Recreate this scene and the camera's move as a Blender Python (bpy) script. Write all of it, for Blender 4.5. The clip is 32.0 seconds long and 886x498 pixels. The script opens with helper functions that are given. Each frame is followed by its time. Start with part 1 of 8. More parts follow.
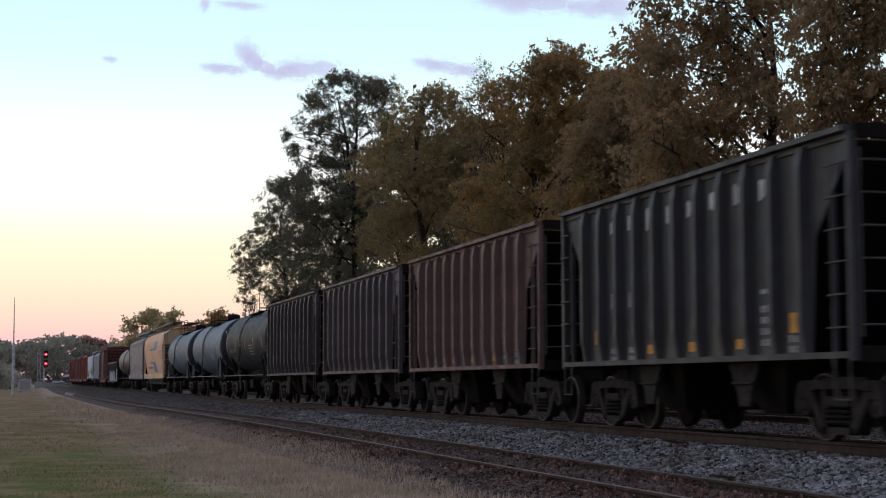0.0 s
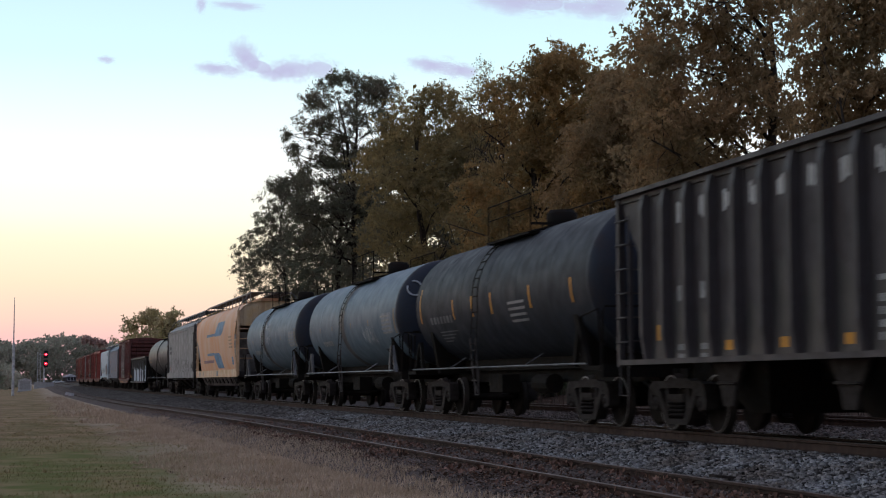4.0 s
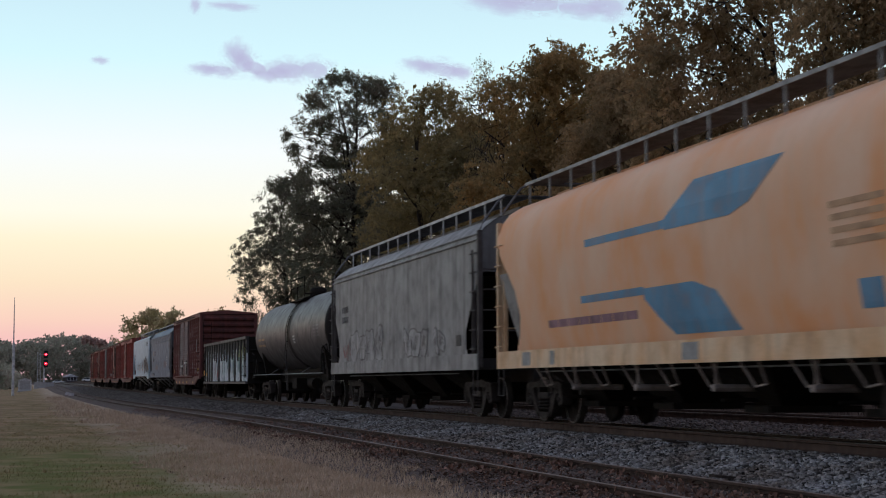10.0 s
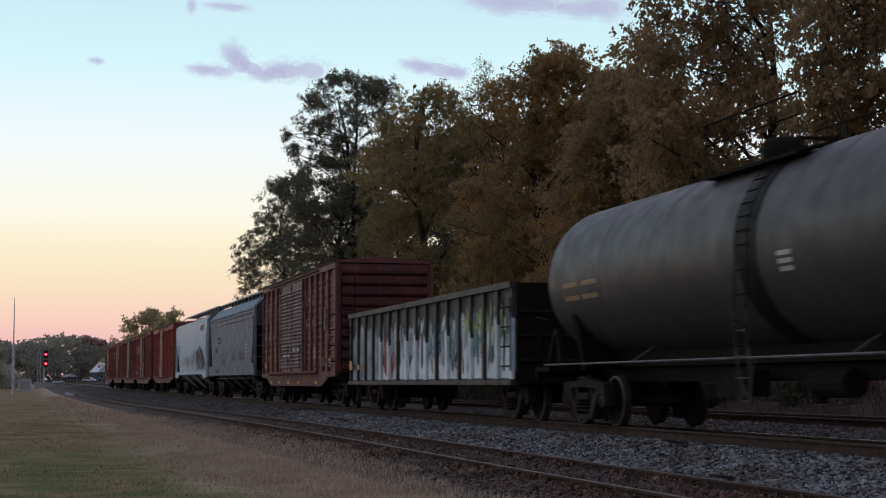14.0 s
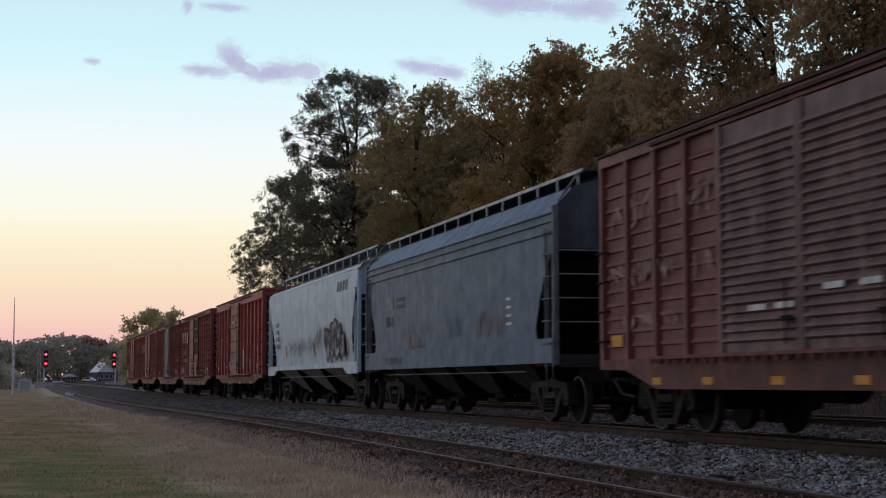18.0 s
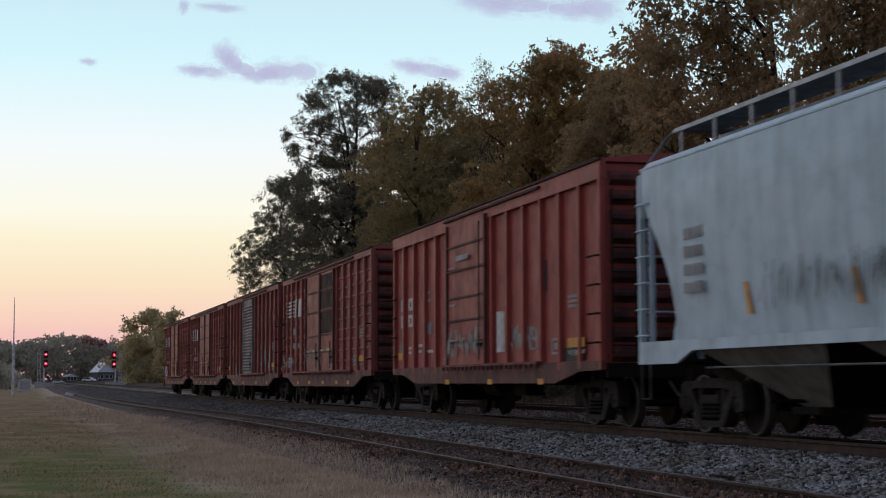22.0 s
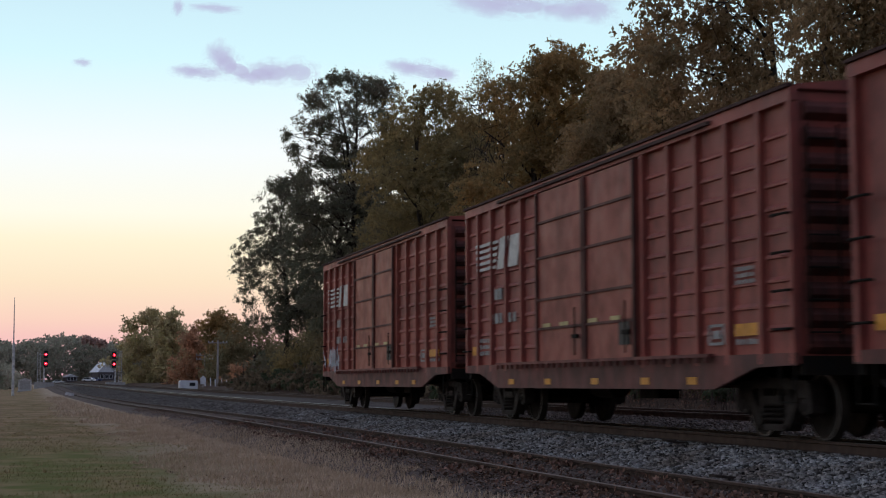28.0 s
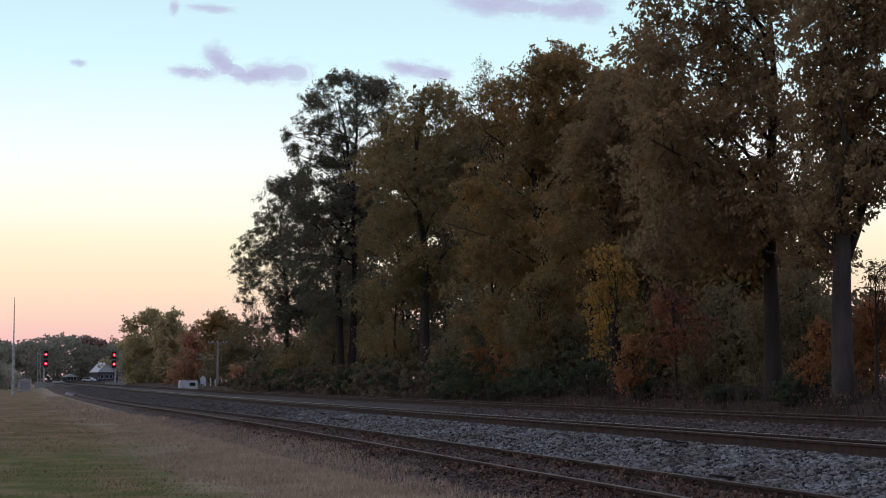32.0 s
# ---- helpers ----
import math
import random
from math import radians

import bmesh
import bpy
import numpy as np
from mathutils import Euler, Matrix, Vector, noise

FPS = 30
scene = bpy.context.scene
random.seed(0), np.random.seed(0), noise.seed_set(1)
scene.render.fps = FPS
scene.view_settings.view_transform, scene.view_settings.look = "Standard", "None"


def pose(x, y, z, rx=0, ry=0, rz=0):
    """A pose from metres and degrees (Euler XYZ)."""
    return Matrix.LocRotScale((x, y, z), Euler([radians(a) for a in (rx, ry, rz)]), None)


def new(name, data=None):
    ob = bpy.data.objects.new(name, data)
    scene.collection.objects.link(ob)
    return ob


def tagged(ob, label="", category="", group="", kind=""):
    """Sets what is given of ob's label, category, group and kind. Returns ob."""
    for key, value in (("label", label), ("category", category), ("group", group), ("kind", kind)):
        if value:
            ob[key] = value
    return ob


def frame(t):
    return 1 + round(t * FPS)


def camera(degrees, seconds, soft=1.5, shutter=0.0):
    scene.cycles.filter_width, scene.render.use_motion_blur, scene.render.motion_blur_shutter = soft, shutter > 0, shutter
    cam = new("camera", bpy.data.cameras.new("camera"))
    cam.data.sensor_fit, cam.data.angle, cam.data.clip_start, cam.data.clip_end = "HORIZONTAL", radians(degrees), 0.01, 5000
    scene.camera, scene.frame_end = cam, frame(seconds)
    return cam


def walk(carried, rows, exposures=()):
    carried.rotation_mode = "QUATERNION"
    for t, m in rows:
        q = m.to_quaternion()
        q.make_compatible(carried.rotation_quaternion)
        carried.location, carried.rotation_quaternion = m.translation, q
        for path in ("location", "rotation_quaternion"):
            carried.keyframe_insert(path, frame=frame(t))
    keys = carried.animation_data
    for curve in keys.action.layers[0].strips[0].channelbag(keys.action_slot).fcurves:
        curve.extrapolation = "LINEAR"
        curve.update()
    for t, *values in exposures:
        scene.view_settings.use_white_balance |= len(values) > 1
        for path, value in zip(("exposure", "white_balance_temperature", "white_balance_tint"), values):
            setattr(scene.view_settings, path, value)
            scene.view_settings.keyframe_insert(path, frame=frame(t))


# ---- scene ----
import itertools

# the camera stands on the grass beside a siding; y runs along the tracks, z = 0 is the top of the main rail
TRACK_X = 11.21
EYE = (0.0, 0.0, 0.766)
cam = camera(30.98, 32.0, soft=1.1, shutter=0.5)
CAM_POSE = pose(0, 0, 0, 0, 0, -14.81) @ pose(0, 0, 0, 94.82, 0, 0) @ pose(0, 0, 0, 0, 0, -0.15)
CAM_POSE.translation = EYE
walk(cam, [(0, CAM_POSE), (32, CAM_POSE)], [(0, 0.22), (3, 0.18), (9, 0.05), (13, -0.02), (20, -0.02), (25, 0.0), (32, 0.05)])


def lin(r, g, b):
    """Linear colour from display values 0..255."""
    return tuple(((c / 255 + 0.055) / 1.055) ** 2.4 if c > 10 else c / 255 / 12.92 for c in (r, g, b))


# ---- sky: clear dusk, pink and yellow low down, dark blue overhead and away from the glow ----
def make_world():
    w = bpy.data.worlds.new("dusk_sky")
    w.use_nodes = True
    scene.world = w
    nt = w.node_tree
    n, l = nt.nodes, nt.links
    n.clear()
    co = n.new("ShaderNodeTexCoord")
    sep = n.new("ShaderNodeSeparateXYZ")
    l.new(co.outputs["Generated"], sep.inputs[0])
    ramp = n.new("ShaderNodeValToRGB")
    l.new(sep.outputs["Z"], ramp.inputs[0])
    stops = ((0.0, (214, 166, 180)), (0.022, (243, 188, 190)), (0.040, (250, 211, 193)), (0.062, (252, 229, 199)),
             (0.088, (254, 243, 213)), (0.105, (254, 251, 234)), (0.145, (246, 252, 254)), (0.20, (214, 247, 255)),
             (0.26, (198, 228, 244)), (0.40, (187, 192, 210)), (0.70, (166, 172, 193)), (1.0, (158, 164, 189)))
    el = ramp.color_ramp.elements
    while len(el) > 1:
        el.remove(el[-1])
    for i, (at, c) in enumerate(stops):
        e = el[0] if i == 0 else el.new(at)
        e.position, e.color = at, (*lin(*c), 1)
    # away from the set sun the sky is darker
    dot = n.new("ShaderNodeVectorMath")
    dot.operation = "DOT_PRODUCT"
    l.new(co.outputs["Generated"], dot.inputs[0])
    dot.inputs[1].default_value = (-0.35, 0.937, 0.0)
    fall = n.new("ShaderNodeMapRange")
    fall.interpolation_type = "SMOOTHSTEP"
    l.new(dot.outputs["Value"], fall.inputs["Value"])
    for k, val in (("From Min", -0.9), ("From Max", 0.6), ("To Min", 0.28), ("To Max", 1.0)):
        fall.inputs[k].default_value = val
    # overhead the dusk is even all round
    high = n.new("ShaderNodeMapRange")
    high.interpolation_type = "SMOOTHSTEP"
    l.new(sep.outputs["Z"], high.inputs["Value"])
    for k, val in (("From Min", 0.25), ("From Max", 0.75)):
        high.inputs[k].default_value = val
    even = n.new("ShaderNodeMix")
    l.new(high.outputs[0], even.inputs[0])
    l.new(fall.outputs[0], even.inputs[2])
    even.inputs[3].default_value = 1.0
    # opposite the glow it turns slate blue
    cool = n.new("ShaderNodeMapRange")
    l.new(dot.outputs["Value"], cool.inputs["Value"])
    for k, val in (("From Min", 0.5), ("From Max", -0.7)):
        cool.inputs[k].default_value = val
    tint = n.new("ShaderNodeMix")
    tint.data_type, tint.blend_type = "RGBA", "MULTIPLY"
    l.new(cool.outputs[0], tint.inputs[0])
    l.new(ramp.outputs[0], tint.inputs[6])
    tint.inputs[7].default_value = (0.92, 0.96, 1.12, 1)
    tint.clamp_result = False
    bg = n.new("ShaderNodeBackground")
    l.new(tint.outputs[2], bg.inputs["Color"])
    l.new(even.outputs[0], bg.inputs["Strength"])
    out = n.new("ShaderNodeOutputWorld")
    l.new(bg.outputs[0], out.inputs[0])


make_world()
scene.view_settings.exposure = 0.0


# ---- materials ----
def mat(name, base, rough=0.7, metal=0.0, second=None, scale=3.0, streak=0.0, dirt=(0.05, 0.04, 0.035), amount=0.35,
        bump=0.15, fine=40.0, island=0.0, rand=0.0, emit=0.0, stretch=(1, 1, 1), spec=0.22, grime=0.0):
    """Base colour with large blotches towards `second`, fine grain, running dirt streaks and relief."""
    m = bpy.data.materials.new(name)
    m.use_nodes = True
    nt = m.node_tree
    n, l = nt.nodes, nt.links
    b = n["Principled BSDF"]
    co = n.new("ShaderNodeTexCoord")
    mp = n.new("ShaderNodeMapping")
    mp.inputs["Scale"].default_value = stretch
    l.new(co.outputs["Object"], mp.inputs[0])

    def noise_at(s, det=5.0, scl=None):
        t = n.new("ShaderNodeTexNoise")
        t.inputs["Scale"].default_value, t.inputs["Detail"].default_value = s, det
        if scl:
            m2 = n.new("ShaderNodeMapping")
            m2.inputs["Scale"].default_value = scl
            l.new(co.outputs["Object"], m2.inputs[0])
            l.new(m2.outputs[0], t.inputs[0])
        else:
            l.new(mp.outputs[0], t.inputs[0])
        return t.outputs[0]

    def mixed(a, c, f):
        x = n.new("ShaderNodeMix")
        x.data_type = "RGBA"
        for sock, val in ((x.inputs[6], a), (x.inputs[7], c), (x.inputs[0], f)):
            if hasattr(val, "is_linked"):
                l.new(val, sock)
            elif isinstance(val, tuple):
                sock.default_value = (*val, 1)
            else:
                sock.default_value = val
        return x.outputs[2]

    def ranged(v, lo, hi, to=1.0):
        r = n.new("ShaderNodeMapRange")
        l.new(v, r.inputs["Value"])
        for k, val in (("From Min", lo), ("From Max", hi), ("To Max", to)):
            r.inputs[k].default_value = val
        return r.outputs[0]

    second = second or tuple(c * 0.6 for c in base)
    col = mixed(base, second, ranged(noise_at(scale), 0.35, 0.65))
    if island or rand:
        if island:
            src = n.new("ShaderNodeNewGeometry").outputs["Random Per Island"]
        else:
            src = n.new("ShaderNodeObjectInfo").outputs["Random"]
        hsv = n.new("ShaderNodeHueSaturation")
        l.new(col, hsv.inputs["Color"])
        k = island or rand
        l.new(ranged(src, 0, 1, 1.0), hsv.inputs["Value"])
        hsv.inputs["Value"].links[0].from_node.inputs["To Min"].default_value = 1 - k
        hsv.inputs["Value"].links[0].from_node.inputs["To Max"].default_value = 1 + k
        col = hsv.outputs[0]
    if streak:
        col = mixed(col, dirt, ranged(noise_at(1.0, 6.0, (4.5, 4.5, 0.17)), 0.48, 0.74, streak))
    if grime:
        col = mixed(col, dirt, ranged(noise_at(2.6, 9.0), 0.5, 0.68, grime))
        col = mixed(col, tuple(min(1.0, c * 1.5 + 0.015) for c in base), ranged(noise_at(11.0, 3.0, (1, 1, 0.6)), 0.66, 0.74, grime * 0.8))
    if amount:
        col = mixed(col, dirt, ranged(noise_at(fine, 4.0), 0.45, 0.8, amount))
    l.new(col, b.inputs["Base Color"])
    l.new(ranged(noise_at(scale * 2), 0.2, 0.8, min(1.0, rough * 1.25)), b.inputs["Roughness"])
    b.inputs["Roughness"].links[0].from_node.inputs["To Min"].default_value = rough * 0.75
    b.inputs["Metallic"].default_value = metal
    b.inputs["Specular IOR Level"].default_value = spec
    if bump:
        bp = n.new("ShaderNodeBump")
        bp.inputs["Strength"].default_value, bp.inputs["Distance"].default_value = bump, 0.02
        l.new(noise_at(fine, 6.0), bp.inputs["Height"])
        l.new(bp.outputs[0], b.inputs["Normal"])
    if emit:
        b.inputs["Emission Color"].default_value = (*base, 1)
        b.inputs["Emission Strength"].default_value = emit
    return m


def paint(name, base, rough=0.55, streak=0.45, second=None, amount=0.3, dirt=(0.05, 0.035, 0.03), spec=0.2, grime=0.3):
    return mat(name, base, rough * 0.9, 0, second or tuple(c * 0.75 for c in base), 1.3, streak, dirt, amount, 0.12, 25, spec=spec, grime=grime)


# steel and truck castings darkened in colour for the deep shade under the cars
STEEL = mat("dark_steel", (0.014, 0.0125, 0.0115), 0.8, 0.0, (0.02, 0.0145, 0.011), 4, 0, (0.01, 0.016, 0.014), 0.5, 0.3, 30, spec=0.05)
TRUCK = mat("truck_casting", (0.044, 0.037, 0.034), 0.7, 0.0, (0.025, 0.02, 0.018), 5, 0, (0.03, 0.024, 0.02), 0.5, 0.4, 30, spec=0.05)
WHEEL = mat("wheel_steel", (0.02, 0.017, 0.015), 0.7, 0.2, (0.034, 0.027, 0.023), 6, 0, (0.03, 0.025, 0.02), 0.4, 0.2, 30, spec=0.05)
TREAD = mat("worn_rim", (0.24, 0.22, 0.21), 0.45, 0.4, (0.15, 0.13, 0.12), 6, 0, (0.06, 0.05, 0.045), 0.3, 0.05, 30)
RUST_RAIL = mat("rusty_rail", (0.085, 0.058, 0.047), 0.85, 0.1, (0.055, 0.038, 0.032), 4, 0, (0.05, 0.035, 0.03), 0.4, 0.3, 30, spec=0.05)
RAIL_TOP = mat("rail_head", (0.42, 0.4, 0.38), 0.28, 0.9, (0.3, 0.27, 0.24), 4, 0, (0.2, 0.17, 0.15), 0.2, 0.03, 30)
RAIL_DULL = mat("dull_rail_head", (0.17, 0.13, 0.11), 0.6, 0.5, (0.12, 0.09, 0.07), 4, 0, (0.1, 0.08, 0.07), 0.3, 0.1, 30)
# polished like RAIL_TOP; the near head's weaker sky glint is coloured in
RAIL_SIDE = mat("dimmed_rail_head", (0.2, 0.17, 0.15), 0.5, 0.6, (0.13, 0.11, 0.09), 4, 0, (0.1, 0.08, 0.07), 0.3, 0.08, 30)
TIE = mat("tie_wood", (0.075, 0.06, 0.05), 0.9, 0, (0.05, 0.04, 0.035), 3, 0, (0.03, 0.025, 0.02), 0.5, 0.4, 25, spec=0.05)
DIRT = mat("dirty_ballast", (0.13, 0.1, 0.088), 0.95, 0, (0.08, 0.061, 0.053), 1.6, 0, (0.05, 0.038, 0.034), 0.7, 0.9, 24, spec=0.05)
BALLAST = mat("ballast_bed", (0.115, 0.1, 0.092), 0.95, 0, (0.07, 0.06, 0.054), 1.2, 0, (0.05, 0.045, 0.045), 0.75, 0.9, 18, spec=0.05)
STONE = mat("ballast_stone", (0.222, 0.224, 0.222), 0.9, 0, (0.125, 0.108, 0.095), 1.3, 0, (0.06, 0.05, 0.045), 0.4, 0.4, 30, island=0.95, spec=0.05)
FAR_STONE = mat("grey_brown_stone", (0.165, 0.155, 0.148), 0.95, 0, (0.1, 0.088, 0.08), 1.3, 0, (0.06, 0.05, 0.045), 0.4, 0.4, 30, island=0.6, spec=0.03)
DIRTY_STONE = mat("dirty_stone", (0.17, 0.135, 0.12), 0.9, 0, (0.08, 0.065, 0.055), 3, 0, (0.05, 0.04, 0.035), 0.4, 0.4, 30, island=0.6, spec=0.05)
WHITE = mat("white_stencil", (0.62, 0.62, 0.6), 0.6, 0, (0.45, 0.44, 0.42), 5, 0.35, (0.12, 0.1, 0.09), 0.35, 0.05, 30)
FADED = mat("faded_stencil", (0.36, 0.36, 0.35), 0.7, 0, (0.24, 0.24, 0.235), 5, 0.3, (0.1, 0.09, 0.085), 0.45, 0.05, 30)
YELLOW = mat("reflector_yellow", (0.66, 0.3, 0.035), 0.5, 0, (0.5, 0.22, 0.03), 6, 0.2, (0.15, 0.09, 0.04), 0.25, 0.03, 30)
BLACKP = mat("black_patch", (0.03, 0.03, 0.032), 0.6, 0, (0.045, 0.042, 0.04), 4, 0.2, (0.06, 0.05, 0.045), 0.3, 0.05, 30)
RUNG = mat("dusty_rung", (0.1, 0.09, 0.086), 0.7, 0.1, (0.07, 0.06, 0.056), 4, 0, (0.04, 0.035, 0.03), 0.4, 0.1, 30)
RAIL_PALE = mat("pale_walkway_rail", (0.55, 0.55, 0.55), 0.6, 0.1, (0.36, 0.35, 0.34), 3, 0, (0.15, 0.14, 0.13), 0.3, 0.05, 30)
DULL_RAIL = mat("dull_grab_rail", (0.17, 0.17, 0.175), 0.6, 0.2, (0.1, 0.1, 0.1), 3, 0, (0.05, 0.05, 0.05), 0.3, 0.05, 30)
TAN = mat("tan_stripe", (0.3, 0.21, 0.12), 0.6, 0, (0.36, 0.25, 0.14), 5, 0.3, (0.12, 0.1, 0.08), 0.3, 0.03, 30)
GRATE = mat("galvanized_walkway", (0.3, 0.31, 0.32), 0.6, 0.5, (0.2, 0.2, 0.2), 3, 0, (0.1, 0.09, 0.08), 0.3, 0.1, 30)
ROOF_EDGE = mat("dark_eave", (0.06, 0.026, 0.024), 0.8, 0, (0.04, 0.02, 0.019), 3, 0, (0.02, 0.016, 0.015), 0.4, 0.2, 40)
WALKWAY = mat("dark_walkway", (0.09, 0.09, 0.095), 0.7, 0.2, (0.06, 0.058, 0.057), 3, 0, (0.03, 0.028, 0.026), 0.4, 0.2, 60)
BARK = mat("bark", (0.07, 0.058, 0.05), 0.95, 0, (0.05, 0.041, 0.034), 3, 0, (0.04, 0.033, 0.028), 0.6, 0.9, 14, stretch=(1, 1, 0.3), spec=0.05)
PALE_BARK = mat("pale_bark", (0.115, 0.098, 0.084), 0.95, 0, (0.05, 0.041, 0.035), 2, 0, (0.06, 0.05, 0.045), 0.6, 0.9, 14, stretch=(1, 1, 0.3), spec=0.05)


# ---- mesh helpers ----
class Shape:
    def __init__(self):
        self.v, self.f = [], []

    def add(self, verts, faces):
        o = len(self.v)
        self.v += [tuple(p) for p in verts]
        self.f += [tuple(i + o for i in f) for f in faces]
        return self

    def box(self, x0, x1, y0, y1, z0, z1):
        v = [(x, y, z) for z in (z0, z1) for y in (y0, y1) for x in (x0, x1)]
        return self.add(v, [(0, 2, 3, 1), (4, 5, 7, 6), (0, 1, 5, 4), (2, 6, 7, 3), (0, 4, 6, 2), (1, 3, 7, 5)])

    def prism(self, poly, axis, a, b):
        """A polygon pushed along an axis; its points are (y, z), (x, z) or (x, y)."""
        n = len(poly)
        put = {"x": lambda p, k: (k, p[0], p[1]), "y": lambda p, k: (p[0], k, p[1]), "z": lambda p, k: (p[0], p[1], k)}[axis]
        v = [put(p, a) for p in poly] + [put(p, b) for p in poly]
        return self.add(v, [tuple(range(n))[::-1], tuple(range(n, 2 * n))] + [(i, (i + 1) % n, n + (i + 1) % n, n + i) for i in range(n)])

    def tube(self, pts, r, n=6, r1=None):
        pts = [Vector(p) for p in pts]
        r1 = r if r1 is None else r1
        rings = []
        for i, p in enumerate(pts):
            d = (pts[min(i + 1, len(pts) - 1)] - pts[max(i - 1, 0)]).normalized()
            u = d.cross(Vector((0, 0, 1)) if abs(d.z) < 0.9 else Vector((1, 0, 0))).normalized()
            w = d.cross(u)
            rr = r + (r1 - r) * i / max(1, len(pts) - 1)
            rings.append([p + (u * math.cos(2 * math.pi * k / n) + w * math.sin(2 * math.pi * k / n)) * rr for k in range(n)])
        return self.loft(rings, True, True)

    def loft(self, rings, closed=True, caps=False):
        n = len(rings[0])
        f = []
        for i in range(len(rings) - 1):
            for k in range(n if closed else n - 1):
                k2 = (k + 1) % n
                f.append((i * n + k, i * n + k2, (i + 1) * n + k2, (i + 1) * n + k))
        if caps:
            f += [tuple(range(n))[::-1], tuple((len(rings) - 1) * n + k for k in range(n))]
        return self.add([p for r in rings for p in r], f)

    def lathe(self, profile, axis, at, n=24, caps=True):
        """Profile of (place along the axis, radius)."""
        rings = []
        for d, r in profile:
            ring = []
            for k in range(n):
                c, s = r * math.cos(2 * math.pi * k / n), r * math.sin(2 * math.pi * k / n)
                ring.append({"x": (at[0] + d, at[1] + c, at[2] + s), "y": (at[0] + c, at[1] + d, at[2] + s),
                             "z": (at[0] + c, at[1] + s, at[2] + d)}[axis])
            rings.append(ring)
        return self.loft(rings, True, caps)

    def mesh(self, name, material, smooth=False):
        me = bpy.data.meshes.new(name)
        me.from_pydata(self.v, [], self.f)
        me.materials.append(material)
        if smooth:
            me.shade_smooth()
        return me


def part(name, shape, material, parent, label="", smooth=False, at=None):
    """Links a shape (or a mesh that others share) as one mesh object under a thing or a part."""
    me = shape if isinstance(shape, bpy.types.Mesh) else shape.mesh(name, material, smooth)
    ob = new(name, me)
    ob.parent = parent
    if at is not None:
        ob.matrix_basis = at if isinstance(at, Matrix) else Matrix.Translation(at)
    if label:
        ob["label"] = label
    return ob


def thing(name, label, category, m=None, group="", kind=""):
    ob = tagged(new(name), label, category, group, kind)
    if m is not None:
        ob.matrix_basis = m
    return ob


def unit(v):
    return v / np.linalg.norm(v, axis=1)[:, None]


def np_mesh(name, verts, size, material):
    """A mesh of loose polygons with `size` corners each, from an array of corners."""
    count = len(verts) // size
    me = bpy.data.meshes.new(name)
    me.vertices.add(len(verts))
    me.vertices.foreach_set("co", np.asarray(verts, dtype=np.float32).ravel())
    me.loops.add(count * size)
    me.loops.foreach_set("vertex_index", np.arange(count * size, dtype=np.int32))
    me.polygons.add(count)
    me.polygons.foreach_set("loop_start", np.arange(0, count * size, size, dtype=np.int32))
    me.materials.append(material)
    me.update(calc_edges=True)
    return me


# ---- lie of the land ----
def rise(y):
    """The line climbs gently in the distance."""
    t = (y - 75) / 30
    return 0.0032 * 30 * (math.log1p(math.exp(t)) if t < 30 else t)


def smooth01(t):
    t = min(1.0, max(0.0, t))
    return t * t * (3 - 2 * t)


def ground_z(x, y):
    z = -0.78 + 0.12 * smooth01((x - 2.5) / 2.5) + 0.85 * smooth01((x - 18.8) / 4.0) + 0.5 * smooth01((x - 24) / 14)
    bumps = 0.05 * noise.noise((x * 0.35, y * 0.2, 0)) + 0.10 * noise.noise((x * 0.05, y * 0.04, 3))
    # the meadow and the siding stay low where the line climbs
    near, far = smooth01((x - 6.0) / 4.0), smooth01((x + 3.0) / 7.5)
    climb = 0.12 + 0.88 * (near + (far - near) * smooth01((y - 200) / 120))
    z += rise(y) * climb + bumps * (1 if not 4.5 < x < 19 else 0.2)
    # the ballast lies on it
    return min(z, bed_z(x, y) - 0.08) if 5.2 < x < 19 else z


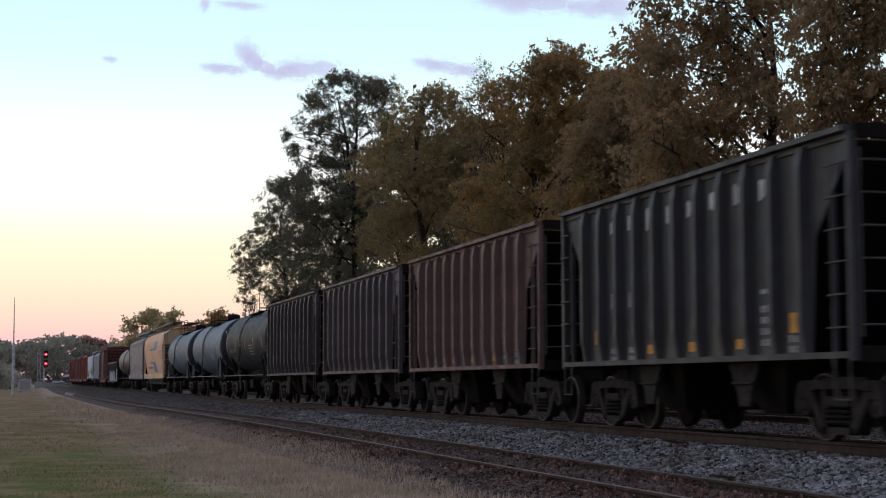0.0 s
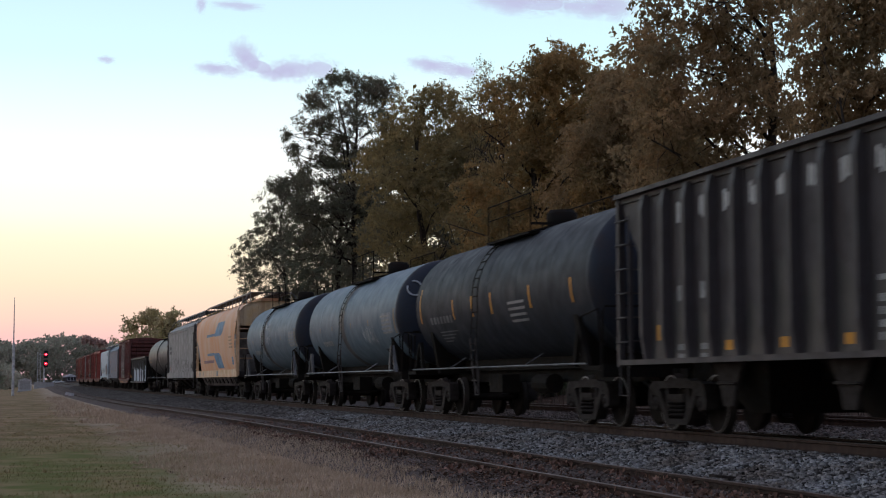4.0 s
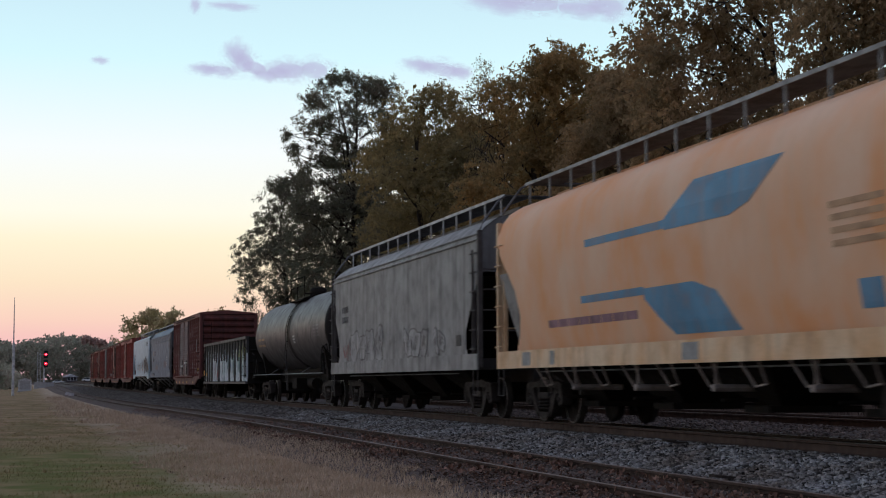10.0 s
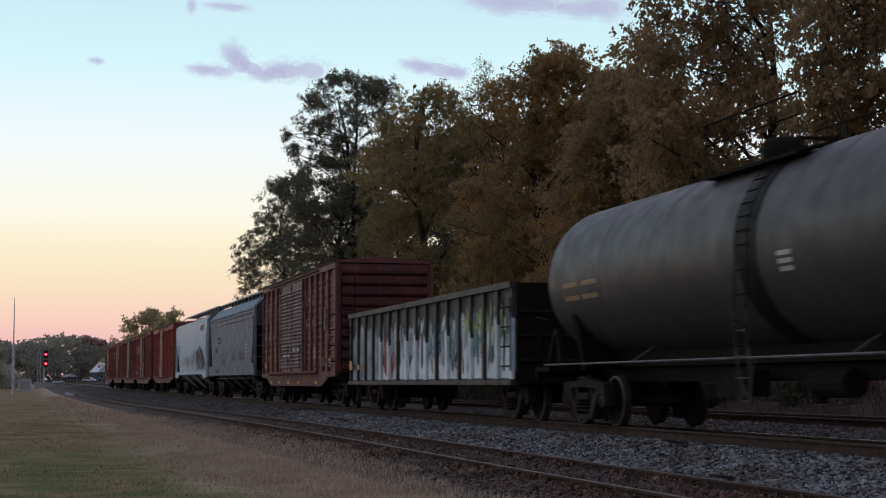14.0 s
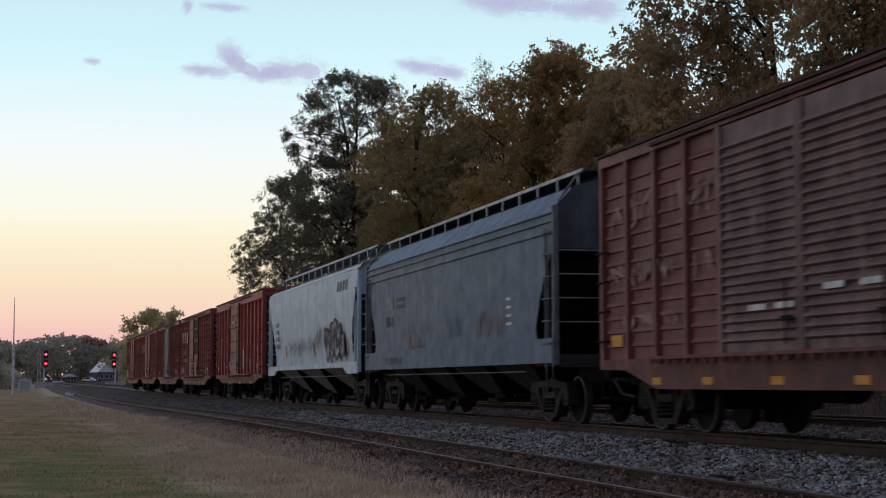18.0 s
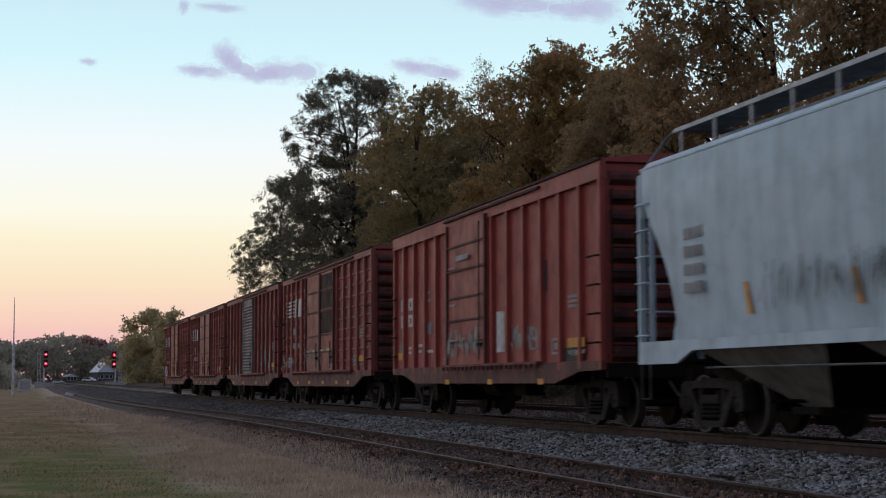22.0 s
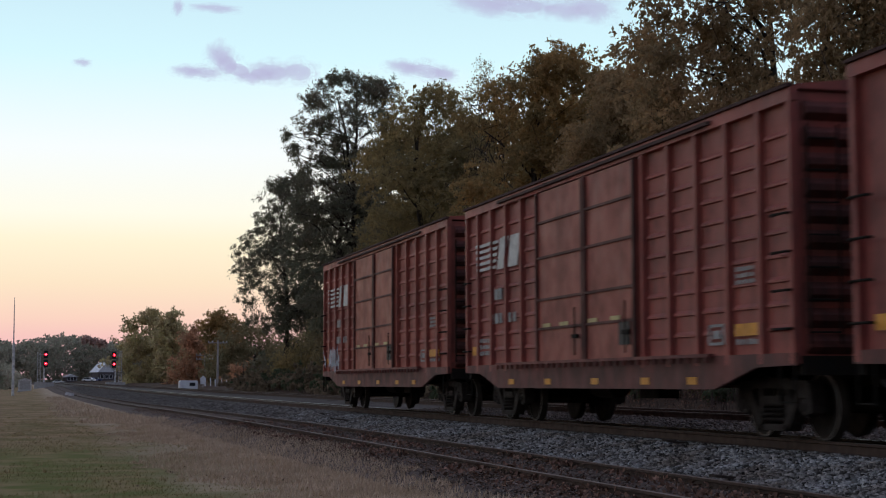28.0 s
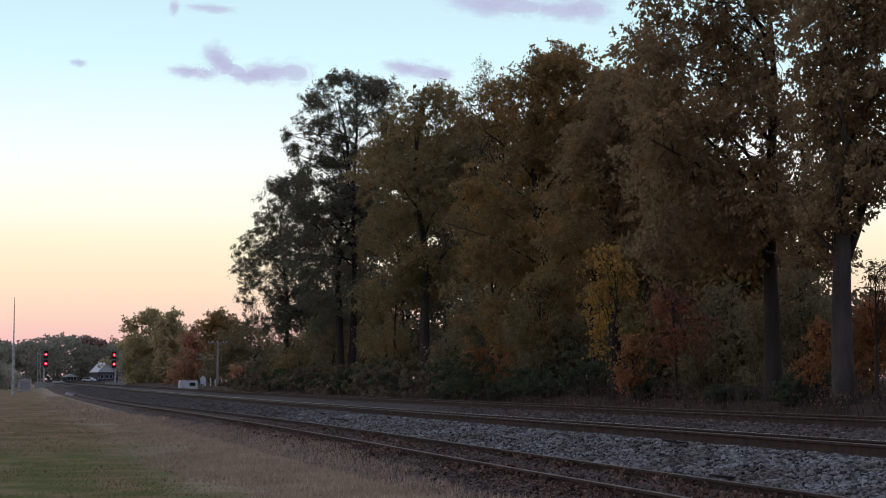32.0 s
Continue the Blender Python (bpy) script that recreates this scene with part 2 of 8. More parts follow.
# ---- ground, one sheet to the horizon ----
def ground_material():
    m = mat("meadow", (0.42, 0.325, 0.235), 0.95, 0, (0.31, 0.24, 0.165), 0.6, 0, (0.15, 0.11, 0.08), 0.5, 0.6, 22, spec=0.02)
    nt = m.node_tree
    n, l = nt.nodes, nt.links
    b = n["Principled BSDF"]
    old = b.inputs["Base Color"].links[0].from_socket
    geo = n.new("ShaderNodeTexCoord")
    big = n.new("ShaderNodeTexNoise")
    big.inputs["Scale"].default_value, big.inputs["Detail"].default_value = 0.22, 6
    l.new(geo.outputs["Object"], big.inputs[0])
    sep = n.new("ShaderNodeSeparateXYZ")
    l.new(geo.outputs["Object"], sep.inputs[0])
    # mown green turf away from the line, dry straw-coloured grass beside it
    edge = n.new("ShaderNodeMath")
    edge.operation = "MULTIPLY_ADD"
    l.new(big.outputs[0], edge.inputs[0])
    edge.inputs[1].default_value = 5.0
    l.new(sep.outputs["X"], edge.inputs[2])
    r = n.new("ShaderNodeMapRange")
    l.new(edge.outputs[0], r.inputs["Value"])
    for k, val in (("From Min", 4.6), ("From Max", 6.6), ("To Min", 0.95), ("To Max", 0.0)):
        r.inputs[k].default_value = val
    mx = n.new("ShaderNodeMix")
    mx.data_type = "RGBA"
    l.new(r.outputs[0], mx.inputs[0])
    l.new(old, mx.inputs[6])
    two = n.new("ShaderNodeTexNoise")
    two.inputs["Scale"].default_value, two.inputs["Detail"].default_value = 1.1, 7
    l.new(geo.outputs["Object"], two.inputs[0])
    patch = n.new("ShaderNodeValToRGB")
    l.new(two.outputs[0], patch.inputs[0])
    patch.color_ramp.elements[0].position, patch.color_ramp.elements[1].position = 0.42, 0.64
    patch.color_ramp.elements[0].color, patch.color_ramp.elements[1].color = (0.11, 0.125, 0.034, 1), (0.23, 0.175, 0.085, 1)
    # the turf fades to brown stubble farther out
    out = n.new("ShaderNodeMapRange")
    l.new(sep.outputs["Y"], out.inputs["Value"])
    for k, val in (("From Min", 34.0), ("From Max", 50.0), ("To Max", 0.9)):
        out.inputs[k].default_value = val
    far = n.new("ShaderNodeMix")
    far.data_type = "RGBA"
    l.new(out.outputs[0], far.inputs[0])
    l.new(patch.outputs[0], far.inputs[6])
    stubble = n.new("ShaderNodeTexNoise")
    stubble.inputs["Scale"].default_value, stubble.inputs["Detail"].default_value = 0.5, 8
    l.new(geo.outputs["Object"], stubble.inputs[0])
    tan = n.new("ShaderNodeValToRGB")
    l.new(stubble.outputs[0], tan.inputs[0])
    tan.color_ramp.elements[0].position, tan.color_ramp.elements[1].position = 0.38, 0.62
    tan.color_ramp.elements[0].color, tan.color_ramp.elements[1].color = (0.15, 0.115, 0.05, 1), (0.31, 0.205, 0.125, 1)
    l.new(tan.outputs[0], far.inputs[7])
    l.new(far.outputs[2], mx.inputs[7])
    # dark leaf mould under the trees
    mould = n.new("ShaderNodeMapRange")
    l.new(sep.outputs["X"], mould.inputs["Value"])
    for k, val in (("From Min", 17.5), ("From Max", 18.6)):
        mould.inputs[k].default_value = val
    my = n.new("ShaderNodeMix")
    my.data_type = "RGBA"
    l.new(mould.outputs[0], my.inputs[0])
    l.new(mx.outputs[2], my.inputs[6])
    brown = n.new("ShaderNodeValToRGB")
    l.new(two.outputs[0], brown.inputs[0])
    brown.color_ramp.elements[0].color, brown.color_ramp.elements[1].color = (0.04, 0.03, 0.025, 1), (0.1, 0.068, 0.05, 1)
    l.new(brown.outputs[0], my.inputs[7])
    l.new(my.outputs[2], b.inputs["Base Color"])
    return m


def spaced(*runs):
    out = []
    for a, b, step in runs:
        out += list(np.arange(a, b, step))
    return out + [runs[-1][1]]


def ground():
    xs = spaced((-2500, -200, 460), (-200, -20, 30), (-20, 30, 0.8), (30, 70, 5), (70, 250, 30), (250, 2750, 500))
    ys = spaced((-400, -20, 40), (-20, 10, 6), (10, 70, 0.8), (70, 200, 5), (200, 700, 25), (700, 4700, 400))
    s = Shape()
    s.loft([[(x, y, ground_z(x, y)) for x in xs] for y in ys], False)
    ob = new("ground", s.mesh("ground", ground_material(), True))
    tagged(ob, "autumn meadow of green turf and dry straw-coloured grass", "ground", kind="structure")


SIDING_X = 7.2


def siding_z(y):
    """Top of the siding's rails: nearly level, with a slight hump and dip."""
    return float(np.interp(y, (-60, 15, 22, 32, 45, 60, 75, 90, 110, 145, 210, 330, 760),
                           (-0.38, -0.366, -0.358, -0.325, -0.31, -0.325, -0.36, -0.41, -0.46, -0.48, -0.43, rise(330) - 0.2, rise(760) - 0.2)))


def bed_z(x, y):
    """Height of the ballast across the tracks."""
    s, m = siding_z(y), rise(y)
    pts = ((4.5, s - 0.5), (5.0, s - 0.32), (5.6, s - 0.17), (6.1, s - 0.11), (8.1, s - 0.11), (8.6, s * 0.75 + m * 0.25 - 0.12), (9.7, m - 0.2), (11.2, m - 0.2),
           (13.7, m - 0.16), (16.2, m - 0.08), (17.9, m - 0.12), (19.3, m - 0.55))
    return float(np.interp(x, [p[0] for p in pts], [p[1] for p in pts]))


def bed(name, label, xs, material, y0=-60, y1=760):
    """A ballast bed along the line, with an uneven edge."""
    s = Shape()
    ys = spaced((y0, 0, 20), (0, 80, 1.0), (80, y1, 15))
    rows = []
    for y in ys:
        rows.append([(x + 0.12 * noise.noise((x, y * 0.6, 5)) * (1 if i in (0, len(xs) - 1) else 0.2), y,
                      bed_z(x, y) + 0.03 * noise.noise((x * 2, y * 1.3, 0))) for i, x in enumerate(xs)])
    s.loft(rows, False)
    tagged(new(name, s.mesh(name, material, True)), label, "ballast", kind="structure")


def track(x, top, label, heads, near=0.0, far=0.0, y0=-60, y1=760):
    """Two rails on wooden ties; top gives the height of the rails along the line, near and far how much each rail lies off it."""
    t = thing("railway_track", label, "track", Matrix.Translation((x, 0, 0)), group="railway tracks", kind="structure")
    ys = spaced((y0, 0, 20), (0, 150, 5), (150, y1, 15))
    w, h = 0.037, 0.17
    body = [(-0.07, -h), (0.07, -h), (0.07, -h + 0.012), (0.012, -h + 0.03), (0.009, -0.045), (w, -0.035), (w, -0.004),
            (-w, -0.004), (-w, -0.035), (-0.009, -0.045), (-0.012, -h + 0.03), (-0.07, -h + 0.012)]
    cap = [(-w + 0.004, -0.004), (w - 0.004, -0.004), (w - 0.012, 0.0), (-w + 0.012, 0.0)]
    for side, off, head in ((-0.755, near, heads[0]), (0.755, far, heads[1])):
        s = Shape()
        s.loft([[(side + px, y, pz + top(y) + off) for px, pz in body] for y in ys], True, True)
        rail = part("rail", s, RUST_RAIL, t)
        s = Shape()
        s.loft([[(side + px, y, pz + top(y) + off) for px, pz in cap] for y in ys], True, True)
        part("rail_head", s, head, rail, "worn running surface")
    s = Shape()
    y, rnd = y0, random.Random(int(x * 10))
    low = min(near, far)
    while y < min(y1, 330):
        j = rnd.uniform(-0.05, 0.05)
        z = -h + low + top(y) + rnd.uniform(-0.012, 0.0)
        s.box(-1.3 + j, 1.3 + j, y - 0.11, y + 0.11, z - 0.16, z)
        y += 0.53 + rnd.uniform(-0.02, 0.02)
    tagged(part("ties", s, TIE, t, "weathered wooden ties sunk in ballast"), kind="stuff")
    return t


def stones(name, label, x0, x1, base, y0, y1, per_m2, size, material, seed):
    """Loose ballast stones, each a small uneven block."""
    rnd = np.random.RandomState(seed)
    n = int((x1 - x0) * (y1 - y0) * per_m2)
    x, y = rnd.uniform(x0, x1, n), y0 + (y1 - y0) * rnd.uniform(0, 1, n) ** 1.5
    z = np.array([base(a, b) for a, b in zip(x, y)])
    k = rnd.uniform(0.5, 1.2, (n, 1, 3)) * rnd.uniform(0.7, 1.3, (n, 1, 1)) * size * np.array([1, 1, 0.75])
    corner = np.array([(-1, -1, -1), (1, -1, -1), (1, 1, -1), (-1, 1, -1), (-1, -1, 1), (1, -1, 1), (1, 1, 1), (-1, 1, 1)], float) * 0.5
    v = corner[None] * (1 + rnd.uniform(-0.45, 0.2, (n, 8, 3))) * k
    a = rnd.uniform(0, 6.28, n)
    b = rnd.uniform(-0.7, 0.7, n)
    ca, sa, cb, sb = np.cos(a)[:, None], np.sin(a)[:, None], np.cos(b)[:, None], np.sin(b)[:, None]
    vx, vz = v[..., 0] * cb - v[..., 2] * sb, v[..., 0] * sb + v[..., 2] * cb
    v = np.stack([vx * ca - v[..., 1] * sa, vx * sa + v[..., 1] * ca, vz], -1)
    v += np.stack([x, y, z + size * 0.15], -1)[:, None]
    quads = np.array([(0, 3, 2, 1), (4, 5, 6, 7), (0, 1, 5, 4), (1, 2, 6, 5), (2, 3, 7, 6), (3, 0, 4, 7)])
    me = bpy.data.meshes.new(name)
    f = (quads[None] + 8 * np.arange(n)[:, None, None]).reshape(-1)
    me.vertices.add(n * 8)
    me.vertices.foreach_set("co", v.astype(np.float32).ravel())
    me.loops.add(len(f))
    me.loops.foreach_set("vertex_index", f.astype(np.int32))
    me.polygons.add(len(f) // 4)
    me.polygons.foreach_set("loop_start", np.arange(0, len(f), 4, dtype=np.int32))
    me.materials.append(material)
    me.update(calc_edges=True)
    tagged(new(name, me), label, "stones", kind="stuff")


def grass(name, label, spots, height, width, material, seed):
    """Blades of grass: one bent triangle each, at the spots (x, y)."""
    rnd = np.random.RandomState(seed)
    n = len(spots)
    z = np.array([max(ground_z(a, b), bed_z(a, b) if a > 4.4 else -9) for a, b in spots])
    base = np.column_stack([spots, z - 0.01])
    a = rnd.uniform(0, 6.28, n)
    d = np.column_stack([np.cos(a), np.sin(a), np.zeros(n)]) * (width * rnd.uniform(0.5, 1.3, n))[:, None]
    h = height * rnd.uniform(0.35, 1.2, n)
    tip = base + np.column_stack([rnd.normal(0, 0.35, n) * h, rnd.normal(0, 0.35, n) * h, h])
    v = np.stack([base - d, base + d, tip], 1).reshape(-1, 3)
    tagged(new(name, np_mesh(name, v, 3, material)), label, "grass", kind="stuff")


ground()
bed("siding_bed", "brown dirty ballast bed under the siding", (4.4, 5.0, 5.6, 6.1, 6.6, 7.2, 7.8, 8.1, 8.3), DIRT)
bed("ballast_bed", "grey crushed-stone ballast bed under the main tracks", (8.15, 8.6, 9.1, 9.7, 11.2, 13.7, 16.2, 17.9, 18.9, 19.5), BALLAST)
track(SIDING_X, siding_z, "rusty siding track on half-buried wooden ties", (RAIL_DULL, RAIL_DULL), y1=420)
track(TRACK_X, rise, "main track with polished rail heads on ballast", (RAIL_SIDE, RAIL_TOP), -0.025, -0.08)
track(16.2, lambda y: rise(y) + 0.055, "second main track beyond the train on ballast", (RAIL_DULL, RAIL_DULL))
stones("ballast_stones", "loose grey ballast stones between the tracks", 8.05, 10.25, bed_z, 14, 55, 330, 0.056, STONE, 3)
stones("far_ballast_stones", "loose grey ballast stones along the tracks", 8.1, 10.2, bed_z, 48, 300, 22, 0.078, FAR_STONE, 4)
stones("inner_ballast_stones", "loose grey ballast stones between the rails", 10.7, 15.4, bed_z, 18, 55, 50, 0.06, DIRTY_STONE, 5)
stones("siding_ballast_stones", "sparse ballast stones along the siding", 5.5, 8.1, bed_z, 14, 50, 70, 0.038, DIRTY_STONE, 6)


def grass_edge(y):
    """How far the dry grass reaches towards the siding."""
    return float(np.interp(y, (14, 20, 25, 32, 40, 48, 70, 100, 200), (5.6, 5.45, 5.75, 6.1, 6.05, 5.75, 5.1, 4.6, 4.4)))


def meadow():
    rnd = np.random.RandomState(11)
    straw = mat("straw", (0.56, 0.43, 0.315), 0.9, 0, (0.43, 0.32, 0.225), 1, 0, (0.15, 0.1, 0.07), 0.3, 0, 30, island=0.22, spec=0.02)
    green = mat("turf", (0.225, 0.205, 0.08), 0.9, 0, (0.29, 0.225, 0.11), 1, 0, (0.07, 0.06, 0.03), 0.3, 0, 30, island=0.22, spec=0.02)

    dull = mat("dull_tuft", (0.4, 0.3, 0.17), 0.9, 0, (0.3, 0.24, 0.12), 1, 0, (0.1, 0.08, 0.04), 0.3, 0, 30, island=0.25, spec=0.02)

    def scatter(n, x0, x1, y0, y1, keep):
        x, y = rnd.uniform(x0, x1, n), y0 + (y1 - y0) * rnd.uniform(0, 1, n) ** 1.7
        ok = np.array([keep(a, b) for a, b in zip(x, y)])
        return np.column_stack([x, y])[ok]

    def dry(x, y):
        return x + 2.5 * noise.noise((x * 0.22, y * 0.22, 2)) > 3.0 + 0.5 * noise.noise((x, y, 0)) and x < grass_edge(y) + 0.3 * noise.noise((y * 0.7, 0, 0)) + 0.3 * noise.noise((y * 4, x, 0))

    def lawn(x, y):
        return x + 2.5 * noise.noise((x * 0.22, y * 0.22, 2)) < 3.4 and noise.noise((x * 0.5, y * 0.3, 7)) > -0.25

    grass("dry_grass", "dry straw-coloured grass beside the siding", scatter(165000, 0.5, 6.4, 14, 75, dry), 0.085, 0.008, straw, 1)
    grass("far_dry_grass", "dry straw-coloured grass along the line", scatter(16000, 0.5, 5.6, 60, 190, dry), 0.2, 0.025, straw, 2)
    grass("turf", "short green autumn turf", scatter(90000, -6.0, 4.5, 16, 70, lawn), 0.035, 0.010, green, 3)
    tuft = [(x, y) for x, y in zip(rnd.uniform(-6, 4.5, 260), 17 + 70 * rnd.uniform(0, 1, 260) ** 1.5)]
    spots = np.array([(x + rnd.normal(0, 0.06), y + rnd.normal(0, 0.15)) for x, y in tuft for _ in range(26)])
    far_spots = np.array([(x, y) for x, y in zip(rnd.uniform(-8, 4.0, 14000), 38 + 100 * rnd.uniform(0, 1, 14000) ** 1.3) if noise.noise((x * 0.7, y * 0.25, 3)) > 0.05])
    grass("stubble", "rough brown stubble on the meadow", far_spots, 0.06, 0.02, dull, 5)
    grass("grass_tufts", "scattered brown tufts of rough grass", spots, 0.08, 0.009, dull, 4)


meadow()


def leaf_litter():
    rnd = np.random.RandomState(21)
    m = mat("fallen_leaf", (0.2, 0.125, 0.09), 0.85, 0, (0.09, 0.06, 0.045), 2, 0, (0.05, 0.035, 0.025), 0.3, 0, 30, island=0.6, spec=0.02)
    n = 16000
    x = np.concatenate([rnd.normal(5.85, 0.28, n // 2), rnd.uniform(5.9, 8.3, n // 3), rnd.uniform(18.6, 23.0, n - n // 2 - n // 3)])
    y = 14 + 70 * rnd.uniform(0, 1, n) ** 1.6
    z = np.array([bed_z(a, b) if a < 19 else ground_z(a, b) for a, b in zip(x, y)]) + rnd.uniform(0.02, 0.07, n)
    a = rnd.uniform(0, 6.28, n)
    u = np.column_stack([np.cos(a), np.sin(a), rnd.uniform(-0.6, 0.6, n)]) * rnd.uniform(0.012, 0.028, n)[:, None]
    w = np.column_stack([-np.sin(a), np.cos(a), rnd.uniform(-0.6, 0.6, n)]) * rnd.uniform(0.008, 0.02, n)[:, None]
    c = np.column_stack([x, y, z])
    v = np.stack([c - u, c - w * 0.8, c + u, c + w], 1).reshape(-1, 3)
    n2 = 600
    gx = rnd.uniform(-6, 5.0, n2)
    gy = 18 + 75 * rnd.uniform(0, 1, n2) ** 1.6
    c2 = np.column_stack([gx, gy, np.array([ground_z(p, q) for p, q in zip(gx, gy)]) + rnd.uniform(0.03, 0.08, n2)])
    b2 = rnd.uniform(0, 6.28, n2)
    u2 = np.column_stack([np.cos(b2), np.sin(b2), rnd.uniform(-0.8, 0.8, n2)]) * rnd.uniform(0.012, 0.03, n2)[:, None]
    w2 = np.column_stack([-np.sin(b2), np.cos(b2), rnd.uniform(-0.3, 1.0, n2)]) * rnd.uniform(0.012, 0.026, n2)[:, None]
    v2 = np.stack([c2 - u2, c2 - w2 * 0.5, c2 + u2, c2 + w2], 1).reshape(-1, 3)
    tagged(new("lawn_leaves", np_mesh("lawn_leaves", v2, 4, m)), "scattered dark fallen leaves on the meadow", "leaves", kind="stuff")
    # drifts of larger leaves caught between the rails
    n3 = 2600
    spot = rnd.randint(0, 130, n3)
    sx, sy = rnd.choice([5.95, 6.25, 6.75, 7.3, 7.75], 130) + rnd.normal(0, 0.12, 130), 14 + 36 * rnd.uniform(0, 1, 130) ** 1.4
    dx, dy = sx[spot] + rnd.normal(0, 0.09, n3), sy[spot] + rnd.normal(0, 0.3, n3)
    c3 = np.column_stack([dx, dy, np.array([bed_z(p, q) for p, q in zip(dx, dy)]) + rnd.uniform(0.02, 0.09, n3)])
    u3 = unit(rnd.normal(0, 1, (n3, 3))) * rnd.uniform(0.025, 0.05, n3)[:, None]
    w3 = unit(np.cross(u3, rnd.normal(0, 1, (n3, 3)))) * rnd.uniform(0.015, 0.03, n3)[:, None]
    v3 = np.stack([c3 - u3, c3 - w3, c3 + u3, c3 + w3], 1).reshape(-1, 3)
    drift = mat("drifted_leaf", (0.21, 0.12, 0.09), 0.85, 0, (0.12, 0.075, 0.058), 2, 0, (0.08, 0.05, 0.04), 0.3, 0, 30, island=0.6, spec=0.02)
    tagged(new("leaf_drifts", np_mesh("leaf_drifts", v3, 4, drift)), "drifts of red-brown oak leaves between the siding rails", "leaves", kind="stuff")
    tagged(new("leaf_litter", np_mesh("leaf_litter", v, 4, m)), "brown fallen oak leaves along the siding", "leaves", kind="stuff")


leaf_litter()


# ---- trees ----
def leaf_cloud(rnd, blobs, count, size, clump, per=26, flat=1.0, needles=False):
    """Corners of leaf quads that hang in sprays, or stand in needle tufts, inside the ellipsoids (x, y, z, rx, ry, rz)."""
    vol = np.array([b[3] * b[4] * b[5] for b in blobs]) ** 0.8
    nc = max(1, count // per)
    pick = rnd.choice(len(blobs), nc, p=vol / vol.sum())
    d = unit(rnd.normal(0, 1, (nc, 3))) * (rnd.uniform(0, 1, nc) ** 0.45)[:, None]
    B = np.array(blobs, float)
    c = B[pick, :3] + d * B[pick, 3:]
    n = nc * per
    if needles:
        u = unit(rnd.normal(0, 1, (n, 3)) + np.array([0, 0, 0.35]))
        p = np.repeat(c, per, 0) + rnd.normal(0, 1, (n, 3)) * np.repeat(clump * rnd.uniform(0.5, 1.3, nc), per)[:, None] * np.array([1.05, 1.05, 0.95])
        broad = 0.25
    else:
        way = unit(d * np.array([1, 1, 0.5]) + rnd.normal(0, 0.45, (nc, 3)) - np.array([0, 0, 0.15]))
        reach = clump * rnd.uniform(1.2, 2.8, nc)
        way_n = np.repeat(way, per, 0)
        p = (np.repeat(c, per, 0) + way_n * (np.repeat(reach, per) * rnd.uniform(-0.6, 0.6, n))[:, None]
             + rnd.normal(0, 1, (n, 3)) * np.repeat(clump * rnd.uniform(0.25, 0.6, nc), per)[:, None] * np.array([1, 1, 0.8 * flat]))
        u = unit(way_n * 0.5 + rnd.normal(0, 0.6, (n, 3)) - np.array([0, 0, 0.55]))
        broad = 0.48
    w = unit(np.cross(u, rnd.normal(0, 1, (n, 3))))
    s = size * rnd.uniform(0.6, 1.35, n)[:, None]
    return np.stack([p - u * s, p + w * s * broad, p + u * s, p - w * s * broad], 1).reshape(-1, 3), c


def crown_blobs(rnd, rows, count, r, loose):
    """Uneven boughs inside a crown whose rows are (height, left edge, right edge), left and right as seen from the line."""
    R = np.array(rows, float)
    R = R[np.argsort(R[:, 0])]
    zs = np.linspace(R[0, 0], R[-1, 0], 60)
    ws = np.interp(zs, R[:, 0], R[:, 2] - R[:, 1]) + 0.3
    z = rnd.choice(zs, count, p=ws / ws.sum()) + rnd.normal(0, 0.15, count)
    crest = rnd.uniform(0, 1, count) < 0.04
    z = np.where(crest, R[-1, 0] - r * 0.5 - rnd.uniform(0, 2.5, count) * r, z)
    lo, hi = np.interp(z, R[:, 0], R[:, 1]), np.interp(z, R[:, 0], R[:, 2])
    rr = r * np.exp(rnd.normal(0, 0.38, count))
    rr = np.minimum(rr, (hi - lo) * 0.45 + 0.15)
    across = rnd.uniform(0, 1, count)
    u = lo + rr * 0.6 + np.maximum(hi - lo - 1.2 * rr, 0) * across
    # boughs of neighbours reach into one another
    low = np.clip((R[-1, 0] - z) / (R[-1, 0] * 0.3), 0, 1)
    u = u + rnd.normal(0, 1, count) * loose * low
    half = np.minimum((hi - lo) * 0.5, 5.0)
    v = rnd.uniform(-0.85, 0.85, count) * half
    return [(a * 0.967 + d * 0.2556, -a * 0.2556 + d * 0.967, c, q * 1.15, q * 1.15, q * 0.7) for a, d, c, q in zip(u, v, z, rr)]


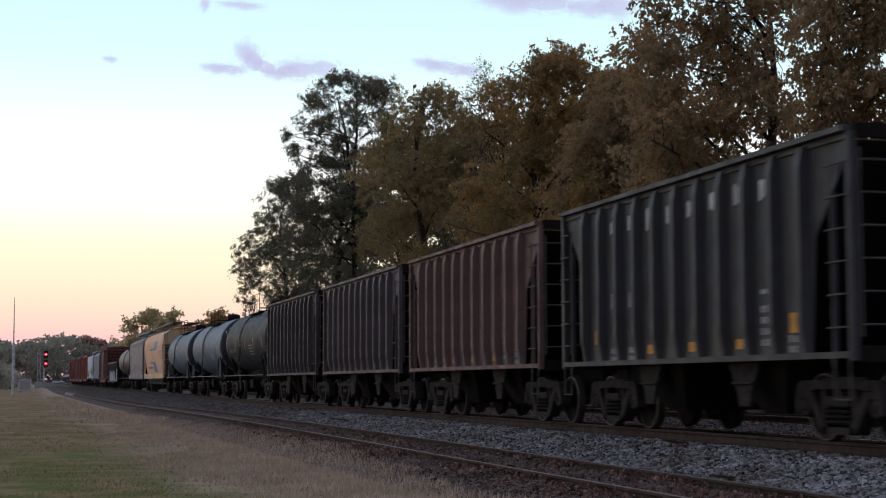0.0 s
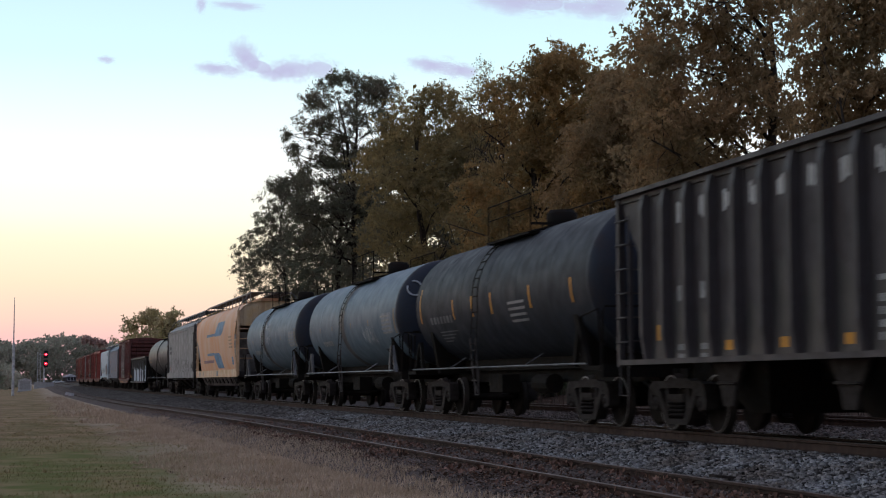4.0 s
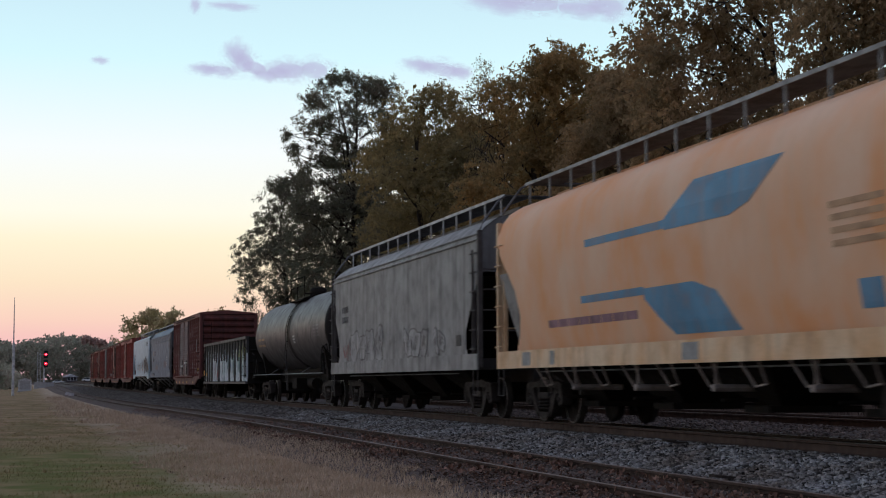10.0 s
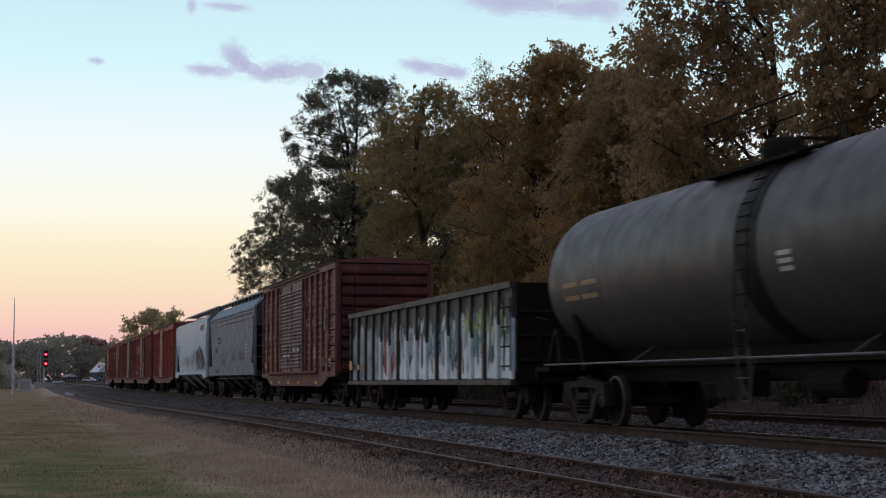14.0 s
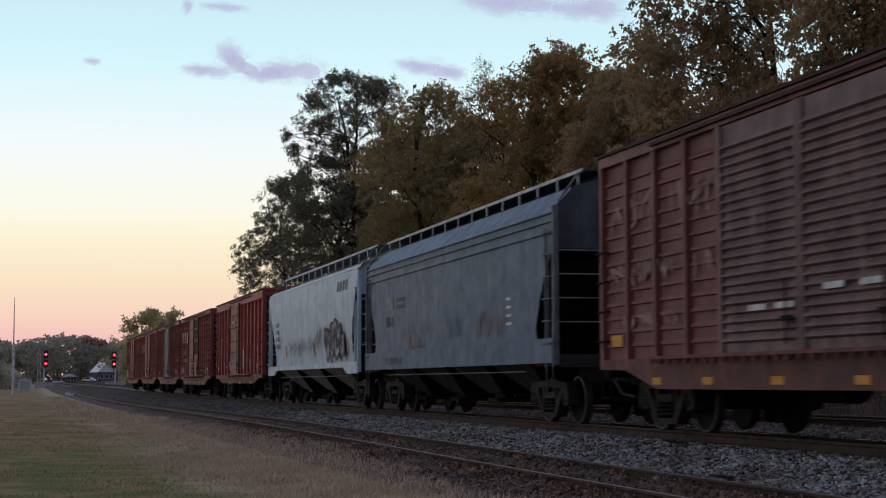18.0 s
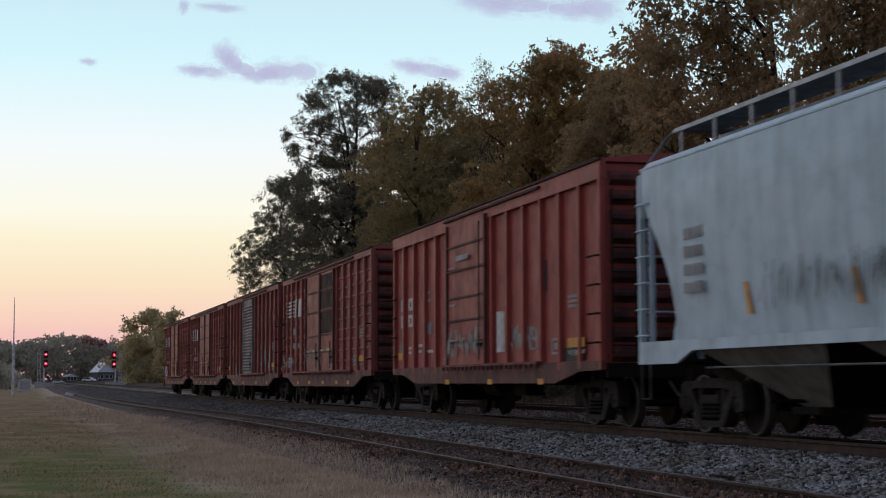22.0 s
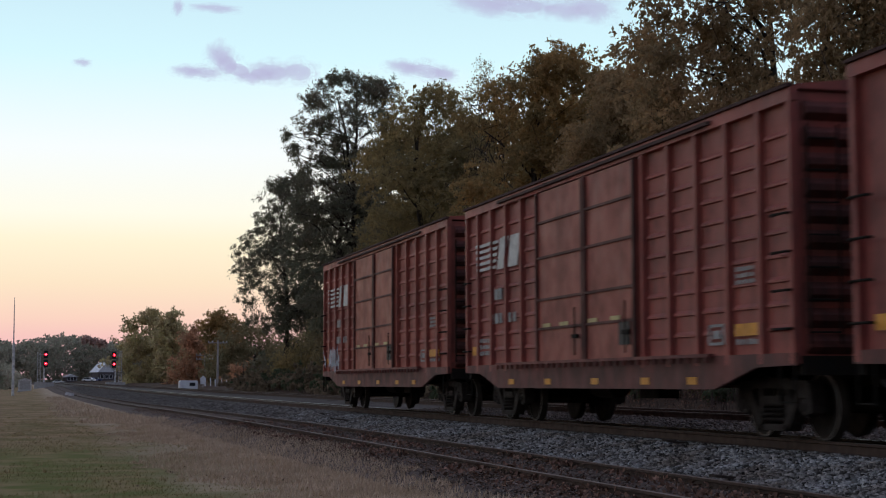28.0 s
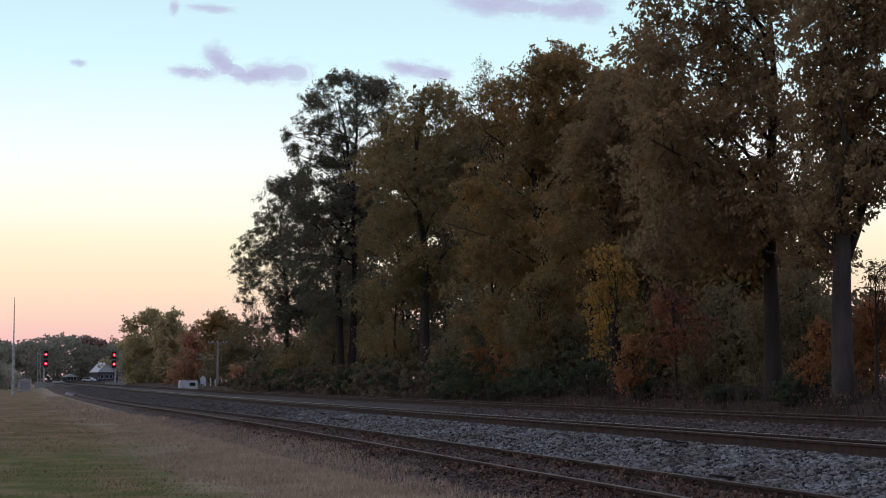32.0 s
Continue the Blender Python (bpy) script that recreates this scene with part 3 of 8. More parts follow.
def tree(name, label, at, height, blobs, leaf, count, size, trunk=0.3, clump=0.4, bark=None, seed=1, stems=1, split=0.35, flat=1.0,
         limbs=14, category="tree", lean=0.0, twigs=60, puffs=60, puff=1.0, per=26, needles=False, loose=1.1, climb=2.2, stout=1.0):
    """A tapered trunk with limbs and twigs reaching into a crown of clumped leaves. Blobs are relative to the foot."""
    rnd = np.random.RandomState(seed)
    if len(blobs[0]) == 3:
        blobs = crown_blobs(rnd, blobs, puffs, puff, loose)
    x, y = at
    z0 = ground_z(x, y) - 0.1
    t = thing(name, label, category, Matrix.Translation((x, y, z0)), group="trees along the line")
    s = Shape()
    leaves, clumps = leaf_cloud(rnd, blobs, count, size, clump, per, flat, needles)
    for k in range(stems):
        ox = (k - (stems - 1) / 2) * trunk * 2.6
        pts = []
        for i in range(9):
            q = i / 8
            pts.append((ox * (1 + q) + lean * q * height + 0.12 * q * height * noise.noise((q * 2, seed, k)), 0.1 * q * height * noise.noise((q * 2, seed + 9, k)), q * height * 0.93))
        s.tube(pts[:1] + [(pts[0][0], pts[0][1], 0.35)] + pts[1:], trunk * 1.25, 9, trunk * 0.16)
        for j in range(limbs):
            q = split + (0.9 - split) * (j + rnd.uniform(0, 0.8)) / limbs
            i = min(7, int(q * 8))
            a = np.array(pts[i]) + (np.array(pts[i + 1]) - np.array(pts[i])) * (q * 8 - i)
            target = clumps[rnd.randint(len(clumps))]
            for _ in range(12):
                trial = clumps[rnd.randint(len(clumps))]
                if abs(trial[2] - a[2] - climb) < abs(target[2] - a[2] - climb):
                    target = trial
            mid = (a + target) / 2 + np.array([0, 0, 0.12 * np.linalg.norm(target - a)]) + rnd.normal(0, 0.15, 3)
            r = trunk * (0.42 - 0.3 * q) * stout
            s.tube([a, a * 0.6 + mid * 0.4 + rnd.normal(0, 0.06, 3), mid, target], max(r, min(0.03, trunk * 0.18)), 6, min(0.02, trunk * 0.12))
            for _ in range(max(1, twigs // limbs)):
                g = mid + (target - mid) * rnd.uniform(0, 1)
                near = clumps[np.argmin(np.linalg.norm(clumps - (g + rnd.normal(0, 1.0, 3)), axis=1))]
                s.tube([g, (g + near) / 2 + rnd.normal(0, 0.12, 3), near], min(0.018, trunk * 0.12), 4, 0.005)
    part("trunk", s, bark or BARK, t, smooth=True)
    part("crown", np_mesh("crown", leaves, 4, leaf), None, t)
    return t


def leaf_mat(name, base, second, spread=0.15):
    """Thin leaves: some of the light passes through them."""
    m = mat(name, base, 0.8, 0, second, 0.5, 0, tuple(c * 0.45 for c in second), 0.6, 0.0, 0.8, island=spread, spec=0.02)
    nt = m.node_tree
    n, l = nt.nodes, nt.links
    b = n["Principled BSDF"]
    tr = n.new("ShaderNodeBsdfTranslucent")
    l.new(b.inputs["Base Color"].links[0].from_socket, tr.inputs["Color"])
    mx = n.new("ShaderNodeMixShader")
    mx.inputs[0].default_value = 0.5
    l.new(b.outputs[0], mx.inputs[1])
    l.new(tr.outputs[0], mx.inputs[2])
    l.new(mx.outputs[0], n["Material Output"].inputs["Surface"])
    return m


OAK = leaf_mat("oak_leaf", (0.43, 0.28, 0.145), (0.31, 0.23, 0.13))
BROWN = leaf_mat("rust_leaf", (0.44, 0.265, 0.105), (0.3, 0.225, 0.112))
OLIVE = leaf_mat("olive_leaf", (0.4, 0.29, 0.128), (0.29, 0.243, 0.13))
PINE = leaf_mat("pine_needle", (0.19, 0.198, 0.135), (0.225, 0.19, 0.14))
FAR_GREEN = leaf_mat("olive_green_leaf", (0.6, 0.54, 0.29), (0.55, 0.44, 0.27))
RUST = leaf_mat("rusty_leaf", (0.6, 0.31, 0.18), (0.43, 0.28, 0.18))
GREEN = leaf_mat("dark_green_leaf", (0.24, 0.22, 0.125), (0.29, 0.215, 0.12))
BROWN_BUSH = leaf_mat("brown_bush_leaf", (0.27, 0.205, 0.14), (0.2, 0.16, 0.11))
BUSH = leaf_mat("bush_leaf", (0.085, 0.115, 0.065), (0.13, 0.12, 0.08))
GOLD = leaf_mat("yellow_leaf", (0.62, 0.37, 0.09), (0.38, 0.25, 0.09))
RED = leaf_mat("red_leaf", (0.38, 0.15, 0.09), (0.26, 0.14, 0.085))
ORANGE = leaf_mat("orange_leaf", (0.48, 0.22, 0.095), (0.31, 0.175, 0.09))


tree("pine_tree", "tall loblolly pine with a tufted open crown", (24.5, 122.1), 24.7,
     ((24.6, -1.9, 2.4), (23.9, -3.0, 3.8), (22.9, -3.6, 4.3), (21.0, -5.0, 4.3), (19.0, -5.3, 4.2), (17.0, -4.2, 4.0), (15.0, -4.7, 3.8), (13.0, -5.7, 3.7), (11.0, -5.3, 3.6), (9.0, -4.8, 3.4), (7.0, -4.2, 3.2), (5.0, -2.4, 1.3)),
     PINE, 84000, 0.125, per=34, needles=True, loose=0.25, climb=2.0, trunk=0.3, clump=0.15, seed=2, stems=2, split=0.4, limbs=34, twigs=260, puffs=650, puff=0.5)
tree("pine_tree", "smaller leaning pine with ragged branches", (25.5, 157.4), 20.9,
     ((21.2, -0.4, 2.4), (18.8, -3.1, 3.4), (16.3, -4.0, 4.0), (13.9, -5.4, 4.0), (11.4, -5.7, 4.0), (9.0, -5.1, 4.0), (6.5, -4.3, 3.9), (4.1, 0.8, 1.0)),
     PINE, 58000, 0.145, per=34, needles=True, loose=0.25, climb=1.6, trunk=0.26, clump=0.18, seed=3, split=0.3, limbs=26, twigs=200, puffs=460, puff=0.58)
tree("autumn_tree", "broad tree with olive and brown autumn leaves", (26, 103.0), 20.4,
     ((20.7, 0.9, 1.2), (19.0, -2.9, 3.3), (17.4, -3.5, 3.9), (15.8, -3.7, 3.9), (14.1, -3.7, 3.9), (12.5, -3.7, 3.9), (10.9, -3.7, 3.9), (9.3, -3.6, 3.8), (7.6, -3.1, 3.5), (6.4, -2.6, 3.3)),
     OLIVE, 54000, 0.095, per=22, trunk=0.33, clump=0.22, seed=4, limbs=16, puffs=150, puff=0.9)
tree("autumn_tree", "slender tree with olive leaves beside the pines", (27, 115.5), 22.5,
     ((22.8, 0.1, 0.2), (21.0, -1.4, 1.6), (19.2, -1.6, 1.8), (17.4, -1.6, 1.7), (15.6, -1.6, 1.6), (13.8, -1.5, 1.6), (12.1, -1.5, 1.5), (10.3, -1.5, 1.4)),
     OLIVE, 24000, 0.085, per=22, trunk=0.18, clump=0.22, seed=18, limbs=12, puffs=60, puff=0.8)
tree("autumn_tree", "tall hardwood with thinning rust-brown leaves", (25, 75.3), 17.2,
     ((17.5, 1.6, 2.1), (16.3, -0.9, 2.6), (15.0, -3.0, 2.8), (13.8, -3.7, 2.9), (12.5, -4.2, 3.0), (11.3, -4.3, 3.0), (10.0, -4.3, 2.9), (8.8, -4.3, 2.8), (7.5, -4.3, 2.7), (6.3, -4.1, 2.7), (5.0, -3.7, 2.3), (3.8, -3.3, 1.8), (2.5, -2.9, 1.2)),
     BROWN, 76000, 0.086, per=22, trunk=0.3, clump=0.2, seed=5, limbs=20, twigs=100, puffs=170, puff=0.8)
tree("autumn_tree", "slender hardwood with sparse wispy top", (26, 89.2), 19.7,
     ((20.0, -0.4, -0.3), (18.5, -0.7, 0.9), (17.1, -0.9, 1.5), (15.7, -0.9, 1.4), (14.3, -0.9, 1.4), (12.9, -0.9, 1.3), (11.4, -0.9, 1.2)),
     OLIVE, 2600, 0.06, per=7, trunk=0.18, clump=0.18, seed=17, limbs=30, twigs=420, puffs=80, puff=0.55)
tree("autumn_tree", "hardwood with brown autumn leaves", (25, 65.2), 14.3,
     ((14.6, 0.2, 0.3), (13.4, -1.2, 1.5), (12.3, -1.4, 1.7), (11.2, -1.6, 1.9), (10.1, -1.8, 2.2), (9.0, -1.8, 2.2), (7.8, -1.7, 2.2), (6.7, -1.5, 2.3), (5.6, -1.4, 1.8), (4.5, 0.7, 0.8)),
     OAK, 48000, 0.083, per=18, trunk=0.26, clump=0.19, seed=6, limbs=15, puffs=130, puff=0.75)
tree("oak_tree", "large oak with coarse brown leaves and dark trunk", (23, 46.3), 14.6,
     ((14.9, -2.1, -2.0), (14.1, -3.2, -0.1), (13.3, -4.4, 1.3), (12.6, -4.6, 1.3), (11.8, -4.6, 1.2), (11.0, -4.5, 1.2), (10.2, -4.2, 1.1), (9.4, -4.5, 1.0), (8.6, -4.9, 0.8), (7.8, -5.0, 0.7), (7.0, -4.9, 1.1), (6.2, -4.8, 1.2), (5.4, -4.7, 0.9), (4.7, -4.6, 0.2), (3.9, -3.0, -2.8)),
     OAK, 54000, 0.085, trunk=0.27, clump=0.16, seed=7, limbs=15, twigs=150, split=0.25, puffs=230, puff=0.62, per=13, loose=0.2, climb=2.8, stout=1.35)
tree("oak_tree", "large oak with pale lower trunk and bare limbs", (22.5, 40.9), 13.3,
     ((13.6, 0.9, 1.0), (12.9, -0.1, 2.3), (12.2, -1.0, 3.4), (11.5, -1.1, 3.4), (10.9, -1.1, 3.4), (10.2, -1.1, 3.4), (9.5, -0.9, 3.4), (8.8, -0.8, 3.4), (8.2, -0.9, 3.4), (7.5, -1.0, 3.4), (6.8, -0.9, 3.4), (6.2, -0.8, 3.4), (5.5, -1.0, 0.4), (4.8, -1.0, 0.1), (4.1, -0.3, -0.2)),
     OAK, 38000, 0.085, per=13, trunk=0.31, clump=0.16, seed=8, limbs=14, twigs=130, split=0.25, bark=PALE_BARK, puffs=170, puff=0.6, loose=0.2, climb=2.6, stout=1.3)
tree("small_tree", "slender sapling with bright yellow leaves", (22, 57.7), 5.8,
     ((0.0, 0.1, 5.4, 0.9, 0.9, 0.7), (-0.3, 0.3, 4.1, 0.8, 0.8, 0.8), (-0.5, 0.4, 3.0, 0.7, 0.7, 0.7), (0.5, 0.1, 4.3, 0.6, 0.6, 0.8), (-0.4, 0.3, 1.9, 0.5, 0.5, 0.4)),
     GOLD, 2200, 0.075, trunk=0.07, clump=0.28, seed=9, limbs=9)
tree("small_tree", "small maple with dull red leaves", (22.5, 52.8), 3.9,
     ((0.1, 0.4, 3.4, 1.0, 1.0, 0.8), (-0.5, -0.3, 2.0, 0.8, 0.8, 0.8), (0.8, -0.2, 2.4, 0.8, 0.8, 0.9)),
     RED, 2200, 0.07, trunk=0.07, clump=0.3, seed=10, limbs=9)
tree("small_tree", "small maple with orange leaves", (21.8, 55.1), 2.3,
     ((0.0, 0.2, 2.0, 0.5, 0.5, 0.5), (-0.2, 0.1, 1.0, 0.6, 0.6, 0.6)),
     ORANGE, 1800, 0.07, trunk=0.05, clump=0.25, seed=11, limbs=6)
tree("small_tree", "small tree with ochre leaves in the undergrowth", (23.5, 70.8), 5.6,
     ((0.2, 0.4, 4.9, 1.2, 1.2, 1.1), (-0.9, -0.3, 3.1, 1.3, 1.3, 1.3), (0.6, -0.2, 2.8, 1.1, 1.1, 1.3)),
     OLIVE, 5200, 0.085, trunk=0.08, clump=0.3, seed=12, limbs=9)
tree("shrub", "orange-leaved shrub at the wood edge", (22.5, 74.3), 2.3,
     ((-0.1, -0.3, 1.3, 1.0, 1.0, 0.9), (-0.9, 0.3, 1.9, 0.7, 0.7, 0.7), (0.7, -0.1, 0.5, 0.8, 0.8, 0.5)),
     ORANGE, 2600, 0.08, trunk=0.05, clump=0.28, seed=13, limbs=6, category="shrub")
tree("shrub", "orange-red shrub between the oaks", (22.5, 42.4), 2.4,
     ((-0.0, -0.2, 2.0, 0.4, 0.4, 0.6), (-0.2, -0.1, 1.1, 0.5, 0.5, 0.5)),
     ORANGE, 2200, 0.06, trunk=0.05, clump=0.2, seed=14, limbs=6, category="shrub")
tree("shrub", "red and orange shrub beyond the oaks", (27, 47.1), 3.4,
     ((-0.1, -0.1, 2.5, 0.7, 0.7, 0.8), (0.9, 0.1, 2.9, 0.7, 0.7, 0.9), (-0.2, 0.3, 1.2, 0.9, 0.9, 0.7)),
     ORANGE, 6000, 0.075, trunk=0.06, clump=0.24, seed=15, limbs=6, category="shrub")
tree("bare_sapling", "bare sapling with fine grey twigs", (25, 43.4), 4.6,
     ((-0.1, -0.1, 3.7, 0.4, 0.4, 0.6), (0.4, 0.1, 4.2, 0.5, 0.5, 0.7)),
     OAK, 260, 0.05, trunk=0.06, clump=0.3, seed=16, limbs=16, twigs=90)
tree("woodland_tree", "dense dark pine behind the tall pine", (30, 142.2), 19.7,
     ((20.0, 0.7, 1.1), (17.7, -3.1, 2.9), (15.4, -3.8, 3.1), (13.2, -4.5, 3.1), (10.9, -4.5, 3.1), (8.7, -4.4, 3.1), (6.4, -4.2, 3.1), (4.2, -4.1, 3.1)),
     PINE, 20000, 0.12, trunk=0.24, clump=0.5, seed=71, limbs=12, twigs=10, puffs=50, puff=1.2)
tree("woodland_tree", "dense dark tree below the pines", (29, 159.5), 13.3,
     ((13.6, 1.6, 1.7), (11.0, -3.2, 2.7), (8.5, -4.0, 3.4), (5.9, -4.6, 3.2), (3.4, -4.6, 3.0), (0.8, -4.6, -3.1)),
     PINE, 17000, 0.135, trunk=0.2, clump=0.5, seed=72, limbs=10, twigs=10, puffs=44, puff=1.2)
tree("woodland_tree", "oak standing behind the edge oaks", (29, 55.8), 11.4,
     ((11.7, -0.5, -0.5), (10.8, -0.8, 1.3), (9.8, -1.1, 1.6), (8.8, -1.4, 1.7), (7.9, -1.5, 1.6), (6.9, -1.6, 1.5), (5.9, -1.6, 1.4), (5.0, -1.6, 1.3), (4.0, -1.7, 0.2), (3.1, -1.7, -0.2), (2.1, -1.7, -0.5), (1.1, -0.9, -0.9)),
     OAK, 20000, 0.08, per=16, trunk=0.2, clump=0.2, seed=73, limbs=14, twigs=30, puffs=46, puff=0.8)
tree("understory_tree", "ochre understory tree between the hardwoods", (24, 80.5), 11.1,
     ((11.4, -0.1, -0.0), (10.2, -1.0, 1.2), (8.9, -1.2, 1.5), (7.6, -1.4, 1.7), (6.3, -1.1, 1.6), (5.1, -0.9, 1.5), (3.8, -0.7, 1.4)),
     OLIVE, 13000, 0.075, trunk=0.1, clump=0.3, seed=92, limbs=10, twigs=16, puffs=50, puff=0.7)
tree("understory_tree", "rust-brown understory tree before the oaks", (23.8, 64.8), 10.3,
     ((10.6, -0.0, 0.0), (9.6, -0.9, 0.9), (8.5, -1.2, 1.1), (7.4, -1.4, 1.3), (6.3, -1.4, 1.4), (5.2, -1.3, 1.2), (4.1, -1.2, 1.0)),
     BROWN, 13000, 0.07, trunk=0.1, clump=0.3, seed=93, limbs=10, twigs=16, puffs=50, puff=0.65)
tree("understory_tree", "brown understory tree between the pines and hardwoods", (24.6, 105.5), 12.8,
     ((13.1, -0.0, 0.0), (11.5, -1.6, 1.6), (9.8, -1.8, 1.9), (8.2, -2.0, 2.2), (6.5, -1.9, 2.1), (4.9, -1.7, 1.8), (3.2, -1.5, 1.5)),
     OLIVE, 12000, 0.08, trunk=0.1, clump=0.32, seed=94, limbs=10, twigs=16, puffs=50, puff=0.75)
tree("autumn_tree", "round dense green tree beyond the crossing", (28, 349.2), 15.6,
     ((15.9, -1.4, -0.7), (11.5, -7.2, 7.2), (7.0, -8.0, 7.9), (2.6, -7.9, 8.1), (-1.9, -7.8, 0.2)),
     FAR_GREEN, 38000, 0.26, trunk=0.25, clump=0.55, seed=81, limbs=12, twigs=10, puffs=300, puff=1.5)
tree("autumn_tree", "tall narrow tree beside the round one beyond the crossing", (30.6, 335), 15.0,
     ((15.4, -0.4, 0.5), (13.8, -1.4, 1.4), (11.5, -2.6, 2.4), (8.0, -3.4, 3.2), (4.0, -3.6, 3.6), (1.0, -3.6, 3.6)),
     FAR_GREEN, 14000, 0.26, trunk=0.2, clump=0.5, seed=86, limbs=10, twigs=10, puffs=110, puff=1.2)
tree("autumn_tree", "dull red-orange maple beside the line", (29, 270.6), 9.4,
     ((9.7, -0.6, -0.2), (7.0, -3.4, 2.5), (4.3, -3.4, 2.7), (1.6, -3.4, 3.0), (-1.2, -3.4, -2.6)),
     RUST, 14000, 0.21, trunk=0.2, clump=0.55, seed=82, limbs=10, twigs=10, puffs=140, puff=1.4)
tree("autumn_tree", "yellowing tree behind the utility poles", (31, 253.6), 11.2,
     ((11.5, -0.9, -0.2), (9.4, -3.1, 2.5), (7.4, -2.8, 2.8), (5.3, -2.6, 2.8), (3.2, -2.4, 2.8)),
     BROWN, 13000, 0.2, trunk=0.2, clump=0.5, seed=83, limbs=10, twigs=10, puffs=120, puff=1.2)
tree("woodland_tree", "dark low wood behind the utility poles", (33, 231.8), 8.2,
     ((8.5, -2.6, -1.1), (6.1, -6.4, 6.7), (3.7, -6.8, 6.9), (1.3, -6.7, 7.2), (-1.1, -6.6, 7.4)),
     GREEN, 24000, 0.21, trunk=0.2, clump=0.6, seed=84, limbs=10, twigs=10, puffs=220, puff=1.5)
tree("autumn_tree", "small orange tree before the dark wood", (25.5, 188.5), 3.3,
     ((3.6, -0.0, 0.1), (2.8, -0.6, 0.8), (1.9, -0.8, 1.0), (1.1, -0.9, 1.0), (0.2, -1.0, 1.0)),
     RUST, 2500, 0.09, trunk=0.1, clump=0.3, seed=85, limbs=8, twigs=8, puffs=20, puff=0.7)
tree("understory_tree", "dark understory tree between the oaks", (26, 49.6), 4.4,
     ((4.7, 0.2, 0.2), (3.8, -0.9, 0.7), (2.8, -0.9, 0.9), (1.9, -0.9, 0.9), (1.0, -0.9, 0.9), (0.1, -0.9, 1.0)),
     GREEN, 14000, 0.075, trunk=0.1, clump=0.35, seed=91, limbs=8, twigs=12, puffs=36, puff=0.8)
tree("understory_tree", "brown undergrowth tree at the wood edge", (24, 148.2), 4.6,
     ((0.1, -0.7, 2.1, 1.8, 1.8, 1.9), (1.8, -0.3, 3.1, 1.6, 1.6, 2.4)),
     OLIVE, 6500, 0.105, trunk=0.13, clump=0.45, seed=30, limbs=8, twigs=20)
tree("understory_tree", "dark undergrowth tree below the pines", (25.5, 132.4), 6.0,
     ((-0.7, -0.7, 3.8, 2.2, 2.2, 2.9), (1.6, -1.4, 4.3, 1.9, 1.9, 2.9)),
     GREEN, 6500, 0.105, trunk=0.13, clump=0.45, seed=31, limbs=8, twigs=20)
tree("understory_tree", "undergrowth tree below the pines", (25, 110.8), 7.3,
     ((0.2, 0.7, 3.7, 2.0, 2.0, 2.4), (-0.9, -0.2, 6.1, 1.6, 1.6, 2.0)),
     OLIVE, 6500, 0.105, trunk=0.13, clump=0.45, seed=32, limbs=8, twigs=20)
tree("understory_tree", "dark undergrowth tree at the wood edge", (24.6, 90.8), 4.2,
     ((-0.1, -0.4, 2.1, 1.4, 1.4, 1.8), (2.4, 0.1, 3.0, 1.6, 1.6, 2.1)),
     GREEN, 6500, 0.105, trunk=0.13, clump=0.45, seed=33, limbs=8, twigs=20)
tree("understory_tree", "dark undergrowth tree at the wood edge", (25, 86.3), 5.8,
     ((-0.2, 0.7, 4.0, 1.6, 1.6, 2.2), (0.8, -0.6, 4.6, 1.6, 1.6, 1.9)),
     GREEN, 6500, 0.105, trunk=0.13, clump=0.45, seed=34, limbs=8, twigs=20)
tree("understory_tree", "dark undergrowth tree at the wood edge", (24.5, 69.7), 2.7,
     ((0.2, 0.6, 1.8, 1.3, 1.3, 1.6), (-1.2, 0.4, 1.3, 1.3, 1.3, 1.0)),
     GREEN, 6500, 0.105, trunk=0.13, clump=0.45, seed=35, limbs=8, twigs=20)
tree("understory_tree", "dark undergrowth tree behind the oaks", (25, 54.3), 3.6,
     ((0.1, 0.2, 2.7, 1.2, 1.2, 1.5), (-0.9, -0.1, 1.1, 1.0, 1.0, 1.0), (1.1, 0.2, 1.5, 1.0, 1.0, 1.2)),
     GREEN, 6500, 0.105, trunk=0.13, clump=0.45, seed=36, limbs=8, twigs=20)
tree("understory_tree", "undergrowth tree behind the oaks", (26, 63.8), 6.2,
     ((0.1, 0.3, 3.1, 1.4, 1.4, 1.7), (0.9, 0.5, 5.3, 1.4, 1.4, 1.4)),
     OLIVE, 6500, 0.105, trunk=0.13, clump=0.45, seed=37, limbs=8, twigs=20)
tree("woodland_tree", "dense woodland tree behind the edge trees", (33, 156.4), 20.8,
     ((-0.5, 1.4, 19.1, 3.1, 3.1, 2.7), (0.7, -0.8, 15.6, 3.1, 3.1, 2.7), (-0.9, -0.2, 12.1, 3.1, 3.1, 2.7), (0.6, -1.2, 8.6, 3.1, 3.1, 2.7), (-1.1, -0.8, 5.1, 3.1, 3.1, 2.7)),
     PINE, 10500, 0.2, trunk=0.24, clump=0.7, seed=50, limbs=12, twigs=10)
tree("woodland_tree", "dense woodland tree behind the edge trees", (32, 133.0), 20.3,
     ((-1.0, -0.9, 18.9, 2.7, 2.7, 2.3), (0.6, -0.7, 15.9, 2.7, 2.7, 2.3), (-0.6, 0.5, 12.9, 2.7, 2.7, 2.3), (0.4, -1.5, 9.9, 2.7, 2.7, 2.3), (-0.6, 0.6, 6.9, 2.7, 2.7, 2.3), (0.6, -0.6, 3.9, 2.7, 2.7, 2.3)),
     PINE, 10500, 0.2, trunk=0.24, clump=0.7, seed=51, limbs=12, twigs=10)
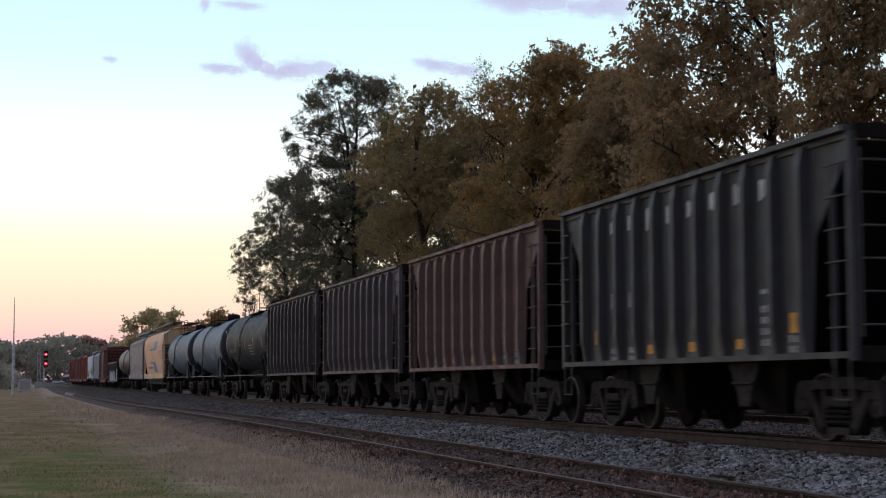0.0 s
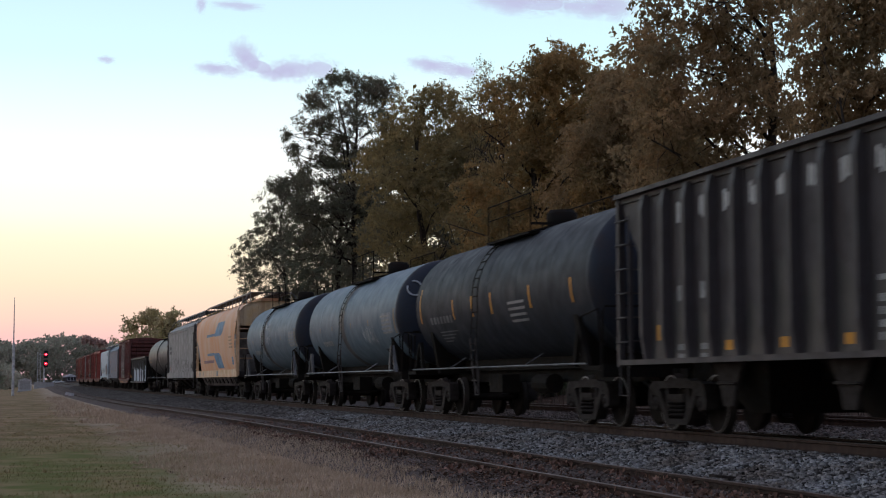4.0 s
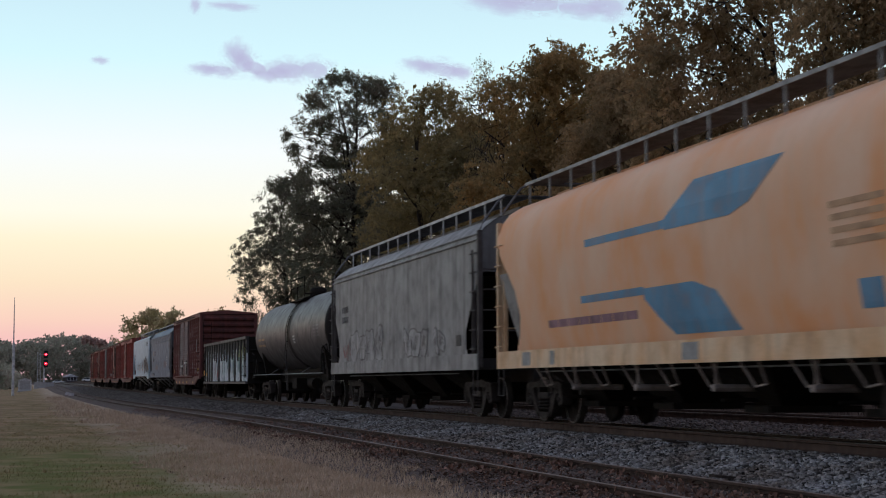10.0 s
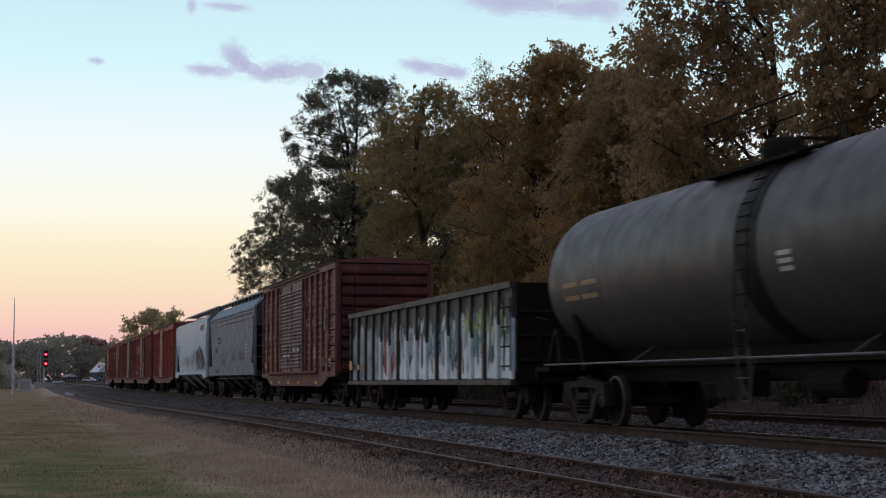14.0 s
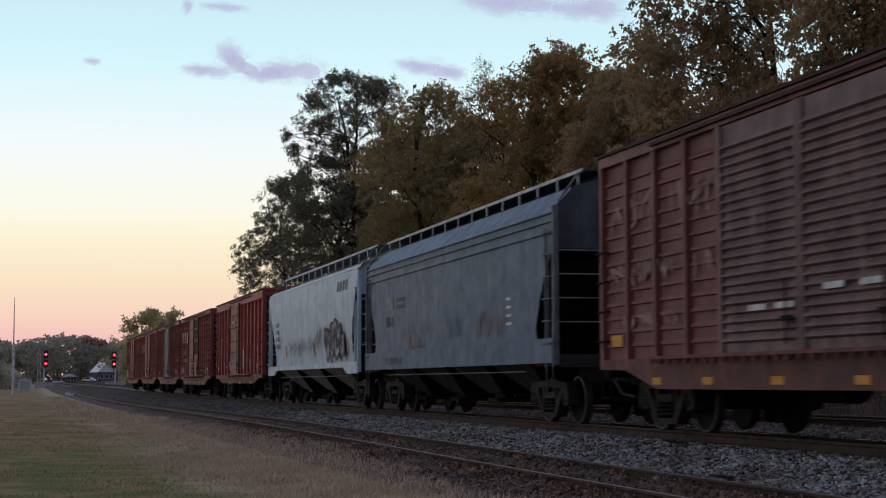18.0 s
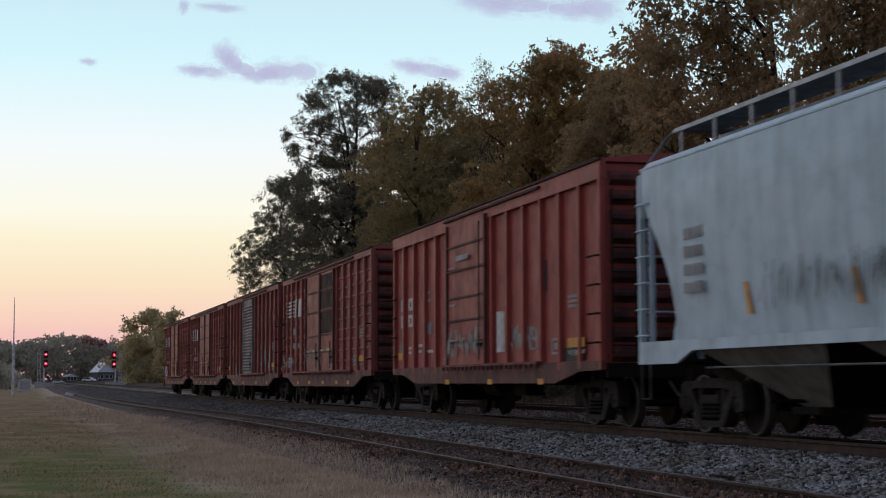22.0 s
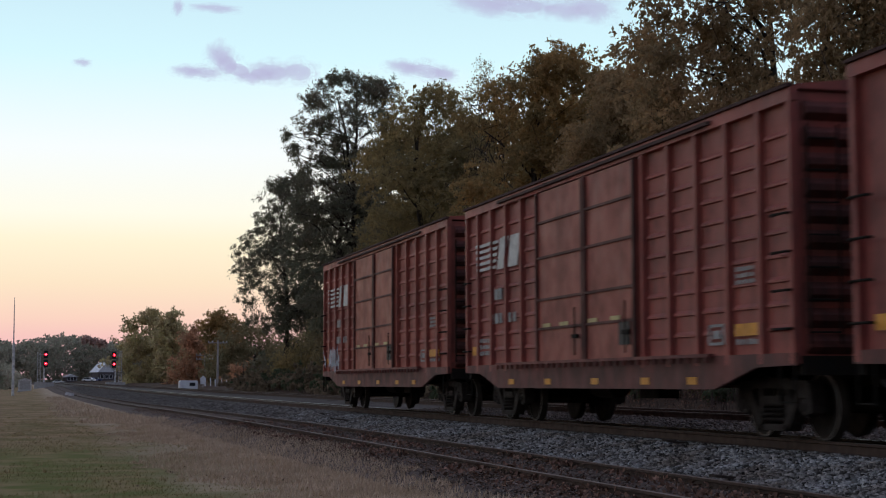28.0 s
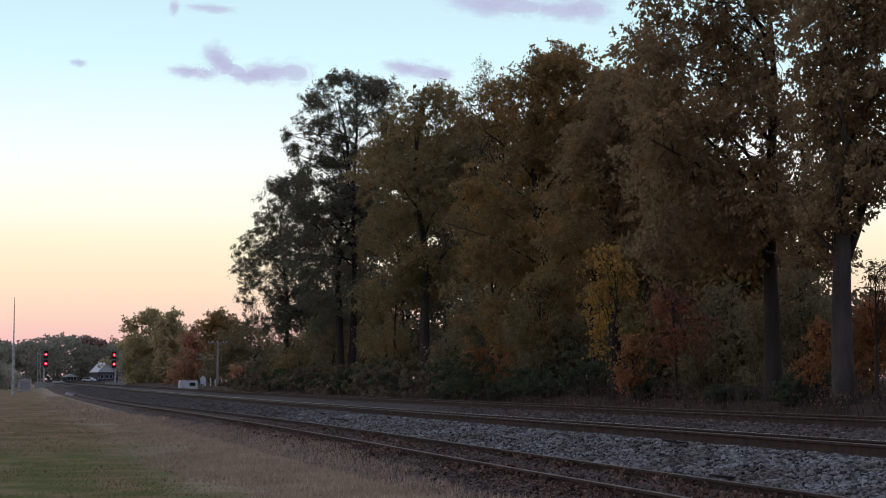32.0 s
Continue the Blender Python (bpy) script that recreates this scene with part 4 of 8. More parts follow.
tree("woodland_tree", "dense woodland tree behind the edge trees", (33, 123.7), 19.9,
     ((-0.8, -0.3, 18.6, 2.5, 2.5, 2.2), (0.9, 0.6, 15.8, 2.5, 2.5, 2.2), (-0.7, 0.1, 13.0, 2.5, 2.5, 2.2), (0.5, -0.6, 10.2, 2.5, 2.5, 2.2), (-0.7, 0.1, 7.4, 2.5, 2.5, 2.2), (0.8, 0.3, 4.6, 2.5, 2.5, 2.2)),
     PINE, 10500, 0.2, trunk=0.24, clump=0.7, seed=52, limbs=12, twigs=10)
tree("woodland_tree", "dense woodland tree behind the edge trees", (32, 110.5), 18.8,
     ((-0.8, -0.8, 17.6, 2.2, 2.2, 2.0), (0.9, 0.9, 15.1, 2.2, 2.2, 2.0), (-0.9, -0.9, 12.5, 2.2, 2.2, 2.0), (0.7, 0.4, 10.0, 2.2, 2.2, 2.0), (-0.4, 0.9, 7.5, 2.2, 2.2, 2.0), (0.3, -1.2, 5.0, 2.2, 2.2, 2.0), (-0.4, 0.8, 2.5, 2.2, 2.2, 2.0)),
     OLIVE, 10500, 0.2, trunk=0.24, clump=0.7, seed=53, limbs=12, twigs=10)
tree("woodland_tree", "dense woodland tree behind the edge trees", (33, 105.5), 18.8,
     ((-0.6, -0.1, 17.7, 2.1, 2.1, 1.9), (0.6, 0.0, 15.3, 2.1, 2.1, 1.9), (-0.8, -0.9, 12.9, 2.1, 2.1, 1.9), (0.3, -1.1, 10.4, 2.1, 2.1, 1.9), (-0.7, -0.5, 8.0, 2.1, 2.1, 1.9), (0.8, 0.8, 5.6, 2.1, 2.1, 1.9), (-0.7, -0.5, 3.2, 2.1, 2.1, 1.9)),
     BROWN, 10500, 0.2, trunk=0.24, clump=0.7, seed=54, limbs=12, twigs=10)
tree("woodland_tree", "dense woodland tree behind the edge trees", (32, 95.2), 17.1,
     ((-0.4, 0.6, 16.1, 1.9, 1.9, 1.7), (0.7, 0.7, 13.9, 1.9, 1.9, 1.7), (-0.3, 1.0, 11.7, 1.9, 1.9, 1.7), (0.4, -0.4, 9.5, 1.9, 1.9, 1.7), (-0.6, -0.1, 7.3, 1.9, 1.9, 1.7), (0.5, -0.1, 5.1, 1.9, 1.9, 1.7), (-0.4, 0.7, 2.9, 1.9, 1.9, 1.7)),
     OLIVE, 10500, 0.2, trunk=0.24, clump=0.7, seed=55, limbs=12, twigs=10)
tree("woodland_tree", "dense woodland tree behind the edge trees", (33, 91.8), 16.9,
     ((-0.7, -0.6, 16.0, 1.9, 1.9, 1.6), (0.6, 0.3, 13.8, 1.9, 1.9, 1.6), (-0.4, 0.7, 11.7, 1.9, 1.9, 1.6), (0.7, 0.5, 9.6, 1.9, 1.9, 1.6), (-0.7, -0.7, 7.4, 1.9, 1.9, 1.6), (0.7, 0.7, 5.3, 1.9, 1.9, 1.6), (-0.7, -0.6, 3.2, 1.9, 1.9, 1.6)),
     BROWN, 10500, 0.2, trunk=0.24, clump=0.7, seed=56, limbs=12, twigs=10)
tree("woodland_tree", "dense woodland tree behind the edge trees", (31, 80.0), 16.7,
     ((-0.5, -0.1, 15.9, 1.7, 1.7, 1.4), (0.5, 0.1, 14.0, 1.7, 1.7, 1.4), (-0.3, 0.8, 12.1, 1.7, 1.7, 1.4), (0.4, -0.4, 10.3, 1.7, 1.7, 1.4), (-0.3, 0.8, 8.4, 1.7, 1.7, 1.4), (0.5, -0.0, 6.5, 1.7, 1.7, 1.4), (-0.5, -0.2, 4.7, 1.7, 1.7, 1.4), (0.4, -0.4, 2.8, 1.7, 1.7, 1.4)),
     OLIVE, 10500, 0.2, trunk=0.24, clump=0.7, seed=57, limbs=12, twigs=10)
tree("woodland_tree", "dense woodland tree behind the edge trees", (30, 72.2), 14.4,
     ((-0.5, -0.4, 13.6, 1.5, 1.5, 1.3), (0.2, -0.7, 11.9, 1.5, 1.5, 1.3), (-0.5, -0.4, 10.2, 1.5, 1.5, 1.3), (0.5, 0.2, 8.5, 1.5, 1.5, 1.3), (-0.2, 0.8, 6.8, 1.5, 1.5, 1.3), (0.3, -0.6, 5.1, 1.5, 1.5, 1.3), (-0.6, -0.6, 3.4, 1.5, 1.5, 1.3), (0.6, 0.6, 1.7, 1.5, 1.5, 1.3)),
     BROWN, 10500, 0.2, trunk=0.24, clump=0.7, seed=58, limbs=12, twigs=10)
tree("woodland_tree", "dense woodland tree behind the edge trees", (30, 67.5), 11.5,
     ((-0.4, 0.1, 10.8, 1.4, 1.4, 1.2), (0.3, -0.2, 9.2, 1.4, 1.4, 1.2), (-0.5, -0.3, 7.6, 1.4, 1.4, 1.2), (0.4, 0.0, 6.0, 1.4, 1.4, 1.2), (-0.3, 0.5, 4.4, 1.4, 1.4, 1.2), (0.4, -0.2, 2.8, 1.4, 1.4, 1.2)),
     OLIVE, 10500, 0.2, trunk=0.24, clump=0.7, seed=59, limbs=12, twigs=10)
tree("woodland_tree", "dense woodland tree behind the edge trees", (29, 61.3), 8.0,
     ((-0.4, -0.0, 7.3, 1.3, 1.3, 1.1), (0.2, -0.6, 5.8, 1.3, 1.3, 1.1), (-0.2, 0.6, 4.4, 1.3, 1.3, 1.1), (0.2, -0.7, 2.9, 1.3, 1.3, 1.1), (-0.3, 0.1, 1.5, 1.3, 1.3, 1.1)),
     BROWN, 10500, 0.2, trunk=0.24, clump=0.7, seed=60, limbs=12, twigs=10)


def undergrowth():
    """Low bushes along the wood edge."""
    rnd = random.Random(77)
    kinds = ((BUSH, "low dark green bush at the wood edge"), (BUSH, "low evergreen bush at the wood edge"),
             (BUSH, "low leafy bush at the wood edge"), (BUSH, "dark tangled bush at the wood edge"))
    y = 36.0
    i = 0
    while y < 168:
        leaf, label = kinds[i % 4]
        if y > 78 and i % 3 != 1:
            leaf, label = BROWN_BUSH, "brown tangled brush at the wood edge"
        x = rnd.uniform(20.6, 22.8) + (1.6 if y < 60 else 0)
        h = rnd.uniform(0.4, 1.1) if y < 60 else rnd.uniform(0.6, 2.4)
        w = rnd.uniform(0.7, 1.5) * (1 + y / 200)
        if y < 62 and i % 3:
            y += w * rnd.uniform(1.3, 2.0)
            i += 1
            continue
        tree("bush", label, (x, y), h, ((0, 0, h * 0.55, w, w, h * 0.55), (0.4, w * 0.7, h * 0.4, w * 0.7, w * 0.7, h * 0.4)), leaf,
             1500, 0.06 + y * 0.0006, trunk=0.03, clump=0.16, seed=100 + i, limbs=5, category="bush", twigs=6, split=0.1)
        y += w * rnd.uniform(1.3, 2.0)
        i += 1


undergrowth()


# ---- railway cars; in a car's space -x is the side towards the meadow, y runs along the car, z = 0 is the rail top ----
def side_frame_mesh():
    s = Shape()
    t = 0.11
    s.prism([(-1.1, 0.66), (-1.06, 0.76), (-0.95, 0.81), (0.95, 0.81), (1.06, 0.76), (1.1, 0.66), (0.7, 0.66), (0.55, 0.7), (-0.55, 0.7), (-0.7, 0.66)], "x", -t, t)
    s.prism([(-0.5, 0.81), (-0.4, 0.85), (0.4, 0.85), (0.5, 0.81)], "x", -t * 0.6, t * 0.6)
    for k in (-1, 1):
        s.prism([(k * 1.1, 0.68), (k * 1.14, 0.5), (k * 1.12, 0.38), (k * 1.04, 0.36), (k * 1.02, 0.68)], "x", -t, t)
        s.prism([(k * 0.86, 0.68), (k * 0.68, 0.68), (k * 0.32, 0.24), (k * 0.30, 0.12), (k * 0.42, 0.12), (k * 0.5, 0.2)], "x", -t, t)
        s.box(-t * 0.8, t * 0.8, k * 0.4 - 0.045, k * 0.4 + 0.045, 0.3, 0.7)
        s.lathe([(-0.1, 0.06), (-0.1, 0.11), (-0.07, 0.135), (0.08, 0.135), (0.08, 0.1)], "x", (0, k * 0.91, 0.457), 14)
        s.lathe([(-0.14, 0.02), (-0.13, 0.05), (-0.1, 0.06)], "x", (0, k * 0.91, 0.457), 8)
        s.box(-0.1, 0.1, k * 0.91 - 0.13, k * 0.91 + 0.13, 0.58, 0.67)
    s.box(-t, t, -0.42, 0.42, 0.12, 0.21)
    s.box(-t * 1.1, t * 0.9, -0.3, 0.3, 0.52, 0.6)
    return s.mesh("side_frame", TRUCK)


def spring_mesh():
    s = Shape()
    for y in (-0.2, 0.0, 0.2):
        pts = [(-0.05 + 0.075 * math.cos(a * 0.9), y + 0.075 * math.sin(a * 0.9), 0.24 + a * 0.0095) for a in range(0, 27)]
        s.tube(pts, 0.018, 5)
    s.box(-0.1, 0.1, -0.3, 0.3, 0.48, 0.52)
    return s.mesh("spring_nest", TRUCK)


def wheelset_mesh():
    s = Shape()
    s.lathe([(-1.05, 0.07), (1.05, 0.07)], "x", (0, 0, 0), 10)
    for k in (-1, 1):
        s.lathe([(k * 0.69, 0.08), (k * 0.69, 0.36), (k * 0.675, 0.40), (k * 0.675, 0.482), (k * 0.7, 0.482), (k * 0.715, 0.46),
                 (k * 0.81, 0.453), (k * 0.812, 0.428), (k * 0.81, 0.385), (k * 0.765, 0.37), (k * 0.745, 0.2), (k * 0.79, 0.14), (k * 0.79, 0.08)], "x", (0, 0, 0), 28)
    me = s.mesh("wheelset", WHEEL, True)
    me.materials.append(TREAD)
    for f in me.polygons:
        c = f.center
        if abs(c.x) > 0.805 and math.hypot(c.y, c.z) > 0.43:
            f.material_index = 1
    return me


def bolster_mesh():
    s = Shape()
    s.prism([(-0.95, 0.52), (-0.95, 0.68), (-0.4, 0.72), (0.4, 0.72), (0.95, 0.68), (0.95, 0.52), (0.35, 0.40), (-0.35, 0.40)], "y", -0.2, 0.2)
    s.lathe([(0.68, 0.2), (0.82, 0.2)], "z", (0, 0, 0), 16)
    for k in (-1, 1):
        s.box(-0.75, 0.75, k * 0.36 - 0.04, k * 0.36 + 0.04, 0.36, 0.46)
    return s.mesh("truck", STEEL)


FRAME, SPRING, WHEELS, BOLSTER = side_frame_mesh(), spring_mesh(), wheelset_mesh(), bolster_mesh()
ROLLING = []
CARS = []


def add_truck(car, y):
    t = part("truck", BOLSTER, None, car, at=(0, y, -0.025))
    for k in (-1, 1):
        f = part("side_frame", FRAME, None, t, at=pose(k * 1.0, 0, 0, 0, 0, 0 if k < 0 else 180))
        part("spring_nest", SPRING, None, t, at=pose(k * 1.0, 0, 0, 0, 0, 0 if k < 0 else 180))
        w = part("wheelset", WHEELS, None, t, at=(0, k * 0.89, 0.457))
        ROLLING.append((w, k))


def coupler(car, y, out):
    k = 1 if y > 0 else -1
    s = Shape()
    s.box(-0.08, 0.08, min(y, y + k * (out - 0.22)), max(y, y + k * (out - 0.22)), 0.78, 0.94)
    e = y + k * out
    s.prism([(-0.16, e - k * 0.3), (-0.19, e - k * 0.05), (-0.05, e + k * 0.02), (0.02, e - k * 0.1), (0.16, e - k * 0.02), (0.2, e - k * 0.2), (0.1, e - k * 0.33)], "z", 0.72, 1.0)
    part("coupler", s, STEEL, car)
    s = Shape()
    s.tube([(-0.35, y, 0.78), (-0.32, y + k * out * 0.5, 0.55), (-0.2, e, 0.5)], 0.028, 6)
    part("air_hose", s, BLACKP, car)


def car_thing(name, label, s0, s1, spread, out=0.75, group="freight cars of the train", category="freight car"):
    """s0, s1: the car's two ends along the train."""
    car = thing(name, label, category, Matrix.Translation((TRACK_X, (s0 + s1) / 2, 0)), group=group)
    CARS.append((car, (s0 + s1) / 2))
    for k in (-1, 1):
        add_truck(car, k * spread)
        coupler(car, k * (s1 - s0) / 2, out)
    return car, (s1 - s0) / 2


def rungs(s, x, y0, y1, zs, r=0.014):
    """Grab irons that stand out from the side."""
    o = -0.07 if x < 0 else 0.07
    for z in zs:
        s.tube([(x, y0, z), (x + o, y0, z), (x + o, y1, z), (x, y1, z)], r, 5)


def panel(car, name, x, y0, y1, z0, z1, material, label=""):
    """A thin painted or bolted plate on a side."""
    s = Shape()
    s.box(x - 0.004, x + 0.004, y0, y1, z0, z1)
    return part(name, s, material, car, label)


def stencil(car, x, y, z, h, count, material=None, step=None, rows=1, label="unreadable stencilled marks"):
    """A line of unreadable marks as plain bars."""
    s = Shape()
    step = step or h * 0.8
    rnd = random.Random(int(abs(y * 100 + z * 10)))
    for r in range(rows):
        for i in range(count):
            a = y - i * step
            s.box(x - 0.004, x + 0.004, a - step * rnd.uniform(0.5, 0.8), a, z - r * h * 1.5, z - r * h * 1.5 + h * rnd.uniform(0.85, 1.0))
    tagged(part("stencil", s, material or FADED, car, label), kind="stuff" if count * rows > 1 else "")


def graffiti(car, x, y0, y1, z0, z1, material, seed, strokes=14, width=0.06, label="sprayed graffiti strokes", wild=1.0, wrap=None):
    """Sprayed strokes as thin bent ribbons, without any letters."""
    rnd = random.Random(seed)
    s = Shape()
    for i in range(strokes):
        cy = y0 + (y1 - y0) * (i + rnd.random()) / strokes
        step = (y1 - y0) / strokes * rnd.uniform(0.25, 0.6)
        up = rnd.random() < 0.5
        pts = []
        for k in range(rnd.randint(3, 6)):
            pz = rnd.uniform(0.62, 1.0) if up else rnd.uniform(0.0, 0.4)
            pts.append((cy + k * step * rnd.uniform(-0.4, 1.0), z0 + (z1 - z0) * (0.5 + (pz - 0.5) * wild)))
            up = not up
        fine = []
        for q in range(len(pts) - 1):
            for k in range(4):
                u = k / 4
                u = u * u * (3 - 2 * u) * 0.5 + u * 0.5
                fine.append((pts[q][0] + (pts[q + 1][0] - pts[q][0]) * (k / 4), pts[q][1] + (pts[q + 1][1] - pts[q][1]) * u))
        fine.append(pts[-1])
        left, right = [], []
        xo = x - 0.0015 * (i % 3) - 0.0001 * i
        for k, (py, pz) in enumerate(fine):
            a, b = fine[max(0, k - 1)], fine[min(len(fine) - 1, k + 1)]
            d = math.hypot(b[0] - a[0], b[1] - a[1]) or 1.0
            ny, nz = -(b[1] - a[1]) / d, (b[0] - a[0]) / d
            hw = width * (0.65 + 0.5 * math.sin(k * 1.7 + i))
            for rim, o in ((left, -hw), (right, hw)):
                qy, qz = py + ny * o, pz + nz * o
                rim.append((xo - 0.00006 * k - (wrap(qz) if wrap else 0), qy, qz))
        s.loft([left, right], False)
    tagged(part("graffiti", s, material, car, label), kind="stuff")


SOOT = mat("caked_soot", (0.022, 0.021, 0.022), 0.42, 0, (0.045, 0.04, 0.04), 3.0, 0.3, (0.06, 0.055, 0.055), 0.3, 0.25, 30, spec=0.3, grime=0.3)
GHOST = mat("ghost_lettering", (0.2, 0.195, 0.2), 0.7, 0, (0.1, 0.095, 0.097), 5, 0.5, (0.07, 0.062, 0.064), 0.5, 0.05, 30, grime=0.5)


def open_hopper(label, s0, s1, colour, marks, seed, soot=(1.5, 1.9)):
    car, h = car_thing("hopper_car", label, s0, s1, (s1 - s0) / 2 - 1.25)
    p = colour
    side = [(-h, 3.8), (-h, 3.7), (-h + 0.98, 2.58), (-h + 1.12, 1.1), (h - 1.12, 1.1), (h - 0.98, 2.58), (h, 3.7), (h, 3.8)]
    rib = Shape()
    rib.loft([[(-d, -w, z), (-d, w, z), (0, w + 0.03, z), (0, -w - 0.03, z)] for z, w, d in ((1.06, 0.045, 0.08), (1.5, 0.055, 0.15), (3.5, 0.07, 0.15), (3.76, 0.07, 0.1))], True, True)
    rib = rib.mesh("rib", p)
    for k in (-1, 1):
        s = Shape()
        s.prism(side, "x", k * 1.5 - 0.01, k * 1.5 + 0.01)
        part("side_sheet", s, p, car)
        n = 11
        for i in range(n):
            y = -(h - 1.12) + 0.06 + (2 * (h - 1.12) - 0.12) * i / (n - 1)
            part("rib", rib, None, car, at=pose(k * 1.51, y, 0, 0, 0, 0 if k < 0 else 180))
        s = Shape()
        s.box(k * 1.53 - 0.13, k * 1.53 + 0.12, -h, h, 3.8, 3.87)
        s.box(k * 1.5 - 0.05, k * 1.5 + 0.05, -h, h, 3.72, 3.8)
        part("top_chord", s, p, car)
        s = Shape()
        s.box(k * 1.54 - 0.06, k * 1.54 + 0.05, -h, h, 1.05, 1.13)
        part("side_sill", s, p, car)
        for e in (-1, 1):
            s = Shape()
            s.box(k * 1.54 - 0.05, k * 1.54 + 0.05, e * h - 0.05, e * h + 0.05, 1.02, 3.8)
            s.box(k * 1.54 - 0.03, k * 1.54 + 0.03, e * (h - 0.46) - 0.03, e * (h - 0.46) + 0.03, 1.1, 3.1)
            part("corner_post", s, p, car)
            s = Shape()
            rungs(s, k * 1.57, e * (h - 0.05), e * (h - 0.46), [1.42 + 0.4 * j for j in range(6)])
            for q in (0.05, 0.46):
                s.tube([(k * 1.57, e * (h - q), 1.0), (k * 1.57, e * (h - q), 3.5)], 0.016, 5)
            s.tube([(k * 1.58, e * (h - 0.05), 1.05), (k * 1.58, e * (h - 0.05), 0.55), (k * 1.58, e * (h - 0.42), 0.55), (k * 1.58, e * (h - 0.42), 1.05)], 0.018, 5)
            part("ladder", s, RUNG, car)
    for e in (-1, 1):
        s = Shape()
        s.add([(-1.49, e * h, 3.7), (1.49, e * h, 3.7), (1.49, e * (h - 3.1), 1.15), (-1.49, e * (h - 3.1), 1.15),
               (-1.49, e * h, 3.66), (1.49, e * h, 3.66), (1.49, e * (h - 3.1), 1.10), (-1.49, e * (h - 3.1), 1.10)],
              [(0, 1, 2, 3), (7, 6, 5, 4), (0, 4, 5, 1), (2, 6, 7, 3), (1, 5, 6, 2), (0, 3, 7, 4)])
        part("slope_sheet", s, STEEL, car, "near-black sloping end sheet")
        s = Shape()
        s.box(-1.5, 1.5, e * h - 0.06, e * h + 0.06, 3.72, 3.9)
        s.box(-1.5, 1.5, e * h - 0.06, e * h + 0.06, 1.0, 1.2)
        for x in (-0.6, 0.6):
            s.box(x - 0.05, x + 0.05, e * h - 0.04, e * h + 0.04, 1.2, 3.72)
        part("end_frame", s, STEEL, car, "near-black end frame")
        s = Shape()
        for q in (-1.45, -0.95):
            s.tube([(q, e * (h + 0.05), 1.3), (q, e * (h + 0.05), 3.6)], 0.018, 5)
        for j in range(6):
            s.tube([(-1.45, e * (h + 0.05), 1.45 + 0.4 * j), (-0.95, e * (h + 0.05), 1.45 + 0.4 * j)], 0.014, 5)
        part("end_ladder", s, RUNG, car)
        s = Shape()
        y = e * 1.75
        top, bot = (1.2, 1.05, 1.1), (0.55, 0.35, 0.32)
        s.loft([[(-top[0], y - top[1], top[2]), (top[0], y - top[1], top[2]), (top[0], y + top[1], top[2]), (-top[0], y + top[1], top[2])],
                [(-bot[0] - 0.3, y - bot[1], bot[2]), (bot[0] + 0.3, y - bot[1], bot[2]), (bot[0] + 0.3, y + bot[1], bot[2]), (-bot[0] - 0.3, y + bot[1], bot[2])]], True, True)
        # bay in near-black steel, deepened for the shade below the car
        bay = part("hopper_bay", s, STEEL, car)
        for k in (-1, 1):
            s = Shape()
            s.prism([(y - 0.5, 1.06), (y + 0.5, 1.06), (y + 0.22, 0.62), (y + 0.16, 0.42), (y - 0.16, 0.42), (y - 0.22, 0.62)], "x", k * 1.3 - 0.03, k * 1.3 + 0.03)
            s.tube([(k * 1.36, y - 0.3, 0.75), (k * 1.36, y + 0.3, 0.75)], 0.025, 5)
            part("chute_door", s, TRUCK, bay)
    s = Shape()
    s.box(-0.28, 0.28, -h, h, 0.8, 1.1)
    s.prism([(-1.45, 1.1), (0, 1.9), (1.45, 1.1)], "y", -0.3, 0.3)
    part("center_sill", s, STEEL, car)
    # coal soot that has run down and caked on the lower side sheets
    rnd = random.Random(seed)
    step = (2 * (h - 1.12) - 0.12) / 10
    for i in range(10):
        a = -(h - 1.18) + i * step + 0.1
        base = rnd.uniform(*soot)
        tops = [(a + (step - 0.2) * j / 6, base + rnd.uniform(-0.22, 0.28)) for j in range(7)]
        s = Shape()
        s.prism([(a + step - 0.2, 1.14), (a, 1.14)] + tops, "x", -1.5135, -1.5125)
        part("soot_crust", s, SOOT, car, "shiny black caked soot")
    marks(car, h)
    return car


